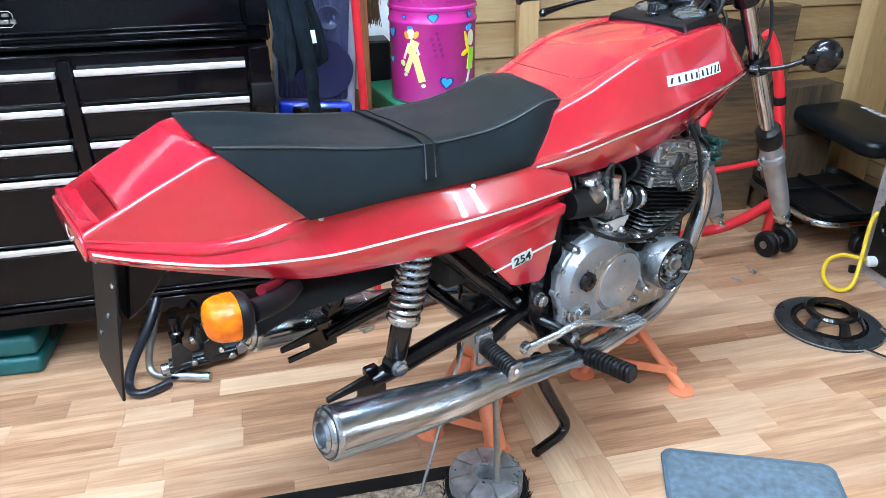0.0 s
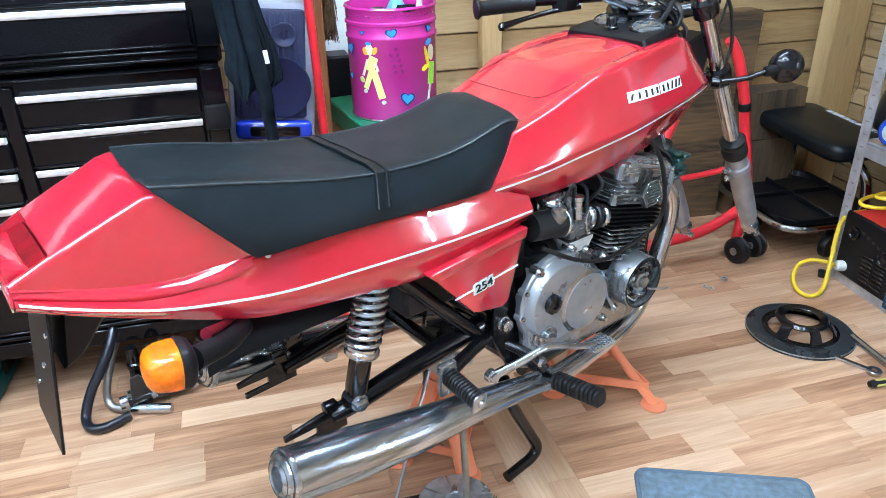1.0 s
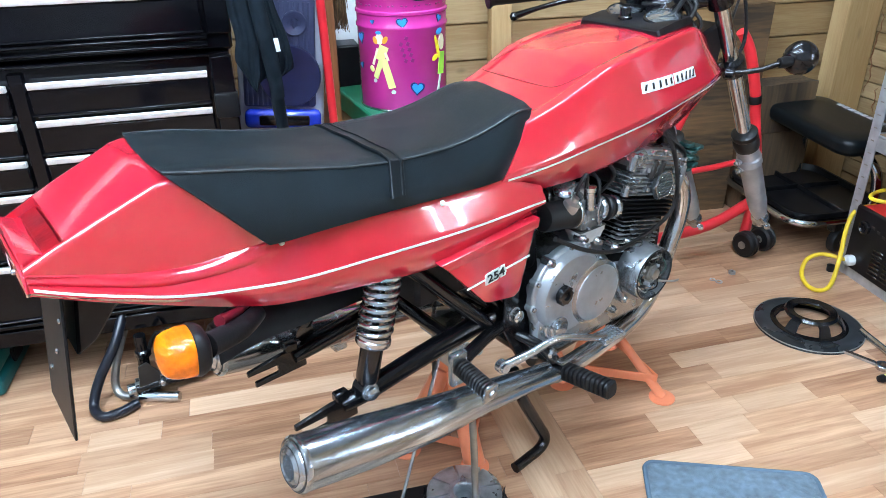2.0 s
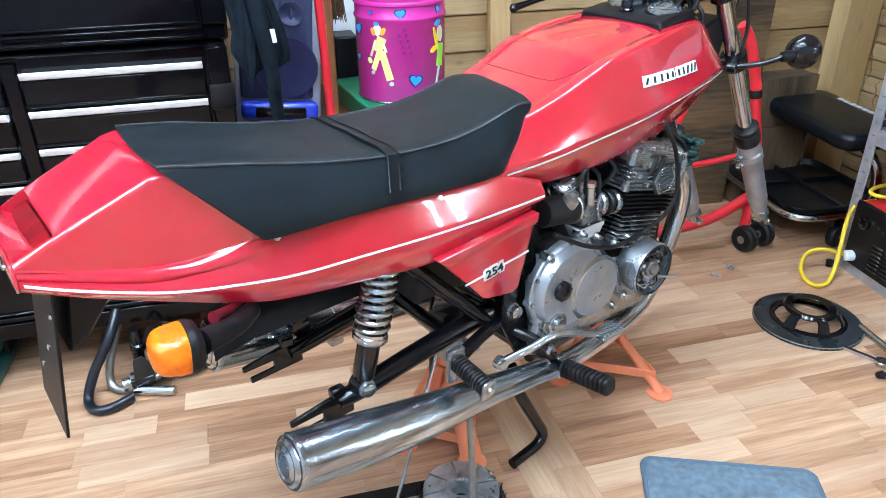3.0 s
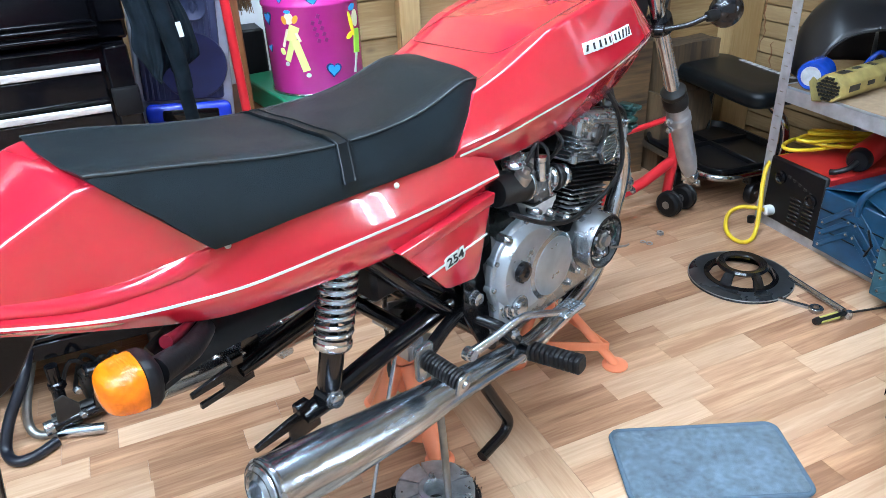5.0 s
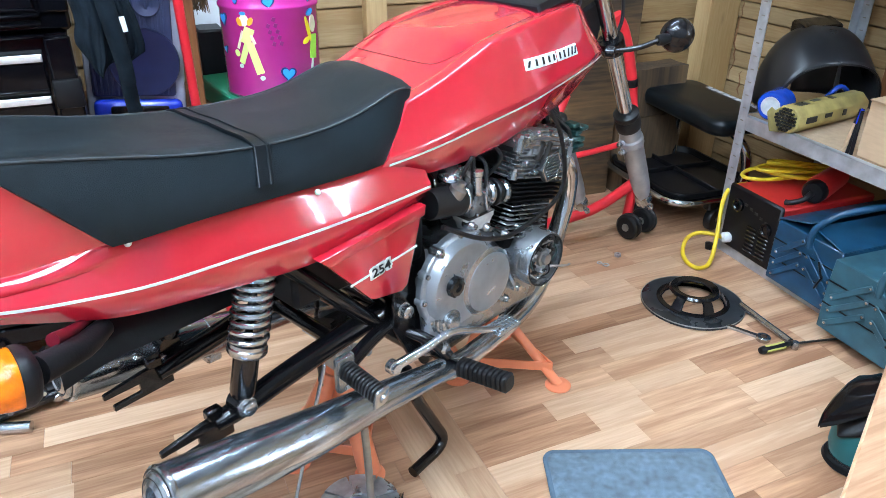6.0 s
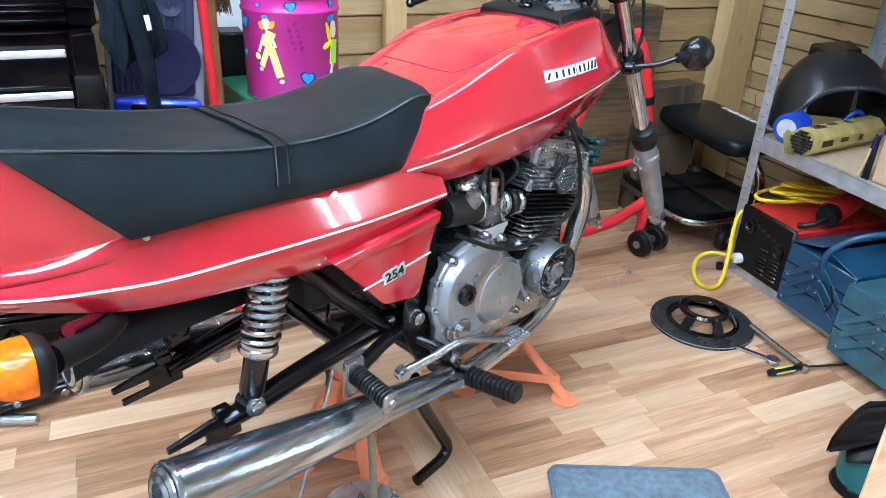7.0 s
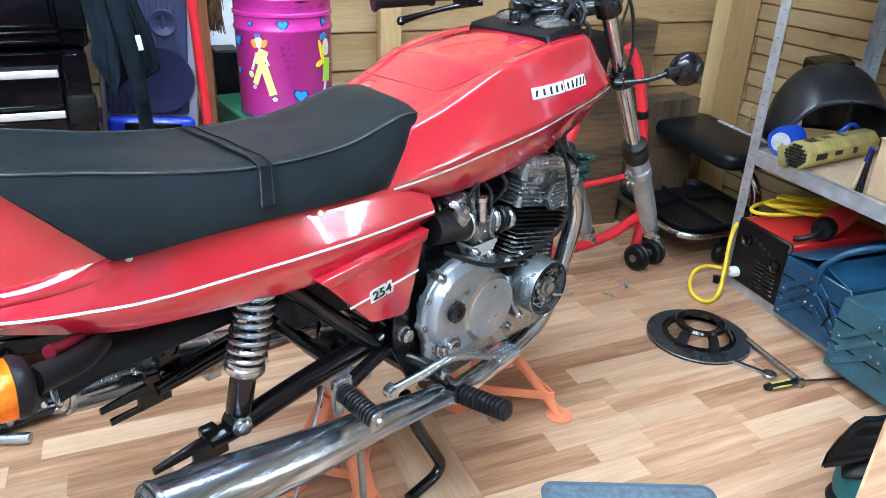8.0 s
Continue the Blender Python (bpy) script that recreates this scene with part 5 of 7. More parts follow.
for k in range(13):
    t = k / 12
    x = -0.09 + 0.31 * t
    zt = ip(x, [(-0.09, 0.545), (-0.04, 0.565), (0.03, 0.578), (0.13, 0.582), (0.22, 0.585)])
    mg.append([(x + 0.01 * (1 - abs(a)), 0.06 * (0.55 + 0.45 * min(1, 2.5 * t)) * a, zt - 0.045 * abs(a) ** 3 + b) for a, b in ((-1, -0.004), (-0.85, 0.0), (-0.4, 0.0), (0.4, 0.0), (0.85, 0.0), (1, -0.004), (0.8, -0.006), (0.4, -0.006), (-0.4, -0.006), (-0.8, -0.006))])
part("mudguard", Shape().loft(mg), BLACKM, bike, "black plastic inner mudguard", 50)


def indicator(side):
    y = side
    stem = part("indicator", Shape().tube([(-0.05, y * 0.105, 0.606), (-0.09, y * 0.145, 0.618), (-0.146, y * 0.178, 0.633)], [0.012, 0.015, 0.0165], 14, 3), BLACKM, bike, "amber indicator on a black stem")
    am = along((-0.138, y * 0.179, 0.632), (-0.221, y * 0.172, 0.640)) @ Matrix.Diagonal((0.86, 0.86, 0.86, 1))
    part("indicator_body", Shape().loft([[(r * cx, r * cy * 0.86, z) for cx, cy in [(math.copysign(abs(math.cos(a)) ** 0.8, math.cos(a)), math.copysign(abs(math.sin(a)) ** 0.72, math.sin(a))) for a in [2 * math.pi * k / 28 for k in range(28)]]] for r, z in ((0.02, 0.008), (0.033, 0.013), (0.0385, 0.02), (0.0395, 0.024), (0.0395, 0.031), (0.038, 0.032))], True, True, am), BLACKM, stem, "black lamp body", 40)
    part("amber_lens", Shape().loft([[(r * cx, r * cy * 0.86, z) for cx, cy in [(math.copysign(abs(math.cos(a)) ** 0.8, math.cos(a)), math.copysign(abs(math.sin(a)) ** 0.72, math.sin(a))) for a in [2 * math.pi * k / 28 for k in range(28)]]] for r, z in ((0.0375, 0.03), (0.0388, 0.035), (0.0382, 0.046), (0.0365, 0.057), (0.034, 0.065), (0.03, 0.0715), (0.023, 0.076), (0.012, 0.0785), (0.002, 0.079))], True, True, am), AMBER, stem, "bright amber ribbed lens", 50)
    part("stem_cover", Shape().tube([(-0.06, y * 0.1, 0.622), (-0.09, y * 0.128, 0.632), (-0.118, y * 0.152, 0.644)], [0.004, 0.0065, 0.008], 10, 3), TRIM, stem, "dark red trim")


indicator(-1)
indicator(1)

# fork, turned to the left
RAKE = Vector((-0.5, 0, 0.866)).normalized()


def fork_leg(base, chrome_len):
    b = Vector(base)
    m = along(b, b + RAKE)
    leg = part("fork_leg", Shape().lathe([(0.0, 0.01), (0.0145, 0.012), (0.0205, 0.035), (0.0235, 0.07), (0.0245, 0.14), (0.0255, 0.2), (0.0285, 0.205), (0.0285, 0.222), (0.0255, 0.227), (0.0255, 0.262), (0.0, 0.262)], 24, m), FORKM, bike, "grey alloy fork leg", 30)
    part("axle_lug", Shape().lathe([(0.0, -0.018), (0.0125, -0.018), (0.0145, -0.01), (0.0145, 0.014), (0.0, 0.014)], 16, m).box((-0.019, -0.014, -0.006), (0.019, 0.014, 0.022), 0.006, m, 2), ALLOYP, leg, "bright axle clamp")
    part("axle_stud", Shape().lathe([(0.0045, -0.03), (0.0045, 0.03)], 10, m @ Matrix.Translation((0.013, 0, 0))), ZINC, leg)
    part("dust_seal", Shape().lathe([(0.0, 0.255), (0.0275, 0.255), (0.0295, 0.262), (0.0295, 0.28), (0.0265, 0.286), (0.029, 0.29), (0.029, 0.30), (0.022, 0.305), (0.0, 0.305)], 24, m), RUBBER, leg, "black rubber dust seal")
    part("stanchion", Shape().lathe([(0.0, 0.29), (0.0165, 0.29), (0.0165, chrome_len), (0.013, chrome_len + 0.004), (0.0, chrome_len + 0.004)], 20, m), CHROME, leg, "chromed fork tube")
    out = Vector((-0.8, 0.3, -0.46)).normalized()
    for dz in (0.2, 0.226):
        c = b + RAKE * dz
        part("caliper_lug", Shape().tube([c + out * 0.012, c + out * 0.031], 0.0085, 12), FORKM, leg)
        part("caliper_bolt", Shape().lathe([(0.0, 0.0), (0.0065, 0.0), (0.0065, 0.007), (0.0045, 0.009), (0.0, 0.009)], 6, along(c + out * 0.031, c + out * 0.05)), ZINC, leg)
    for dx in (-0.016, 0.016):
        part("axle_nut", Shape().lathe([(0.0, -0.026), (0.0075, -0.026), (0.0075, -0.016), (0.0, -0.016)], 6, m @ Matrix.Translation((dx, 0, 0))), ZINC, leg)
    return leg


R0, L0 = Vector((1.302, -0.088, 0.347)), Vector((1.234, 0.055, 0.3125))
fork_leg(R0, 0.70)
fork_leg(L0, 0.72)
def yoke(d, mr):
    a, b = R0 + RAKE * d, L0 + RAKE * (d + 0.02)
    s = Shape().lathe([(0.026, -0.016), (0.027, -0.012), (0.027, 0.012), (0.026, 0.016)], 20, along(a, a + RAKE)).lathe([(0.026, -0.016), (0.027, -0.012), (0.027, 0.012), (0.026, 0.016)], 20, along(b, b + RAKE))
    mid = (a + b) / 2 + Vector((-0.018, 0, -0.008))
    s.tube([a, mid, b], [0.013, 0.017, 0.013], 12, 4)
    return part("fork_yoke", s, BLACKP, bike, "black fork yoke")
yoke(0.49, 0)
yoke(0.66, 0)
ca = (R0 + L0) / 2 + RAKE * 0.50 + Vector((-0.035, 0, -0.015))
part("steering_head", Shape().tube([ca - RAKE * 0.03, ca + RAKE * 0.18], 0.034, 18), BLACKP, bike)
part("head_bracket", Shape().prism([(-0.035, -0.03), (0.02, -0.045), (0.04, 0.05), (0.02, 0.09), (-0.045, 0.07)], 0.06, 0.006, Matrix.Translation(ca + Vector((0.0, -0.005, 0.03))) @ SIDE), BLACKM, bike, "black bracket behind the fork")
for k in range(14):
    o = 0.014 * k
    p = R0 + RAKE * (0.52 + 0.016 * k)
    part("wire", Shape().tube([p + Vector((-0.06, 0.05 + 0.01 * (k % 4), 0)), p + Vector((-0.045, 0.03 - 0.012 * (k % 3), -0.04)), p + Vector((-0.08, 0.05, -0.11 - 0.01 * (k % 3)))], 0.004 + 0.001 * (k % 2), 6, 5), RUBBER, bike, "loose black wire at the steering head")
for k in range(3):
    p = R0 + RAKE * 0.6 + Vector((-0.06, 0.02 * k, -0.03))
    part("grey_wire", Shape().tube([p, p + Vector((-0.012, 0.012, -0.05)), p + Vector((0.004, 0.004, -0.1))], 0.0028, 6, 4), GREYPL, bike)

# handlebar with left grip, lever, riser lamp and the right mirror
bar = part("handlebar", Shape().tube([(0.76, 0.315, 0.905), (0.90, 0.245, 0.907), (0.955, 0.19, 0.912), (0.975, 0.1, 0.925), (0.985, 0.03, 0.93), (1.0, -0.06, 0.93), (1.02, -0.09, 0.93)], 0.011, 12, 5), BLACKP, bike, "black handlebar turned to one side")
gm = along((0.735, 0.322, 0.897), (0.865, 0.265, 0.905))
part("hand_grip", Shape().lathe([(0.0, -0.004), (0.021, -0.004), (0.0225, 0.0), (0.0185, 0.006), (0.0165, 0.01), (0.0165, 0.118), (0.019, 0.124), (0.019, 0.13), (0.0, 0.13)], 20, gm), RUBBER, bar, "dark grey rubber grip")
part("lever", Shape().tube([(0.795, 0.302, 0.856), (0.84, 0.278, 0.87), (0.89, 0.245, 0.884), (0.94, 0.205, 0.895)], [0.009, 0.0055, 0.006, 0.008], 10, 4), BLACKP, bar, "black clutch lever")
part("lever_ball", Shape().lathe([(0.0, -0.0105), (0.007, -0.008), (0.0105, 0.0), (0.007, 0.008), (0.0, 0.0105)], 14, pose(0.793, 0.303, 0.855)), BLACKP, bar)
part("switch_block", Shape().box((0.895, 0.205, 0.885), (0.935, 0.255, 0.925), 0.008, None, 2), BLACKM, bar)
part("kill_switch", Shape().box((0.905, 0.222, 0.905), (0.925, 0.243, 0.93), 0.004), REDW, bar, "small red switch")
part("bar_clamp", Shape().lathe([(0.0, 0.0), (0.022, 0.0), (0.026, 0.004), (0.026, 0.014), (0.021, 0.018), (0.019, 0.03), (0.0, 0.032)], 20, pose(0.965, -0.02, 0.893)), CHROME, bar, "round chrome cap")
part("bar_riser", Shape().tube([(0.84, 0.05, 0.945), (0.89, 0.02, 0.925), (0.93, 0.0, 0.918)], [0.018, 0.019, 0.014], 14, 3), CHROME, bar, "polished bar riser")
arm = part("mirror_arm", Shape().tube([(1.02, -0.102, 0.765), (1.05, -0.15, 0.775), (1.068, -0.18, 0.79), (1.09, -0.192, 0.795)], 0.0055, 10, 4), BLACKP, bike, "black mirror on a thin arm")
part("mirror_shell", Shape().lathe([(0.0, -0.010), (0.016, -0.008), (0.029, 0.0), (0.0345, 0.011), (0.035, 0.017), (0.032, 0.019), (0.0, 0.017)], 28, along((1.108, -0.208, 0.797), (1.158, -0.163, 0.80))), BLACKP, arm, "round glossy black mirror shell", 40)
part("mirror_joint", Shape().lathe([(0.0, -0.012), (0.01, -0.012), (0.012, 0.0), (0.009, 0.014), (0.0, 0.014)], 14, along((1.08, -0.188, 0.793), (1.1, -0.2, 0.796))), BLACKM, arm)
part("mirror_clamp", Shape().lathe([(0.006, -0.01), (0.012, -0.008), (0.012, 0.008), (0.006, 0.01)], 14, pose(1.02, -0.108, 0.765, 90, 0, 20)), BLACKP, arm)
part("brake_hose", Shape().tube([(1.08, -0.05, 0.94), (1.11, -0.06, 0.90), (1.11, -0.075, 0.82), (1.07, -0.08, 0.77)], 0.004, 8, 6), RUBBER, bike, "black hose")
part("long_cable", Shape().tube([(1.05, -0.06, 0.80), (1.14, -0.02, 0.85), (1.26, 0.03, 0.93), (1.34, 0.05, 1.0)], 0.0032, 8, 6), RUBBER, bike, "thin black cable")
# black gusset behind the clutch, stand bracket, drive chain and silencer clamp
part("gusset_plate", Shape().prism([(0.375, 0.575), (0.47, 0.585), (0.49, 0.5), (0.492, 0.33), (0.455, 0.335), (0.40, 0.44), (0.385, 0.5)], 0.006, 0.001, Matrix.Translation((0, -0.098, 0)) @ SIDE), BLACKM, bike, "black plate between frame and engine")
part("stand_bracket", Shape().prism([(0.35, 0.345), (0.385, 0.328), (0.435, 0.35), (0.435, 0.362), (0.352, 0.39)], 0.005, 0.001, Matrix.Translation((0, 0.03, 0)) @ SIDE), CASTI, bike, "grey steel bracket")
part("stand_arm", Shape().tube([(0.36, 0.0, 0.308), (0.40, 0.0, 0.296), (0.44, 0.0, 0.272)], [0.012, 0.013, 0.010], 10, 4), CASTI, bike, "pale grey stand arm")
chain_parent = part("drive_chain", Shape().tube([(0.368, 0.05, 0.425), (0.367, 0.05, 0.405)], 0.005, 8), DIRTY, bike, "oily chain hanging down behind the frame")
for k in range(17):
    z = 0.40 - 0.0118 * k
    part("chain_link", Shape().box((-0.0045, -0.0022 - 0.002 * (k % 2), -0.0066), (0.0045, 0.0022 + 0.002 * (k % 2), 0.0066), 0.0012, Matrix.Translation((0.366 - 0.0003 * k, 0.05, z))), DIRTY, chain_parent)
part("silencer_clamp", Shape().lathe([(0.036, 0.0), (0.038, 0.002), (0.038, 0.018), (0.036, 0.02)], 24, along((0.2, 0.171, 0.341), (0.24, 0.171, 0.336))).box((0.195, 0.155, 0.288), (0.225, 0.182, 0.312), 0.004), ZINC, bike, "bright silencer clamp")

# ---- things that hold the bike up and lie round it ----
def axle_stand(name_m, feet, top, label, thick=1.0):
    st = thing("axle_stand", label, "axle stand", name_m, "axle stands under the bike")
    c = Vector((0, 0, top))
    part("column", Shape().tube([(0, 0, top - 0.12), (0, 0, top)], 0.021, 18), ORANGE, st)
    part("ratchet_bar", Shape().tube([(0, 0, top - 0.02), (0, 0, top + 0.045)], 0.014, 14).box((-0.03, -0.018, top + 0.04), (0.03, 0.018, top + 0.055), 0.004), STEEL, st, "bare steel saddle bar")
    part("collar", Shape().lathe([(0.026, top - 0.045), (0.028, top - 0.04), (0.028, top - 0.01), (0.024, top - 0.005)], 18), ORANGE, st)
    part("lever", Shape().tube([(0.02, -0.01, top - 0.03), (0.05, -0.02, top - 0.06), (0.055, -0.022, top - 0.11)], 0.005, 8, 4), ORANGE, st)
    for fx, fy in feet:
        a = Vector((fx, fy, 0)).normalized() * 0.018 + Vector((0, 0, top - 0.05))
        leg = part("leg", Shape().tube([a, Vector((fx, fy, 0.004))], [0.0165 * thick, 0.0195 * thick], 16), ORANGE, st)
        part("foot_plate", Shape().lathe([(0.0, 0.0), (0.031, 0.0), (0.031, 0.003), (0.024, 0.007), (0.0, 0.008)], 24, pose(fx, fy, 0)), ORANGE, leg, "round pressed foot")
    n = len(feet)
    for k in range(n):
        a, b = Vector((*feet[k], 0)) * 0.9 + Vector((0, 0, 0.05)), Vector((*feet[(k + 1) % n], 0)) * 0.9 + Vector((0, 0, 0.05))
        d = (b - a)
        L = d.length
        m = Matrix.Translation(a) @ pose(0, 0, 0, 0, 0, math.degrees(math.atan2(d.y, d.x)))
        part("cross_bar", Shape().box((0, -0.0025, -0.014), (L, 0.0025, 0.010), 0.0015, m), ORANGE, st)
    return st


axle_stand(pose(1.005, 1.985, 0), [(0.11, -0.14), (0.085, 0.105), (-0.085, 0.105), (-0.1, -0.02)], 0.215, "orange axle stand with round feet under the engine", 0.62)
axle_stand(pose(0.588, 1.862, 0), [(0.022, -0.112), (0.118, 0.085), (-0.03, 0.12), (-0.108, -0.022)], 0.24, "orange axle stand with round feet under the rear frame", 1.2)

mat_m = Matrix.Translation((1.083, 1.497, 0)) @ pose(0, 0, 0, 0, 0, -22.7)
def mat_outline(w, h, r):
    return [(sx * (w - r) + r * math.cos(a), sy * (h - r) + r * math.sin(a)) for sx, sy, a0 in ((1, 1, 0), (-1, 1, 90), (-1, -1, 180), (1, -1, 270)) for a in [radians(a0 + 15 * k) for k in range(7)]]
floor_mat = thing("floor_mat", "small blue-grey carpet mat with rounded corners", "mat", mat_m)
part("carpet_surface", Shape().prism(mat_outline(0.172, 0.096, 0.02), 0.011, 0.003), MATB, floor_mat)
edge = [(x, y, 0.008) for x, y in mat_outline(0.174, 0.098, 0.022)]
part("bound_edge", Shape().tube(edge + edge[:1], 0.0055, 8), MATE, floor_mat, "stitched pale blue edge")

rug = thing("door_mat", "brown patterned doormat with a black border", "mat", pose(0.17, 1.47, 0, 0, 0, -0.5))
part("border", Shape().box((-0.5, -0.255, 0.0), (0.46, 0.255, 0.007), 0.002), RUBBER, rug, "black fibrous border")
pat = Shape()
rng = random.Random(2)
for i in range(24):
    for j in range(12):
        x, y = -0.445 + i * 0.037, -0.2 + j * 0.0345
        pat.box((x, y, 0.006), (x + 0.028 + rng.uniform(0, 0.006), y + 0.026 + rng.uniform(0, 0.006), 0.0105 + rng.uniform(0, 0.003)), 0.0015)
ob = part("woven_surface", pat, RUG, rug, "mottled brown pile")
part("woven_base", Shape().box((-0.462, -0.215, 0.006), (0.42, 0.215, 0.0095), 0.001), RUG, rug)
fuzz = Shape()
for k in range(420):
    a = rng.uniform(0, 2 * math.pi)
    r = rng.uniform(0.078, 0.092)
    x, y = 0.553 + r * math.cos(a), 1.64 + r * math.sin(a)
    fuzz.tube([(x, y, 0.004), (x + rng.uniform(-0.008, 0.008), y + rng.uniform(-0.008, 0.008), 0.012 + rng.uniform(0, 0.014))], [0.0016, 0.0004], 3)
tagged(part("bristle_ring", fuzz, RUBBER), "ring of short black bristles on the floor round the iron hub", "bristles", kind="stuff")

# slotted iron hub with an upright rod
hub = thing("slotted_hub", "round grey machined metal hub with radial slots", "engine part", Matrix.Translation((0.553, 1.64, 0.008)) @ Matrix.Diagonal((1, 1, 0.62, 1)))
part("base_disc", Shape().lathe([(0.0, 0.0), (0.084, 0.0), (0.086, 0.004), (0.084, 0.010), (0.0, 0.010)], 32), RUBBER, hub, "black base ring")
body = Shape()
prof = [(0.033, 0.0), (0.073, 0.0), (0.075, 0.003), (0.075, 0.026), (0.07, 0.03), (0.033, 0.033)]
for z0 in (0.010, 0.042):
    seg = 8
    for k in range(seg):
        a0, a1 = 2 * math.pi * (k + 0.05) / seg, 2 * math.pi * (k + 0.95) / seg
        rings = [[(r * math.cos(a0 + (a1 - a0) * s / 4), r * math.sin(a0 + (a1 - a0) * s / 4), z0 + z * 0.9) for r, z in prof] for s in range(5)]
        part("slot_sector", Shape().loft(rings), CASTI, hub, "", 30)
body.lathe([(0.019, 0.011), (0.056, 0.011), (0.056, 0.06), (0.034, 0.06), (0.032, 0.072), (0.023, 0.072), (0.02, 0.066), (0.019, 0.011)], 32, None, False)
part("hub_core", body, CASTI, hub, "", 30)
solid("upright_rod", Shape().tube([(0.566, 1.608, 0.048), (0.563, 1.612, 0.2), (0.556, 1.622, 0.36)], 0.0068, 10, 3), STEEL, "plain steel rod standing upright on the hub", "rod")
solid("thin_rod", Shape().tube([(0.417, 1.645, 0.015), (0.49, 1.71, 0.19), (0.56, 1.77, 0.36)], 0.0038, 8, 3), SPRING, "thin bright steel rod leaning on the bike frame", "rod")

# black disc carrier and tools on the floor
disc = thing("brake_disc", "black brake disc with raised open hub lying on the floor", "brake disc", pose(1.668, 2.012, 0))
part("disc_ring", Shape().lathe([(0.098, 0.004), (0.140, 0.0), (0.1425, 0.002), (0.1425, 0.008), (0.138, 0.011), (0.1, 0.014), (0.094, 0.012)], 56, caps=False), DISCM, disc, "flat black disc ring", 30)
part("carrier_rim", Shape().lathe([(0.085, 0.008), (0.1, 0.010), (0.1, 0.016), (0.086, 0.018)], 48, caps=False), BLACKP, disc)
part("hub_ring", Shape().lathe([(0.046, 0.044), (0.066, 0.04), (0.07, 0.046), (0.065, 0.053), (0.047, 0.05), (0.044, 0.047)], 40, caps=False), BLACKP, disc, "raised hub ring", 30)
part("worn_edge", Shape().tube([(0.1415 * math.cos(2 * math.pi * k / 60), 0.1415 * math.sin(2 * math.pi * k / 60), 0.0085) for k in range(61)], 0.0016, 6), STEEL, disc, "bright steel ring along the edge")
for k in range(6):
    a = 2 * math.pi * (k + 0.3) / 6
    sp = Shape().loft([[(r, s * w, z) for s, z in ((-1, z0), (1, z0), (0.8, z0 + 0.006), (-0.8, z0 + 0.006))] for r, w, z0 in ((0.097, 0.02, 0.008), (0.089, 0.018, 0.013), (0.076, 0.015, 0.036), (0.064, 0.014, 0.043))], True, True, Matrix.Rotation(a, 4, "Z"))
    part("spoke", sp, BLACKP, disc)
spanner = thing("spanner", "bright ring spanner lying on the floor", "spanner")
part("shank", Shape().loft([[(1.645 + 0.06 * t - a * 0.88, 1.918 - 0.113 * t - a * 0.47, z) for a, z in ((-0.0065, 0.004), (0.0065, 0.004), (0.0055, 0.011), (-0.0055, 0.011))] for t in (0, 0.5, 1)]), SPRING, spanner)
part("ring_end", Shape().lathe([(0.0095, 0.002), (0.0165, 0.002), (0.0185, 0.005), (0.0185, 0.013), (0.0165, 0.015), (0.0095, 0.015), (0.0095, 0.002)], 20, pose(1.711, 1.79, 0.0), False), SPRING, spanner)
bar2 = thing("breaker_bar", "steel socket bar lying on the floor", "socket bar")
part("handle", Shape().tube([(1.775, 1.935, 0.012), (1.765, 1.83, 0.012)], 0.0095, 14), SPRING, bar2)
part("drive_end", Shape().tube([(1.765, 1.832, 0.012), (1.757, 1.745, 0.013)], 0.0098, 14), ZINC, bar2)
part("drive_head", Shape().lathe([(0.0, -0.013), (0.009, -0.011), (0.0105, 0.0), (0.008, 0.01), (0.0, 0.011)], 16, pose(1.755, 1.728, 0.014)), ZINC, bar2)
driver = thing("screwdriver", "black and yellow screwdriver lying on the floor", "screwdriver")
dm = along((1.652, 1.745, 0.014), (1.762, 1.737, 0.014))
part("grip", Shape().lathe([(0.0, 0.0), (0.008, 0.001), (0.0105, 0.01), (0.0095, 0.04), (0.0105, 0.075), (0.007, 0.088), (0.0065, 0.1), (0.0, 0.1)], 14, dm), BLACKM, driver)
part("inlay", Shape().box((-0.0112, -0.003, 0.015), (-0.006, 0.003, 0.075), 0.001, dm).box((-0.003, 0.006, 0.015), (0.003, 0.0112, 0.075), 0.001, dm).box((-0.003, -0.0112, 0.015), (0.003, -0.006, 0.075), 0.001, dm), SCREWY, driver, "yellow grip inlay")
part("blade", rod((1.752, 1.738, 0.013), (1.895, 1.712, 0.006), 0.003, 8), DIRTY, driver)
for x, y, r in ((1.578, 2.30, 0.011), (1.567, 2.318, 0.009)):
    solid("washer", Shape().lathe([(r * 0.55, 0.0), (r, 0.0), (r, 0.002), (r * 0.55, 0.002), (r * 0.55, 0.0)], 20, pose(x, y, 0), False), CASTI, "small steel washer lying on the floor", "washer", None, "washers on the floor")
solid("nut", Shape().lathe([(0.006, 0.0), (0.0115, 0.0), (0.0115, 0.009), (0.006, 0.009), (0.006, 0.0)], 6, pose(1.648, 2.335, 0), False), CASTI, "steel nut lying on the floor", "nut", None, "washers on the floor")

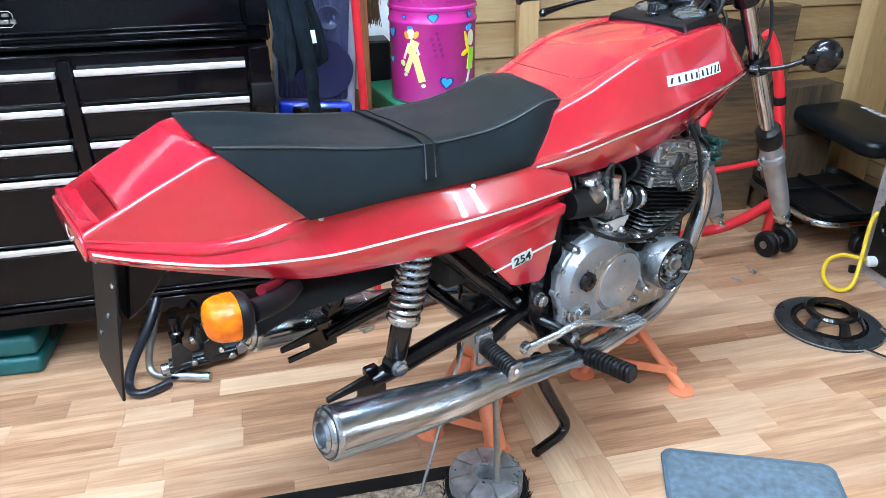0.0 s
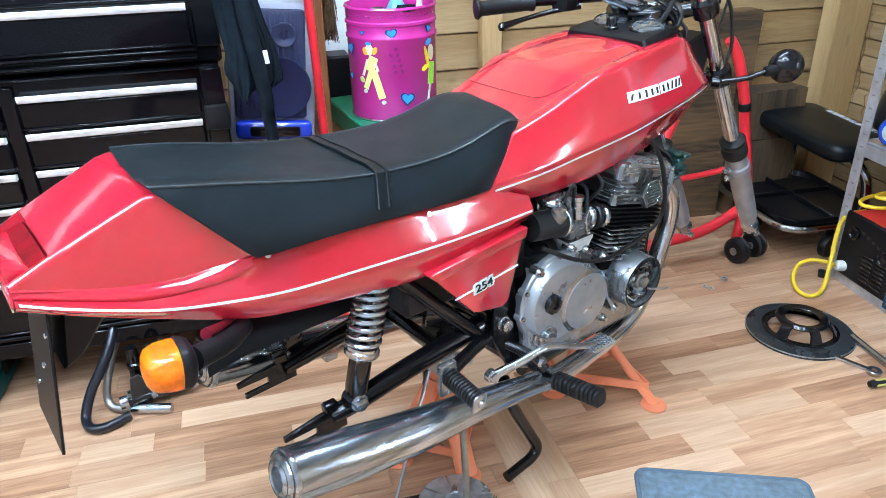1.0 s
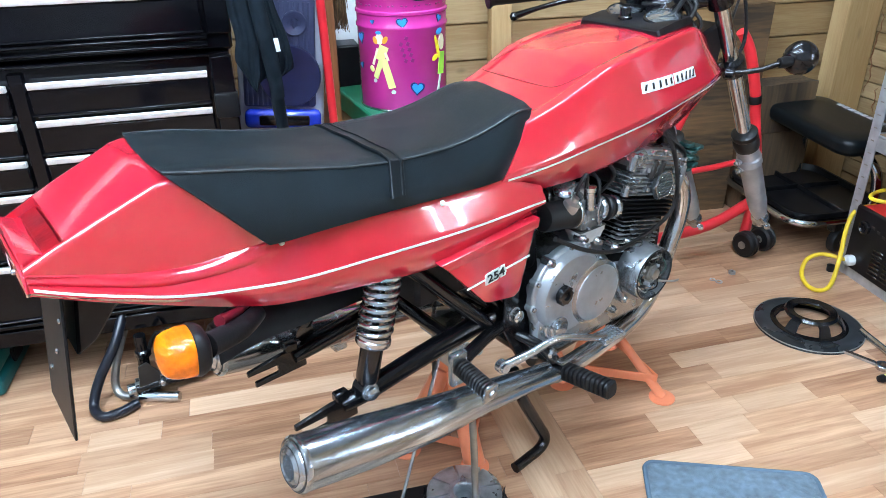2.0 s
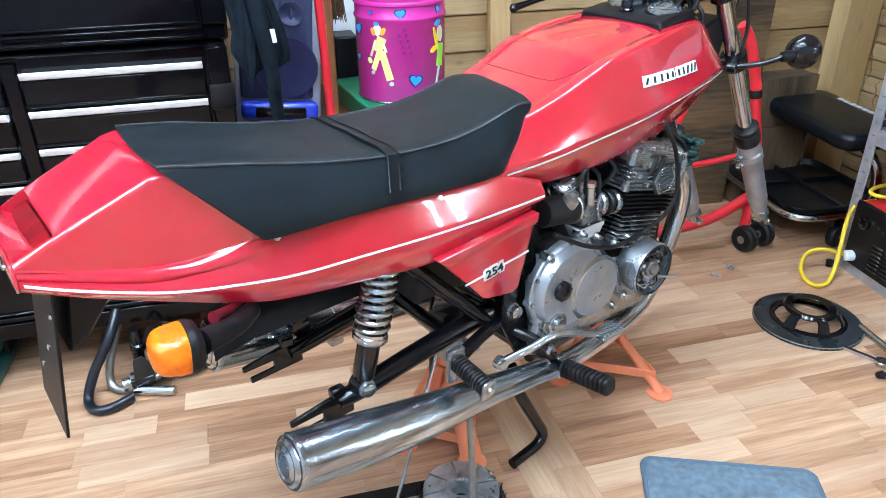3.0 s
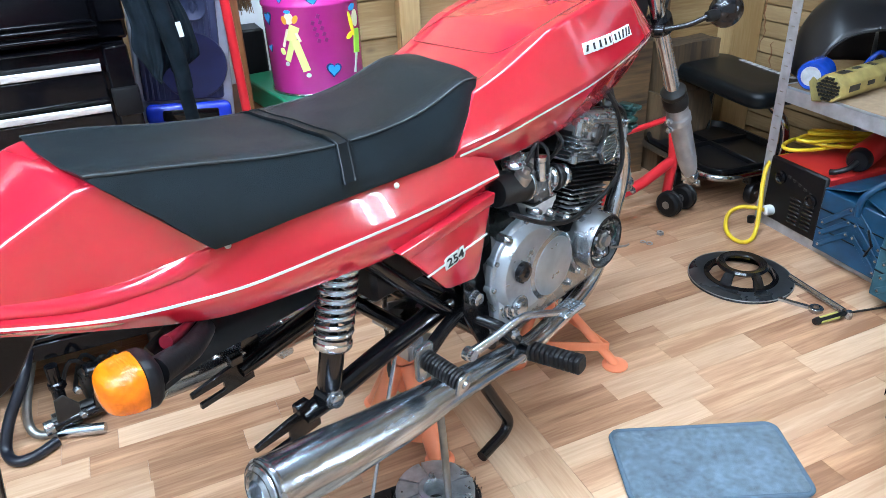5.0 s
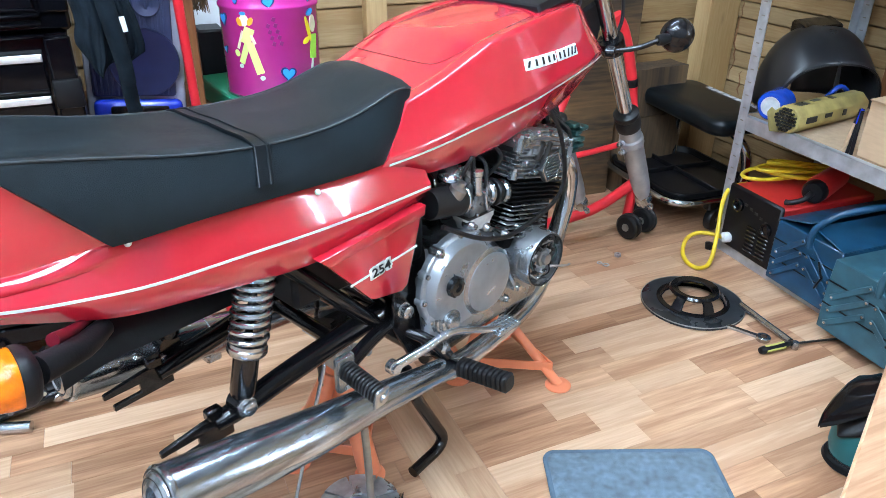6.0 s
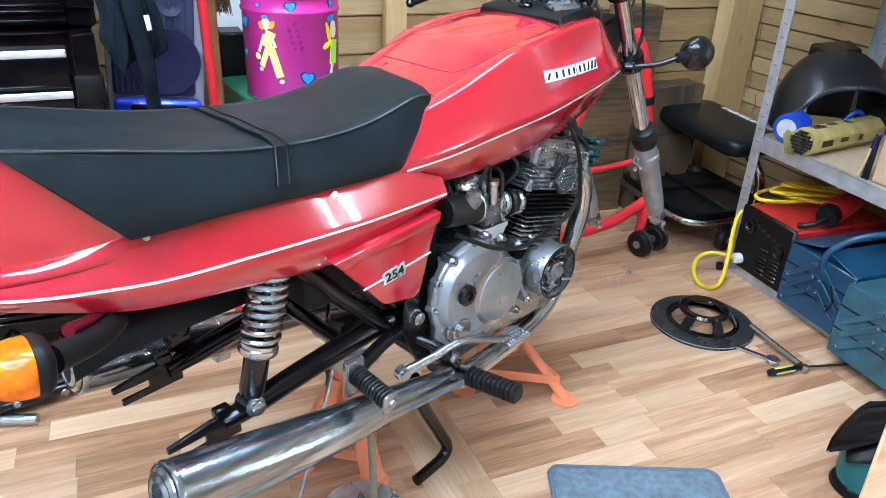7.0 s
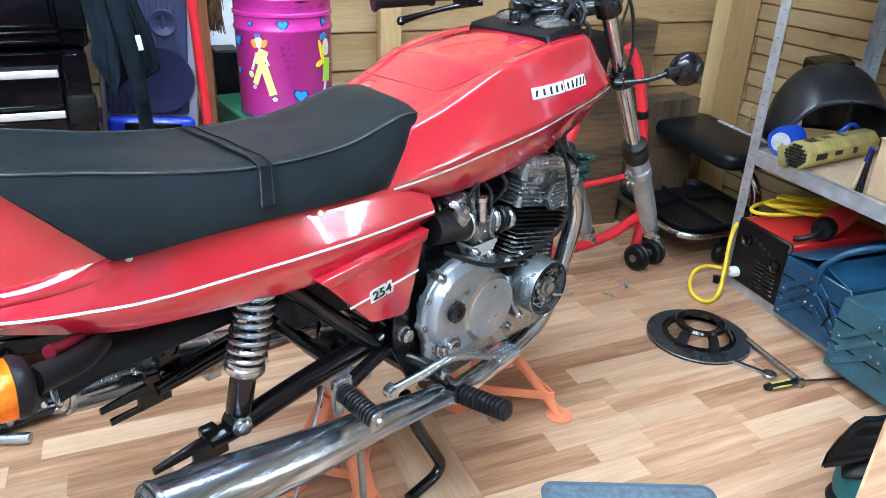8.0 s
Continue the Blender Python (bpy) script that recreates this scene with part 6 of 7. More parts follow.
# parts laid on the floor behind the tail: bent handle bars and a black jack
jack = thing("bike_jack", "black steel bike jack lying on the floor", "jack", pose(-0.03, 2.24, 0, 0, 0, 18))
part("base_tube", Shape().tube([(-0.09, 0.0, 0.03), (0.1, 0.0, 0.03)], 0.019, 14), DIRTY, jack)
part("rear_block", Shape().box((-0.01, 0.0, 0.03), (0.05, 0.05, 0.115), 0.008, None, 2), DIRTY, jack)
part("cylinder", Shape().tube([(-0.06, 0.03, 0.03), (-0.055, 0.03, 0.15)], 0.014, 14).lathe([(0.017, 0.0), (0.019, 0.003), (0.019, 0.016), (0.015, 0.02), (0.0, 0.02)], 16, pose(-0.055, 0.03, 0.09)), BLACKP, jack)
part("arm", Shape().box((-0.03, -0.025, 0.11), (0.1, 0.01, 0.135), 0.006, pose(0, 0, 0, 0, 12, 0)), BLACKP, jack)
part("pivot_plate", Shape().prism([(-0.03, 0.0), (0.02, 0.0), (0.025, 0.05), (0.0, 0.085), (-0.02, 0.08)], 0.006, 0.001, pose(-0.06, -0.025, 0.02, 90, 0, 0)), DIRTY, jack)
for x, y, z, r in ((-0.09, -0.012, 0.03, 0.02), (-0.035, -0.03, 0.042, 0.009), (0.09, -0.012, 0.032, 0.017), (0.035, -0.028, 0.055, 0.008), (-0.03, -0.028, 0.105, 0.009), (0.06, -0.03, 0.03, 0.011)):
    part("pivot_bolt", Shape().lathe([(r, 0.0), (r, 0.01), (r * 0.7, 0.014), (0.0, 0.014)], 14, pose(x, y, z, 90, 0, 0)), ZINC if r < 0.016 else ALLOY, jack)
for k in range(5):
    part("hose", Shape().tube([(-0.05 + 0.03 * k, 0.05, 0.06), (-0.02 + 0.03 * k, 0.0 + 0.02 * (k % 2), 0.16 - 0.01 * k), (0.03 + 0.02 * k, 0.03, 0.09)], 0.005, 6, 5), RUBBER, jack)
part("ram", Shape().tube([(-0.1, -0.02, 0.035), (0.075, -0.03, 0.035)], [0.013, 0.0135], 14), BLACKP, jack, "black hydraulic ram")
part("ram_end", Shape().lathe([(0.0, 0.0), (0.016, 0.0), (0.017, 0.004), (0.017, 0.018), (0.0, 0.02)], 16, along((-0.095, -0.02, 0.035), (-0.12, -0.019, 0.035))), ZINC, jack)
part("side_plate", Shape().prism([(0.0, 0.0), (0.05, 0.0), (0.055, 0.03), (0.03, 0.07), (0.006, 0.06)], 0.006, 0.0015, pose(-0.01, -0.03, 0.03, 90, 0, 0)), BLACKP, jack)
solid("bent_hose_bar", Shape().tube([(-0.1, 2.36, 0.27), (-0.138, 2.248, 0.16), (-0.19, 2.205, 0.075), (-0.21, 2.175, 0.022), (-0.192, 2.138, 0.0135), (-0.155, 2.137, 0.0135), (-0.112, 2.165, 0.0135)], [0.012, 0.012, 0.012, 0.012, 0.0115, 0.0115, 0.012], 12, 6), BLUEJ, "bent blue-black rubber covered bar on the floor", "bar")
chrome_bar = thing("bent_chrome_bar", "bent grey steel bar with a chromed end on the floor", "bar")
part("bent_part", Shape().tube([(-0.13, 2.3, 0.15), (-0.154, 2.241, 0.09), (-0.165, 2.225, 0.035), (-0.15, 2.205, 0.0145), (-0.105, 2.19, 0.0135)], 0.010, 12, 5), STEEL, chrome_bar)
part("chromed_end", Shape().tube([(-0.108, 2.191, 0.0135), (-0.015, 2.163, 0.0135)], 0.0125, 16), CHROME, chrome_bar)

case = thing("tool_case", "teal green plastic tool case on the floor under the chest", "tool case", pose(-0.598, 2.44, 0, 0, 0, -3))
part("lower_shell", Shape().box((-0.17, -0.13, 0.0), (0.17, 0.13, 0.05), 0.014, None, 3), CASEG, case)
part("lid", Shape().box((-0.168, -0.128, 0.053), (0.168, 0.128, 0.112), 0.018, None, 3), CASEG, case)
part("latch", Shape().box((0.165, -0.03, 0.035), (0.176, 0.03, 0.075), 0.003), BLACKM, case)

# ---- black tool chest ----
chest = thing("tool_chest", "black enamelled two-part tool chest with aluminium drawer handles", "tool chest", pose(0, 2.265, 0))
CX0, CX1 = -0.66, 0.215
part("cabinet", Shape().box((CX0, 0.022, 0.155), (CX1, 0.47, 0.808), 0.004), CHESTM, chest)
part("plinth", Shape().box((CX0 + 0.002, 0.005, 0.155), (CX1 - 0.002, 0.03, 0.198), 0.004), CHESTM, chest)
part("plinth_trim", Shape().box((CX0 + 0.002, 0.0, 0.204), (CX1 - 0.002, 0.03, 0.216), 0.003), CHESTM, chest)
part("side_frame", Shape().box((0.172, 0.008, 0.2), (CX1 + 0.003, 0.03, 0.8), 0.004), CHESTM, chest)
part("middle_frame", Shape().box((-0.228, 0.012, 0.2), (-0.198, 0.03, 0.79), 0.003), CHESTM, chest)
part("corner_pad", Shape().box((0.17, 0.0, 0.663), (0.222, 0.035, 0.72), 0.006, None, 2), BLACKM, chest, "black plastic corner pad")
for z in (0.800, 0.822, 0.838):
    part("trim_ridge", Shape().box((CX0, 0.002 - 0.006 * (z > 0.81), z), (0.175, 0.03, z + 0.007), 0.003), CHESTM, chest)
part("top_box", Shape().box((CX0, 0.016, 0.81), (CX1 + 0.01, 0.44, 1.25), 0.006), CHESTM, chest)
part("top_side_frame", Shape().box((0.176, 0.004, 0.845), (CX1 + 0.012, 0.03, 1.25), 0.004), CHESTM, chest)


def drawer(x0, x1, z0, z1):
    d = part("drawer", Shape().box((x0, 0.006, z0), (x1, 0.03, z1 - 0.016), 0.004).box((x0, 0.0, z0 - 0.001), (x1, 0.012, z0 + 0.005), 0.002), CHESTM, chest)
    part("handle", Shape().loft([[(x, y, z1 + z) for y, z in ((0.018, -0.016), (0.004, -0.0155), (0.0, -0.012), (-0.003, -0.002), (-0.001, 0.0), (0.006, -0.001), (0.018, -0.004))] for x in (x0 + 0.003, x1 - 0.003)]), HANDLE, d, "brushed aluminium handle strip")


rows = [(0.772, 0.700), (0.692, 0.616), (0.610, 0.540), (0.534, 0.376), (0.368, 0.222)]
for zt, zb in rows:
    drawer(-0.195, 0.166, zb, zt)
    drawer(-0.645, -0.231, zb, zt - 0.002)
drawer(-0.645, 0.17, 0.85, 0.937)
drawer(-0.645, 0.17, 0.945, 1.03)
drawer(-0.645, 0.17, 1.04, 1.13)
for x in (-0.58, 0.14):
    for y in (0.07, 0.4):
        w = part("castor", Shape().box((x - 0.03, y - 0.03, 0.105), (x + 0.03, y + 0.03, 0.155), 0.006), DIRTY, chest)
        part("wheel", Shape().lathe([(0.0, -0.016), (0.05, -0.016), (0.055, -0.01), (0.055, 0.01), (0.05, 0.016), (0.0, 0.016)], 22, pose(x, y, 0.055, 0, 90, 0)), RUBBER, w)
bars = Shape()
bx = -0.33
for k, wd in enumerate((0.012, 0.008, 0.012)):
    bars.box((bx, -0.0005, 0.886), (bx + wd, 0.008, 0.892), 0.0006)
    bx += wd + 0.004
bx = -0.35
for k, wd in enumerate((0.01, 0.014, 0.009, 0.016, 0.01)):
    bars.box((bx, -0.0005, 0.872), (bx + wd, 0.008, 0.880), 0.0006)
    bx += wd + 0.003
frame_pts = [(-0.365, 0.8655), (-0.288, 0.8655), (-0.282, 0.871), (-0.282, 0.891), (-0.288, 0.897), (-0.365, 0.897)]
bars.tube([(x, 0.001, z) for x, z in frame_pts], 0.0009, 6)
part("maker_plate", bars, STEEL, chest, "small framed maker's mark")

# ---- behind the seat: low table, speaker, broom, tins ----
table = thing("low_table", "low brown wooden table against the back wall", "table", pose(0.53, 2.66, 0))
part("tabletop", Shape().box((-0.31, -0.21, 0.515), (0.30, 0.24, 0.54), 0.004), BROWNB, table)
for x in (-0.28, 0.27):
    for y in (0.0, 0.21):
        part("leg", Shape().box((x - 0.018, y - 0.018, 0.0), (x + 0.018, y + 0.018, 0.516), 0.003), BROWNB, table)

spk = thing("loudspeaker", "navy blue loudspeaker with grey sides standing on the table", "loudspeaker", pose(0.322, 2.56, 0.54, 0, 4.5, -4))
part("cabinet", Shape().box((-0.107, -0.055, 0.0), (0.107, 0.1, 0.36), 0.008, None, 2), SPKG, spk, "pale grey cabinet shell")
grille = part("grille", Shape().box((-0.094, -0.066, 0.074), (0.086, -0.05, 0.345), 0.008, None, 2), SPK, spk, "navy ribbed grille")
for k in range(14):
    part("rib", Shape().box((-0.088 + k * 0.012, -0.0695, 0.08), (-0.0825 + k * 0.012, -0.064, 0.335), 0.001), SPK, grille)
part("tweeter", Shape().lathe([(0.0, 0.0), (0.010, 0.0), (0.016, 0.005), (0.028, 0.008), (0.03, 0.006), (0.03, 0.0)], 28, pose(0.035, -0.066, 0.285, 90, 0, 0)), SPK, spk)
part("woofer", Shape().lathe([(0.0, 0.001), (0.055, 0.001), (0.07, 0.006), (0.075, 0.006), (0.077, 0.0)], 36, pose(0.022, -0.0695, 0.155, 90, 0, 0)), SPKW, spk)
part("carry_bar", Shape().box((-0.094, -0.085, 0.022), (0.098, -0.05, 0.07), 0.014, None, 3), SPKB, spk, "glossy bright blue lower bar")
part("handle_slot", Shape().box((-0.06, -0.088, 0.030), (0.07, -0.06, 0.060), 0.008, None, 2), BLACKP, spk)

def lobe(xl, xr, hem, y0, amp, seed):
    """One hanging fold of cloth: edge curves over height, a slanting hem, and soft vertical folds."""
    rings = []
    for k in range(37):
        t = k / 36
        ring = []
        for j in range(40):
            u = j / 39
            h = ip(u, hem)
            z = 1.13 + (h - 1.13) * t
            x0, x1 = ip(z, xl), ip(z, xr)
            fold = amp * (math.sin(9 * u + 3 * t + seed) + 0.6 * math.sin(19 * u - 5 * t + 2 * seed) + 0.35 * math.sin(37 * u + 11 * t + seed))
            ring.append((x0 + (x1 - x0) * u + 0.003 * math.sin(9 * t + seed), y0 - fold * (0.35 + 0.65 * t) + 0.02 * abs(2 * u - 1) ** 3, z))
        rings.append(ring + [(x, y + 0.012, z) for x, y, z in reversed(ring[::5])])
    return Shape().loft(rings)


coat = thing("jacket", "dark navy cloth jacket hanging at the corner of the chest", "jacket")
part("body", lobe([(0.72, 0.262), (0.75, 0.238), (0.80, 0.2265), (0.83, 0.2305), (0.90, 0.2235), (1.13, 0.236)], [(0.72, 0.27), (0.745, 0.286), (0.76, 0.298), (0.83, 0.304), (0.90, 0.3), (1.13, 0.27)], [(0.0, 0.79), (0.35, 0.728), (0.7, 0.742), (1.0, 0.76)], 2.222, 0.006, 0.7), CLOTH, coat, "", 70)
part("front_flap", lobe([(0.73, 0.29), (0.80, 0.296), (0.90, 0.285), (1.13, 0.262)], [(0.73, 0.33), (0.752, 0.33), (0.766, 0.35), (0.807, 0.347), (0.84, 0.339), (0.90, 0.319), (1.13, 0.285)], [(0.0, 0.742), (0.3, 0.732), (0.55, 0.742), (0.8, 0.752), (1.0, 0.766)], 2.234, 0.004, 2.1), CLOTH, coat, "", 70)
part("sleeve", Shape().tube([(0.275, 2.215, 0.98), (0.285, 2.206, 0.9), (0.296, 2.206, 0.82), (0.303, 2.208, 0.76), (0.306, 2.212, 0.715)], [0.013, 0.0165, 0.0175, 0.0155, 0.0135], 14, 5), CLOTH, coat, "", 70)
part("lining", Shape().tube([(0.303, 2.25, 0.76), (0.305, 2.244, 0.70), (0.309, 2.25, 0.64), (0.31, 2.254, 0.58)], [0.012, 0.0145, 0.0135, 0.0125], 12, 4), CLOTH, coat, "", 70)
part("cloth_tag", Shape().box((-0.006, -0.001, -0.014), (0.006, 0.001, 0.014), 0.0005, pose(0.314, 2.2, 0.828, 0, -6, 0)), WHITEPL, coat, "small white sewn tag")

broom = thing("broom", "red-handled broom with brown bristles leaning upside down", "broom")
part("handle", Shape().tube([(0.452, 2.4, 0.0), (0.442, 2.405, 0.58), (0.433, 2.41, 0.92), (0.425, 2.41, 1.3)], 0.0105, 12, 2), REDST, broom, "red painted handle")
br = Shape()
for k in range(620):
    x, y = 0.485 + rng.uniform(-0.02, 0.02), 2.56 + rng.uniform(-0.05, 0.05)
    z = rng.uniform(0.84, 0.95)
    br.tube([(x, y, z + 0.03), (x + rng.uniform(-0.012, 0.012), y + rng.uniform(-0.01, 0.01), z - 0.055)], [0.0017, 0.0008], 3)
ob = part("bristles", br, BROOM, broom, "brown coarse bristles")
ob["kind"] = "stuff"
part("head", Shape().box((0.462, 2.5, 0.955), (0.51, 2.62, 0.99), 0.006).box((0.43, 2.40, 0.965), (0.49, 2.52, 0.985), 0.006), BROWNB, broom)
solid("narrow_board", Shape().box((0.448, 2.47, 0.54), (0.472, 2.5, 1.15), 0.003), BROWNB, "narrow brown board standing on the table", "board")
solid("white_sheet", Shape().box((0.475, 2.86, 0.54), (0.60, 2.875, 1.3), 0.003), WHITEPL, "white panel leaning on the back wall", "panel")
solid("black_box", Shape().box((0.505, 2.76, 0.54), (0.575, 2.855, 0.705), 0.006), BLACKM, "black box standing on the table", "box")

gm2 = Matrix.Translation((0.665, 2.53, 0.54)) @ pose(0, 0, 0, 0, 0, 9)
gbox = thing("green_tin_box", "green painted metal box under the pink bin", "metal box", gm2)
part("box_body", Shape().box((-0.145, -0.195, 0.0), (0.145, 0.2, 0.05), 0.005), GREENM, gbox)
part("box_lid", Shape().box((-0.148, -0.198, 0.044), (0.148, 0.203, 0.060), 0.004), GREENM, gbox)
part("corner_strip", Shape().box((-0.151, -0.15, 0.004), (-0.144, -0.142, 0.056), 0.001), ZINC, gbox)

# pink tin bin with printed hearts and plain figures
BINC, BINR = Vector((0.648, 2.512, 0.6)), 0.1135
bin_t = thing("pink_bin", "bright pink metal bin with printed blue hearts", "bin", Matrix.Translation(BINC))
R = BINR
part("bin_wall", Shape().lathe([(0.0, 0.002), (R - 0.006, 0.002), (R - 0.006, 0.0), (R - 0.002, 0.0), (R, 0.005), (R + 0.001, 0.20), (R + 0.004, 0.204), (R + 0.004, 0.21), (R + 0.001, 0.214), (R + 0.001, 0.235), (R + 0.004, 0.238), (R + 0.004, 0.244), (R + 0.001, 0.247), (R + 0.002, 0.272), (R + 0.005, 0.276), (R + 0.003, 0.281), (R - 0.003, 0.28), (R - 0.004, 0.05), (0.0, 0.05)], 56, None, False), PINK, bin_t, "", 40)
part("bin_foot_ring", Shape().lathe([(R - 0.008, 0.0), (R + 0.002, 0.0), (R + 0.003, 0.003), (R + 0.001, 0.006)], 48, None, False), ZINC, bin_t)


def on_bin(poly, lift, thick=0.0008):
    """A flat print wrapped round the bin: poly gives arc metres and height; 0 faces the camera's side."""
    s = Shape()
    n = len(poly)
    base = -math.pi / 2 - 0.236
    v = []
    for r in (R - 0.001, R + 0.0027 + lift):
        for u, z in poly:
            a = base + u / R
            v.append((r * math.cos(a), r * math.sin(a), z))
    f = [tuple(range(n, 2 * n))] + [(i, (i + 1) % n, n + (i + 1) % n, n + i) for i in range(n)]
    return s.add(v, f)


def heart(cx, cz, w, turn=0.0):
    pts = []
    for k in range(20):
        t = 2 * math.pi * k / 20
        x, z = 16 * math.sin(t) ** 3 / 17, (13 * math.cos(t) - 5 * math.cos(2 * t) - 2 * math.cos(3 * t) - math.cos(4 * t)) / 17
        pts.append((cx + w * (x * math.cos(turn) - z * math.sin(turn)), cz + w * (x * math.sin(turn) + z * math.cos(turn))))
    return pts


for cx, cz, w, turn in ((0.037, 0.06, 0.0165, -0.15), (0.004, 0.222, 0.0125, 0.1), (-0.073, 0.222, 0.0055, 0.1), (-0.122, 0.18, 0.014, 0.2), (0.108, 0.225, 0.009, -0.4), (-0.126, 0.11, 0.008, 0.3)):
    part("heart_outline", on_bin(heart(cx, cz, w * 1.25, turn), 0.0), HEARTD, bin_t)
    part("heart", on_bin(heart(cx, cz, w * 0.95, turn), 0.0006), HEARTB, bin_t, "blue printed heart")


def oval(cx, cz, w, h, turn=0.0, n=14):
    return [(cx + w * math.cos(t) * math.cos(turn) - h * math.sin(t) * math.sin(turn), cz + w * math.cos(t) * math.sin(turn) + h * math.sin(t) * math.cos(turn)) for t in [2 * math.pi * k / n for k in range(n)]]


def bar_poly(x0, z0, x1, z1, w):
    d = math.hypot(x1 - x0, z1 - z0)
    nx, nz = -(z1 - z0) / d * w, (x1 - x0) / d * w
    return [(x0 + nx, z0 + nz), (x1 + nx, z1 + nz), (x1 - nx, z1 - nz), (x0 - nx, z0 - nz)]


for poly, material, lift in ((bar_poly(-0.036, 0.13, -0.022, 0.165, 0.012), LIME, 0.0), (bar_poly(-0.03, 0.132, -0.05, 0.085, 0.007), LIME, 0.0), (bar_poly(-0.025, 0.132, -0.005, 0.062, 0.009), LIME, 0.0002),
                             (oval(-0.034, 0.182, 0.011, 0.013), SKIN, 0.0), (oval(-0.046, 0.178, 0.006, 0.010, 0.4), HAIRO, 0.0002), (oval(-0.019, 0.18, 0.006, 0.01, -0.5), HAIRO, 0.0002), (oval(-0.036, 0.197, 0.008, 0.004), HEARTB, 0.0002),
                             (bar_poly(-0.04, 0.158, -0.056, 0.118, 0.003), SKIN, 0.0), (bar_poly(-0.02, 0.15, -0.012, 0.13, 0.003), SKIN, 0.0), (oval(-0.06, 0.107, 0.006, 0.008, 0.5), LIME, 0.0002), (oval(-0.002, 0.052, 0.006, 0.005), WHITE, 0.0), (oval(-0.052, 0.078, 0.005, 0.005), WHITE, 0.0),
                             (oval(0.118, 0.165, 0.012, 0.02), SKIN, 0.0), (oval(0.1, 0.155, 0.005, 0.03, 0.25), HAIRY, 0.0003), (oval(0.092, 0.13, 0.012, 0.006, 0.5), HAIRY, 0.0003), (bar_poly(0.122, 0.14, 0.114, 0.085, 0.012), LIME2, 0.0), (bar_poly(0.113, 0.085, 0.1, 0.04, 0.003), WHITE, 0.0), (oval(0.108, 0.192, 0.012, 0.007, 0.4), HEARTB, 0.0004)):
    part("printed_shape", on_bin([(u - (0.021 if u < 0.05 else 0.0), z) for u, z in poly], lift), material, bin_t)
for k, (u, z, l) in enumerate(((-0.004, 0.172, 0.05), (0.009, 0.186, 0.055))):
    for j in range(4 + k):
        part("print_bar", on_bin(bar_poly(u + 0.0035 * j, z - 0.0135 * j, u + 0.0035 * j + 0.007, z - 0.0135 * j - 0.003, 0.0044), 0.0), PINKD, bin_t)
for k in range(26):
    a = 0.0105 * k - 0.135
    if k % 3:
        part("rim_print", on_bin(bar_poly(a, 0.259 + 0.002 * (k % 2), a + 0.006, 0.2595, 0.0018), 0.0), PINKD, bin_t)
solid("spray_can", Shape().lathe([(0.0, 0.0), (0.031, 0.0), (0.031, 0.19), (0.022, 0.205), (0.016, 0.208), (0.016, 0.22), (0.0, 0.22)], 20, pose(0.61, 2.49, 0.652)), BLACKM, "black spray can standing in the pink bin", "can")
solid("blue_bottle", Shape().lathe([(0.0, 0.0), (0.032, 0.0), (0.032, 0.2), (0.016, 0.23), (0.0, 0.235)], 20, pose(0.668, 2.53, 0.652)), mat("pale_blue_plastic", (0.1, 0.33, 0.42), 0.4, var=0.1), "pale blue bottle standing in the pink bin", "bottle")
solid("white_tube", Shape().tube([(0.70, 2.5, 0.655), (0.725, 2.49, 0.93)], 0.008, 12), WHITEPL, "white plastic tube standing in the pink bin", "tube")
solid("bin_rag", Shape().loft([[(0.665 + 0.02 * math.cos(a) * (1 + 0.3 * math.sin(3 * a + k)), 2.415 + 0.012 * math.sin(a) - 0.004 * k, 0.885 - 0.014 * abs(k - 1)) for a in [2 * math.pi * j / 16 for j in range(16)]] for k in range(3)]), CLOTH, "black rag over the rim of the pink bin", "rag")

# ---- far corner: timber, paddock stand, stool ----
for name, lo, hi, turn, material, label in (
        ("timber_slab", (1.66, 2.80, 0.0), (1.93, 2.87, 0.52), -4, SLEEPER, "wide dark weathered timber slab leaning at the wall"),
        ("timber_post", (1.86, 2.84, 0.0), (2.03, 2.92, 0.735), 0, SLEEPER, "tall grey weathered timber standing at the wall"),
        ("timber_block", (1.96, 2.74, 0.30), (2.19, 2.84, 0.475), 0, SLEEPERX, "short dark sawn timber block with pale cut top"),
        ("timber_block", (1.95, 2.74, 0.0), (2.2, 2.85, 0.298), 2, SLEEPERX, "dark sawn timber block on the floor at the wall")):
    cx, cy = (lo[0] + hi[0]) / 2, (lo[1] + hi[1]) / 2
    nx, nz = 8, 10
    bm = bmesh.new()
    bmesh.ops.create_cube(bm, size=1)
    bmesh.ops.subdivide_edges(bm, edges=bm.edges[:], cuts=5, use_grid_fill=True)
    for v in bm.verts:
        p = Vector((v.co.x * (hi[0] - lo[0]), v.co.y * (hi[1] - lo[1]), lo[2] + (v.co.z + 0.5) * (hi[2] - lo[2])))
        n = noise.noise(p * 9 + Vector((cx * 3, 0, 0)))
        v.co = p + Vector((n * 0.008, n * 0.006, 0 if abs(v.co.z) > 0.49 and v.co.z < 0 else noise.noise(p * 14) * 0.006))
    solid(name, Shape().take(bm), material, label, "timber", pose(cx, cy, 0, 0, 0, turn), "", "", 30)

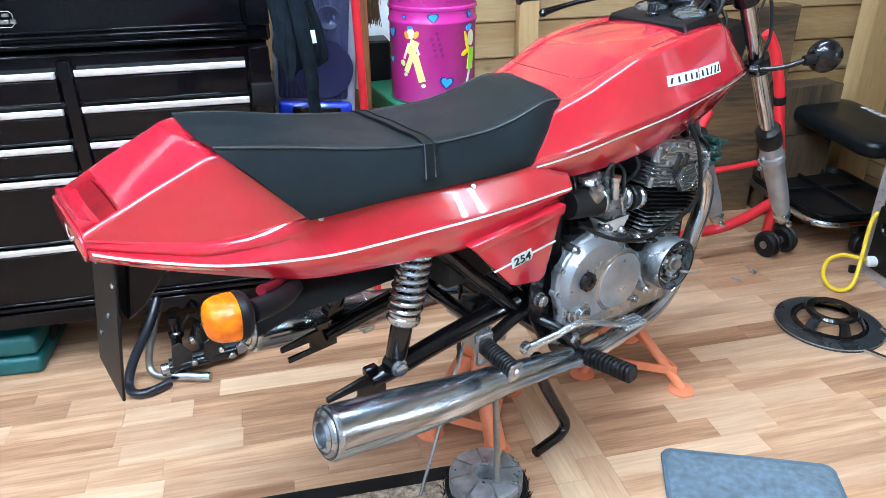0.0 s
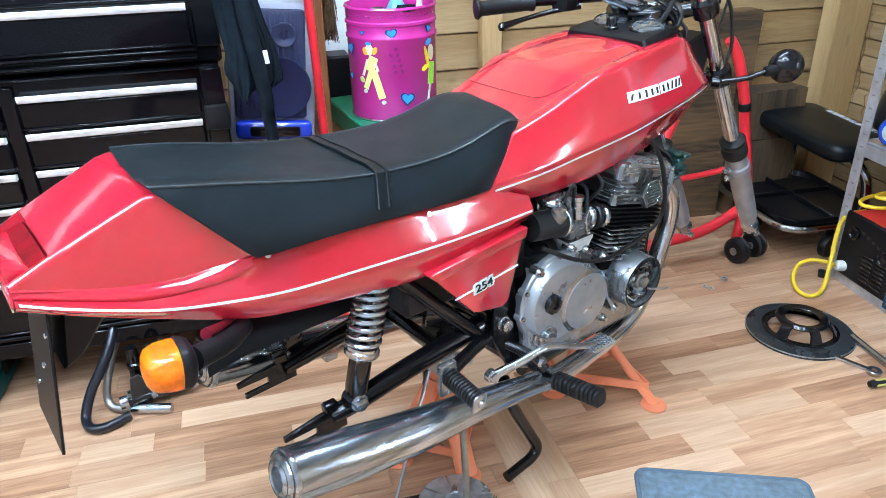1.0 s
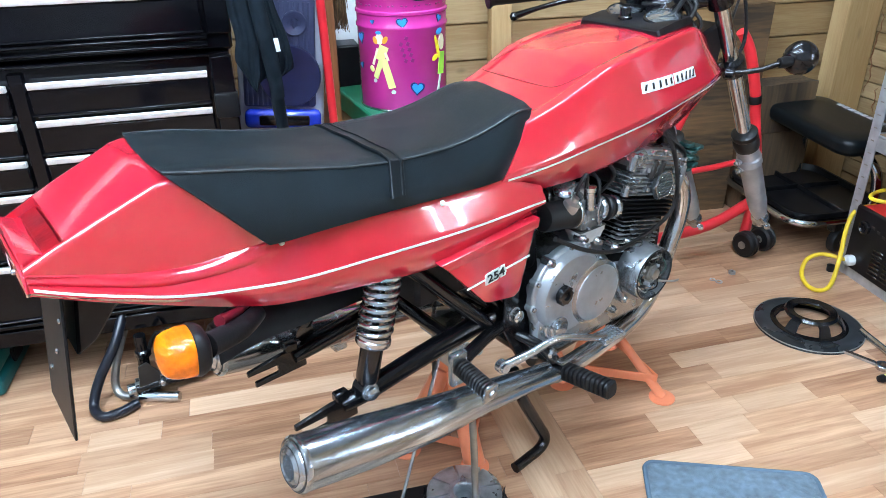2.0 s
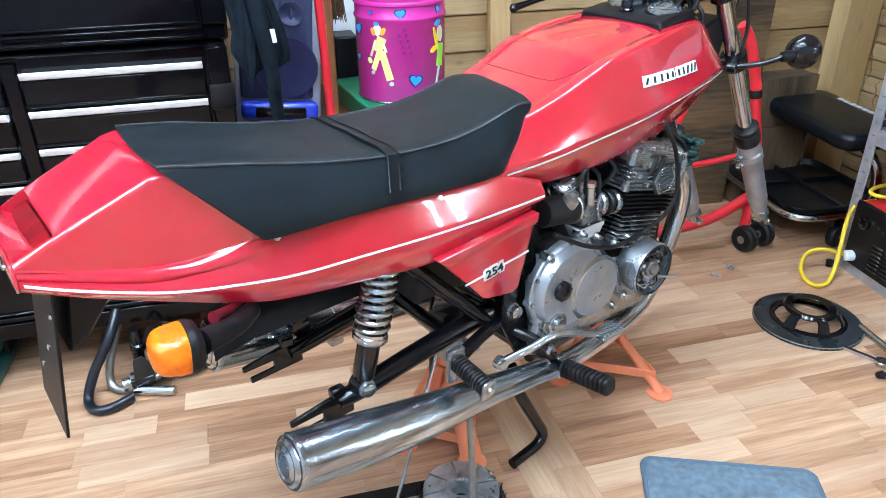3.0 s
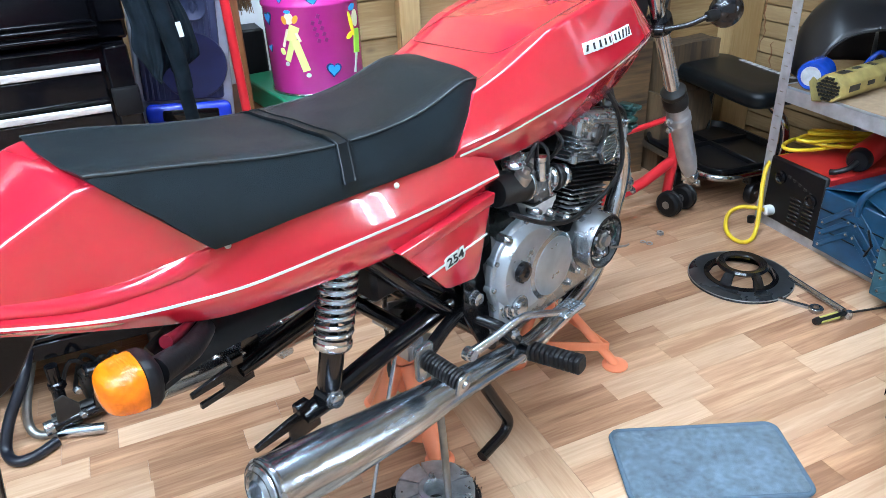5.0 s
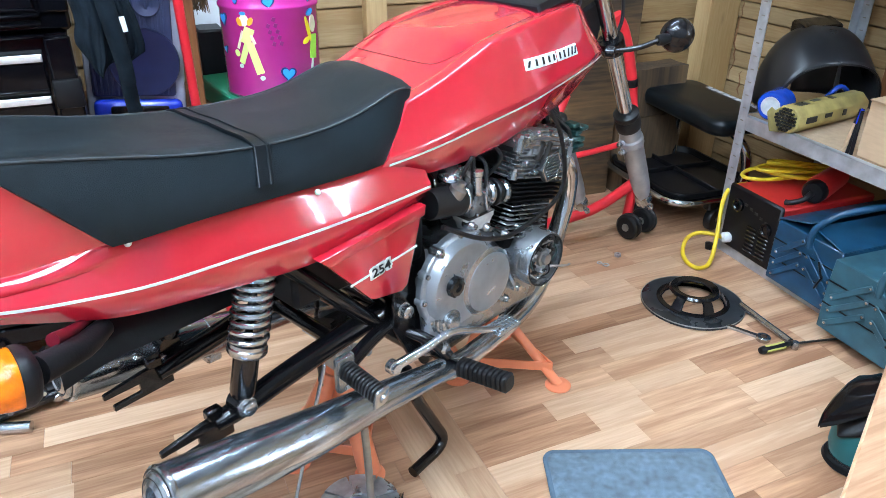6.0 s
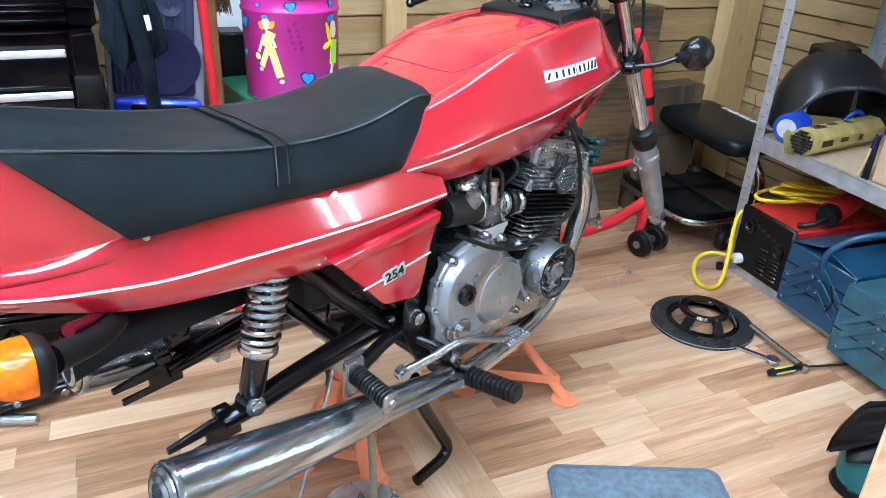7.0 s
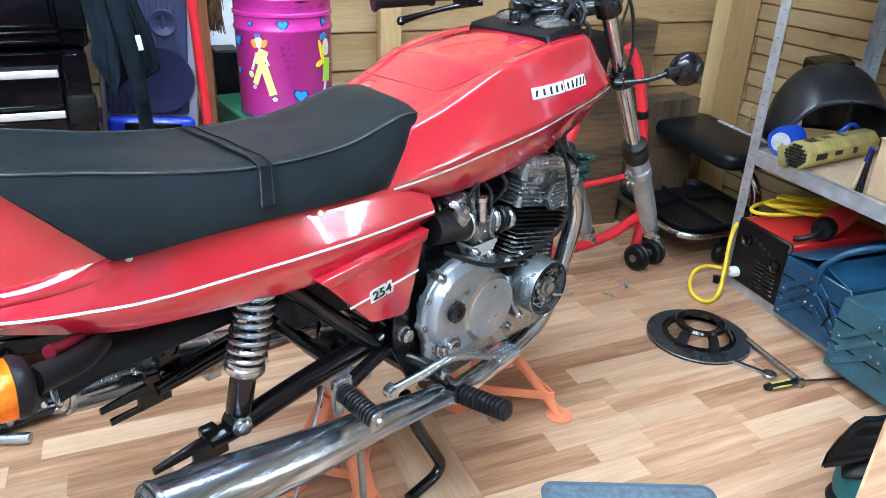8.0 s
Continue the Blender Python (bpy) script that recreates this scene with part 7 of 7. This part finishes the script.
stand = thing("paddock_stand", "red tubular paddock stand on small twin wheels", "paddock stand", pose(0, 0, 0))
part("upright", Shape().tube([(1.775, 2.47, 0.05), (1.792, 2.475, 0.2), (1.785, 2.49, 0.32), (1.76, 2.50, 0.45), (1.745, 2.50, 0.53), (1.70, 2.50, 0.66), (1.66, 2.5, 0.72)], 0.0165, 14, 5), REDST, stand)
part("lower_beam", Shape().tube([(1.40, 2.45, 0.098), (1.62, 2.458, 0.116), (1.785, 2.475, 0.175)], 0.0175, 14, 4), REDST, stand)
part("upper_beam", Shape().tube([(1.45, 2.48, 0.30), (1.62, 2.485, 0.306), (1.79, 2.485, 0.325)], 0.0095, 12, 3), REDST, stand)
part("far_upright", Shape().tube([(1.40, 2.45, 0.098), (1.42, 2.47, 0.32), (1.5, 2.49, 0.5)], 0.0165, 14, 4), REDST, stand)
part("height_collar", Shape().lathe([(0.019, -0.012), (0.0205, -0.009), (0.0205, 0.009), (0.019, 0.012)], 18, along((1.748, 2.5, 0.51), (1.74, 2.5, 0.55))), BLACKM, stand)
part("axle", rod((1.74, 2.425, 0.044), (1.85, 2.455, 0.044), 0.007), DIRTY, stand)
for wx, wy in ((1.758, 2.43), (1.838, 2.452)):
    m = along((wx, wy, 0.044), (wx + 0.1, wy + 0.027, 0.044))
    w = part("wheel", Shape().lathe([(0.0, -0.019), (0.034, -0.019), (0.042, -0.014), (0.044, -0.006), (0.0405, -0.002), (0.0405, 0.002), (0.044, 0.006), (0.042, 0.014), (0.034, 0.019), (0.0, 0.019)], 28, m), RUBBER, stand, "black twin wheel", 30)
    part("wheel_hub", Shape().lathe([(0.013, -0.022), (0.009, 0.022)], 14, m), STEEL, w)
for wx, wy in ((1.385, 2.43), (1.42, 2.46)):
    m = along((wx, wy, 0.044), (wx + 0.1, wy + 0.027, 0.044))
    part("wheel", Shape().lathe([(0.0, -0.012), (0.04, -0.012), (0.044, 0.0), (0.04, 0.012), (0.0, 0.012)], 24, m), RUBBER, stand)

stool = thing("work_stool", "low black padded work stool on castors with a tool tray", "stool", pose(2.075, 2.575, 0, 0, 0, -4))
def rrect(w, h, r, z, n=5):
    return [(sx * (w - r) + r * math.cos(radians(a0 + 90 * k / n)), sy * (h - r) + r * math.sin(radians(a0 + 90 * k / n)), z) for sx, sy, a0 in ((1, 1, 0), (-1, 1, 90), (-1, -1, 180), (1, -1, 270)) for k in range(n + 1)]
tray = part("tray", Shape().loft([rrect(0.16, 0.2, 0.06, 0.124), rrect(0.17, 0.21, 0.065, 0.13), rrect(0.178, 0.218, 0.07, 0.152), rrect(0.168, 0.208, 0.062, 0.153), rrect(0.16, 0.2, 0.06, 0.134)]), BLACKM, stool, "black tool tray", 40)
part("tray_divider", Shape().box((-0.004, -0.2, 0.13), (0.004, 0.2, 0.15), 0.002), BLACKM, tray)
part("tray_divider", Shape().box((-0.16, 0.03, 0.13), (0.16, 0.038, 0.15), 0.002), BLACKM, tray)
rim = [Vector(p) for p in rrect(0.181, 0.221, 0.072, 0.122)]
part("chrome_rim", Shape().tube(rim + rim[:1], 0.012, 10), CHROME, tray, "chromed tube rim")
for sy in (-1, 1):
    part("seat_tube", Shape().tube([(0.10, sy * 0.19, 0.13), (0.11, sy * 0.195, 0.2), (0.10, sy * 0.18, 0.275), (0.07, sy * 0.11, 0.338), (0.05, sy * 0.05, 0.345)], 0.0165, 12, 5), CHROME, stool, "bent chrome tube")
pad = part("seat_pad", Shape().loft([rrect(0.10, 0.18, 0.04, 0.345), rrect(0.118, 0.198, 0.045, 0.35), rrect(0.126, 0.206, 0.05, 0.362), rrect(0.128, 0.21, 0.05, 0.385), rrect(0.123, 0.206, 0.05, 0.398), rrect(0.112, 0.195, 0.045, 0.4035), rrect(0.06, 0.14, 0.04, 0.405)], True, True, pose(0.05, 0.005, 0.0, 1.5, 0, 0) @ Matrix.Diagonal((1, 1.13, 1, 1))), VINYL2, stool, "black vinyl padded seat", 60)
for k in range(9):
    part("print_bar", Shape().box((0.088, -0.15 + k * 0.03, 0.400), (0.107, -0.15 + k * 0.03 + 0.022, 0.4058), 0.001, pose(0.05, 0.005, 0.0, 1.5, 0, 0)), GREYPL, pad, "worn white print")
for cx, cy in ((-0.005, -0.19), (0.15, -0.06), (-0.15, 0.02), (-0.08, 0.18), (0.1, 0.18)):
    c = part("castor", Shape().box((cx - 0.018, cy - 0.018, 0.07), (cx + 0.018, cy + 0.018, 0.108), 0.005).lathe([(0.01, 0.1), (0.01, 0.126)], 12, pose(cx, cy, 0)), DIRTY, stool)
    part("castor_wheel", Shape().lathe([(0.0, -0.013), (0.037, -0.013), (0.04, -0.008), (0.04, 0.008), (0.037, 0.013), (0.0, 0.013)], 22, pose(cx + 0.01, cy - 0.01, 0.04, 90, 0, 20)), RUBBER, c)
    part("castor_nut", Shape().lathe([(0.009, -0.016), (0.009, 0.016)], 10, pose(cx + 0.01, cy - 0.01, 0.04, 90, 0, 20)), ZINC, c)

# ---- steel shelf on the right with what stands on it ----
SH = pose(1.985, 2.275, 0, 0, 0, -3.5)
rack = thing("steel_shelf", "galvanised steel shelf unit with chipboard shelf", "shelf", SH)
def angle_post(x, y, sx, sy):
    s = Shape().box((x, y - 0.0012, 0), (x + sx * 0.036, y + 0.0012, 1.75)) if sx > 0 else Shape().box((x + sx * 0.036, y - 0.0012, 0), (x, y + 0.0012, 1.75))
    s.box((x - 0.0012, min(y, y + sy * 0.036), 0), (x + 0.0012, max(y, y + sy * 0.036), 1.75))
    p = part("post", s, GALV, rack, "punched galvanised angle post")
    holes = Shape()
    for k in range(44):
        z = 0.05 + k * 0.038
        holes.box((x - 0.0022, y + sy * 0.012, z), (x - 0.0010, y + sy * 0.024, z + 0.0032))
        holes.box((x + 0.012, y + sy * 0.0022, z), (x + 0.024, y + sy * 0.001, z + 0.0032))
        holes.box((x + sx * 0.012, y - 0.0022, z), (x + sx * 0.024, y + 0.0022, z + 0.005)) if sx > 0 else None
    part("punched_slots", holes, STEEL, p)["kind"] = "stuff"
angle_post(0.0, 0.0, 1, -1)
angle_post(0.0, -0.92, 1, 1)
angle_post(0.455, 0.055, -1, -1)
angle_post(0.455, -0.92, -1, 1)
# the shelf at 0.96 is unseen, added to shade what stands below it
for z, name in ((0.0, "lower_shelf"), (0.405, "upper_shelf"), (0.96, "top_shelf")):
    lip = 0.036 if z < 0.1 else 0.042
    sh = part(name, Shape().box((0.0, -0.92, z), (0.0025, 0.0, z + lip), 0.0008).box((0.455, -0.92, z), (0.4575, 0.0, z + lip), 0.0008).box((0.0, -0.0025, z), (0.455, 0.0, z + lip), 0.0008).box((0.0, -0.92, z + lip - 0.002), (0.02, 0.0, z + lip), 0.0008), GALV, rack, "galvanised shelf edge")
    part("shelf_board", Shape().box((0.004, -0.917, z + lip - 0.014), (0.453, -0.003, z + lip - 0.003), 0.001), MDF, sh, "chipboard panel")
ZL, ZU = 0.034, 0.445

welder = thing("welder", "red and black welding machine on the lower shelf", "welder", SH @ pose(-0.008, -0.145, ZL))
part("case_top", Shape().box((0.004, -0.107, 0.02), (0.36, 0.107, 0.2), 0.006), REDW, welder, "red enamelled cover")
front = part("front_panel", Shape().box((-0.004, -0.11, 0.0), (0.012, 0.11, 0.205), 0.006), BLACKM, welder, "black louvred front")
for k in range(7):
    for j in range(2):
        part("louvre", Shape().box((-0.008, -0.085 + 0.05 * j, 0.02 + 0.013 * k), (-0.002, -0.045 + 0.05 * j, 0.027 + 0.013 * k), 0.002), BLACKP, front)
for y, z in ((0.055, 0.15), (-0.07, 0.12)):
    part("socket", Shape().lathe([(0.02, 0.0), (0.02, 0.008), (0.014, 0.011), (0.011, 0.006), (0.0, 0.006)], 20, pose(-0.004, y, z, 0, -90, 0)), BLACKP, front)
for k in range(5):
    part("panel_mark", Shape().box((-0.0052, 0.02 - 0.022 * k, 0.158 - 0.006 * k), (-0.003, 0.032 - 0.022 * k, 0.166 - 0.006 * k), 0.0004), DIRTY, front)
coil = []
for k in range(43):
    a, turn = 2 * math.pi * k / 12, k / 42
    wide = 0.115 + 0.03 * math.sin(1.7 * turn * 6) - 0.02 * turn
    deep = 0.05 + 0.022 * math.sin(2.1 * turn * 6 + 1)
    coil.append(SH @ Vector((0.15 + wide * math.cos(a) + 0.05 * turn, -0.06 + deep * math.sin(a) - 0.045 * turn * (1 + math.cos(a)), 0.2475 + 0.036 * turn + 0.008 * math.sin(a * 0.5) ** 2)))
coil += [SH @ Vector(p) for p in ((0.36, -0.15, 0.272), (0.42, -0.17, 0.26))]
solid("yellow_cable", Shape().tube(coil, 0.006, 8, 3), YELLOW, "yellow cable coiled on top of the welder", "cable")
solid("yellow_lead", Shape().tube([(2.06, 2.256, 0.215), (2.0, 2.257, 0.212), (1.968, 2.249, 0.19), (1.945, 2.232, 0.145), (1.925, 2.21, 0.1), (1.89, 2.178, 0.035), (1.856, 2.16, 0.0095), (1.817, 2.16, 0.009), (1.813, 2.2, 0.009), (1.83, 2.245, 0.022), (1.862, 2.27, 0.05), (1.9, 2.265, 0.066), (1.93, 2.24, 0.068), (1.955, 2.209, 0.064)], 0.0066, 10, 7), YELLOW, "yellow hose looping from the welder down to the floor", "hose")
solid("white_plug", Shape().lathe([(0.0, 0.0), (0.012, 0.0), (0.017, 0.006), (0.017, 0.03), (0.014, 0.034), (0.0, 0.034)], 16, along((1.948, 2.212, 0.064), (1.98, 2.2, 0.066))), WHITEPL, "white plastic connector on the welder front", "plug")
solid("rubber_stopper", Shape().lathe([(0.0, 0.0), (0.011, 0.0), (0.013, 0.02), (0.0, 0.024)], 14, pose(1.955, 2.262, 0.0)), RUBBER, "small black rubber foot beside the shelf post", "rubber foot")
grinder = thing("angle_grinder", "red and black power tool lying on the welder", "power tool", SH @ pose(0.075, -0.262, 0.243, 0, 0, 24))
part("body", Shape().lathe([(0.0, 0.0), (0.028, 0.002), (0.034, 0.012), (0.034, 0.035), (0.0, 0.035)], 20, pose(0, 0, 0.036, 0, 90, 0)), BLACKM, grinder)
part("motor_housing", Shape().lathe([(0.033, 0.0), (0.037, 0.01), (0.035, 0.16), (0.0, 0.17)], 20, pose(0.032, 0, 0.038, 0, 90, 0)), REDW, grinder, "red motor housing")
part("side_handle", Shape().tube([(0.0, 0.0, 0.036), (-0.03, 0.01, 0.022), (-0.045, 0.035, 0.01), (-0.045, 0.05, 0.006)], [0.009, 0.008, 0.008, 0.009], 12, 4), RUBBER, grinder)


def toolbox(m, material, label, wide, tall, shut=True):
    """A cantilever toolbox seen from its linked end."""
    t = thing("toolbox", label, "toolbox", m, "toolboxes on the shelf")
    h = wide / 2
    prof = [(-h, 0.0), (h, 0.0), (h, tall * 0.62), (h * 0.96, tall), (-h * 0.96, tall), (-h, tall * 0.62)]
    part("body", Shape().prism(prof, 0.40, 0.003, Matrix(((0, 0, 1, 0), (1, 0, 0, 0), (0, 1, 0, 0), (0, 0, 0, 1)))), material, t)
    for z in (tall * 0.36, tall * 0.68):
        part("tray_seam", Shape().box((-0.0022, -h * 0.99, z), (0.0005, h * 0.99, z + 0.0035)), BLACKM, t)
    for sgn in (-1, 1):
        for k in range(3):
            a, b = (sgn * h * 0.1, tall * (0.88 - 0.2 * k)), (sgn * h * 0.8, tall * (0.5 - 0.19 * k))
            part("link_arm", Shape().box((-0.006, -0.008, -0.006), (-0.003, 0.008, 0.006 + math.hypot(b[0] - a[0], b[1] - a[1])), 0.0015, Matrix.Translation((0, a[0], a[1])) @ pose(0, 0, 0, -math.degrees(math.atan2(b[0] - a[0], b[1] - a[1])), 0, 0)), material, t)
            for y, z in (a, b):
                part("rivet", Shape().lathe([(0.0045, 0.0), (0.0035, 0.002), (0.0, 0.0026)], 10, pose(-0.0058, y, z, 0, -90, 0)), ZINC, t)
    part("bent_link", Shape().tube([(-0.006, -h * 0.45, tall * 0.72), (-0.006, -h * 0.62, tall * 0.5), (-0.006, -h * 0.5, tall * 0.3)], 0.004, 6), BLACKM, t)
    part("handle", Shape().tube([(-0.004, -0.01, tall * 0.84), (-0.008, -0.012, tall + 0.012), (0.0, -0.025, tall + 0.045), (0.04, -0.055, tall + 0.085), (0.11, -0.09, tall + 0.105), (0.2, -0.11, tall + 0.11)], 0.0092, 10, 5), material, t, "tubular handle")
    for sgn in (-1, 1) if shut else ():
        part("lid", Shape().box((0.0, -h * 0.92, 0.0), (0.4, 0.0, 0.004), 0.001, pose(0, sgn * h * 0.96, tall + 0.001, -16 if sgn > 0 else 196, 0, 0)), material, t)
    return t


toolbox(SH @ pose(-0.035, -0.385, ZL), TEALBOX, "blue steel cantilever toolbox on the lower shelf", 0.235, 0.185)
toolbox(SH @ pose(-0.10, -0.66, ZL), TEALBOX2, "dusty teal steel cantilever toolbox standing open on the lower shelf", 0.27, 0.2, False)
clut = random.Random(9)
for k in range(16):
    c = clut.choice((ZINC, WHITEPL, REDW, BLACKM, CARBW, BLUETAPE, STEEL))
    p = SH @ Vector((-0.06 + clut.uniform(0, 0.2), -0.74 + clut.uniform(-0.03, 0.14), ZL + 0.202 + clut.uniform(0, 0.012)))
    solid("small_part", Shape().box((-0.016, -0.009, 0.0), (0.016, 0.009, 0.014), 0.003, None, 2), c, "small loose part heaped in the open toolbox", "small part", Matrix.Translation(p) @ pose(0, 0, 0, clut.uniform(-30, 30), clut.uniform(-30, 30), clut.uniform(0, 180)), "loose parts in the toolbox")

helmet = thing("welding_helmet", "black glossy welding helmet lying on the shelf", "helmet", Matrix.Translation((2.235, 2.185, ZU)) @ pose(0, 0, 0, 0, 0, -19))
HW = [(0.0, 0.165), (0.4, 0.172), (0.75, 0.145), (0.92, 0.09), (1.0, 0.02)]
HH = [(0.0, 0.150), (0.15, 0.19), (0.35, 0.228), (0.55, 0.238), (0.75, 0.205), (0.92, 0.13), (1.0, 0.05)]
rings = []
for k in range(18):
    d = k / 17
    rings.append([(ip(d, HW) * math.copysign(abs(math.cos(a)) ** 0.75, math.cos(a)), 0.24 * d - 0.03 * (1 - d) * math.sin(a), 0.003 + ip(d, HH) * max(0.0, math.sin(a)) ** 0.85) for a in [math.pi * j / 26 for j in range(27)]])
shell = part("shell", Shape().loft(rings, False, False), HELM, helmet, "black moulded shell", 60)
sol = shell.modifiers.new("thick", "SOLIDIFY")
sol.thickness = 0.004
rim_pts = [Vector(p) for p in rings[0]]
part("rolled_rim", Shape().tube(rim_pts, 0.0035, 6), BLACKM, shell)
part("visor_box", Shape().box((-0.065, -0.04, -0.02), (0.06, 0.04, 0.022), 0.006, pose(0.0, 0.135, 0.226, 10, -6, 0)), BLACKP, helmet, "dark visor frame")
part("inner_band", Shape().tube([(0.02, 0.05, 0.02), (0.06, 0.04, 0.07), (0.12, 0.06, 0.03)], 0.008, 10, 5), BLUETAPE, helmet, "blue inner band")

roll = thing("blue_roll", "blue film-wrapped roll lying on the shelf edge", "roll", SH @ pose(0.03, -0.085, ZU + 0.0435, 0, 0, 24))
part("wrap", Shape().lathe([(0.0, 0.0), (0.029, 0.0), (0.038, 0.001), (0.0425, 0.006), (0.0435, 0.014), (0.043, 0.075), (0.0, 0.075)], 28, pose(0, 0, 0, 0, 90, 0)), BLUETAPE, roll)
part("end_disc", Shape().lathe([(0.0, 0.003), (0.0275, 0.003), (0.0285, 0.0), (0.0, -0.001)], 24, pose(-0.0005, 0, 0, 0, 90, 0)), PALEEND, roll, "pale round end")
pack = thing("electrode_packet", "torn yellow packet of welding rods on the shelf", "packet", SH @ pose(-0.026, -0.19, ZU, 0, 0, 11))
oct8 = [(0.04 * math.cos(radians(22.5 + 45 * k)) * 1.1, 0.038 + 0.0405 * math.sin(radians(22.5 + 45 * k))) for k in range(8)]
TOX = Matrix(((0, 0, 1, 0), (1, 0, 0, 0), (0, 1, 0, 0), (0, 0, 0, 1)))
part("wrapper", Shape().prism(oct8, 0.33, 0.003, TOX @ Matrix.Translation((0, 0, 0.02))), YPAPER, pack, "yellow printed wrapper")
part("torn_flap", Shape().prism([(-0.02, -0.03), (0.025, -0.02), (0.02, 0.025), (-0.004, 0.03), (-0.025, 0.012)], 0.003, 0.001, pose(0.005, 0.03, 0.03, 60, 25, 0) @ Matrix.Diagonal((1.3, 1.3, 1, 1))), YPAPER, pack)
for i in range(-3, 4):
    for j in range(-3, 4):
        if i * i + j * j < 12:
            part("welding_rod", Shape().tube([(0.012, i * 0.0095, 0.038 + j * 0.0095), (0.05, i * 0.0095, 0.038 + j * 0.0095)], 0.004, 8), DIRTY, pack)
for k in range(3):
    part("print_bar", Shape().box((0.05 + k * 0.075, -0.014 + 0.008 * (k % 2), 0.0745), (0.098 + k * 0.062, 0.01, 0.0762), 0.0005), DIRTY, pack)
    part("print_bar", Shape().box((0.052 + k * 0.085, -0.0422, 0.03 + 0.005 * (k % 2)), (0.10 + k * 0.07, -0.0395, 0.048), 0.0005), DIRTY, pack)
carton = thing("cardboard_box", "plain brown cardboard box on the shelf", "box", SH @ pose(0.03, -0.53, ZU))
part("carton_body", Shape().box((0.0, -0.13, 0.0), (0.2, 0.13, 0.15), 0.003), CARD, carton)
part("carton_flap", Shape().box((0.0, -0.128, 0.148), (0.1, 0.128, 0.152), 0.001, pose(0, 0, 0, 0, -3, 0)), CARD, carton)
for k, y in enumerate((-0.36, -0.375, -0.387)):
    pen = thing("marker_pen", "black marker pen with a bright cap beside the cardboard box", "pen", SH @ pose(0.028, y, ZU, 8 - 6 * k, 4, 0), "marker pens")
    part("barrel", Shape().lathe([(0.0, 0.0), (0.0048, 0.0), (0.0048, 0.085), (0.003, 0.09), (0.0, 0.09)], 12), BLACKM if k else CARD, pen)
    part("cap", Shape().lathe([(0.0, 0.08), (0.0054, 0.08), (0.0054, 0.118), (0.0, 0.12)], 12), SPKB if k == 1 else BLACKM, pen)
solid("brown_board", Shape().box((0.46, -0.75, 0.3), (0.478, -0.075, 1.6), 0.003), BROWNB, "brown stained board behind the shelf", "board", SH)

# ---- nearest corner: sander and low bench ----
sander = thing("sander", "teal and black electric sander standing on the floor", "sander", pose(1.545, 1.382, 0, 0, 0, 0))
part("sanding_pad", Shape().lathe([(0.0, 0.0), (0.058, 0.0), (0.061, 0.004), (0.058, 0.012), (0.045, 0.016), (0.0, 0.016)], 28), BLACKM, sander, "round black pad")
part("pad_rim", Shape().lathe([(0.0, 0.014), (0.05, 0.014), (0.052, 0.022), (0.0, 0.022)], 28), ZINC, sander)
part("body", Shape().lathe([(0.0, 0.02), (0.05, 0.022), (0.056, 0.04), (0.056, 0.075), (0.05, 0.1), (0.036, 0.125), (0.0, 0.13)], 28), TOOLT, sander, "teal plastic body", 50)
part("grip_cover", Shape().loft([[(x, w * math.cos(a), z + h * math.sin(a)) for a in [2 * math.pi * j / 14 for j in range(14)]] for x, w, z, h in ((-0.075, 0.004, 0.095, 0.003), (-0.05, 0.03, 0.108, 0.012), (0.0, 0.048, 0.125, 0.024), (0.05, 0.045, 0.135, 0.03), (0.08, 0.03, 0.13, 0.022))]), RUBBER, sander, "black rubber grip", 50)
part("dust_bag", Shape().loft([[(x, c + w * math.cos(a), z + h * math.sin(a) + 0.004 * math.sin(3 * a + 40 * x)) for a in [2 * math.pi * j / 16 for j in range(16)]] for x, c, w, z, h in ((-0.127, 0.012, 0.003, 0.13, 0.003), (-0.10, 0.014, 0.016, 0.135, 0.008), (-0.05, 0.018, 0.034, 0.142, 0.016), (0.0, 0.022, 0.042, 0.148, 0.022), (0.04, 0.03, 0.04, 0.152, 0.024), (0.085, 0.045, 0.018, 0.15, 0.014))]), BLACKP, sander, "crumpled black dust bag", 30)
part("dust_hose", Shape().tube([(0.06, -0.02, 0.05), (0.09, -0.05, 0.07), (0.1, -0.07, 0.03), (0.11, -0.09, 0.022)], 0.022, 14, 6), RUBBER, sander, "black corrugated hose")
bm_ = pose(1.21, 1.198, 0, 0, 0, 29)
bench = thing("low_bench", "low pine bench with planed edges", "bench", bm_)
part("plank", Shape().box((-0.25, -0.26, 0.36), (0.42, 0.0, 0.4), 0.004), STRIP_M, bench)
for x in (-0.2, 0.36):
    part("leg", Shape().box((x - 0.02, -0.25, 0.0), (x + 0.02, -0.02, 0.361), 0.003), PINEZ, bench)
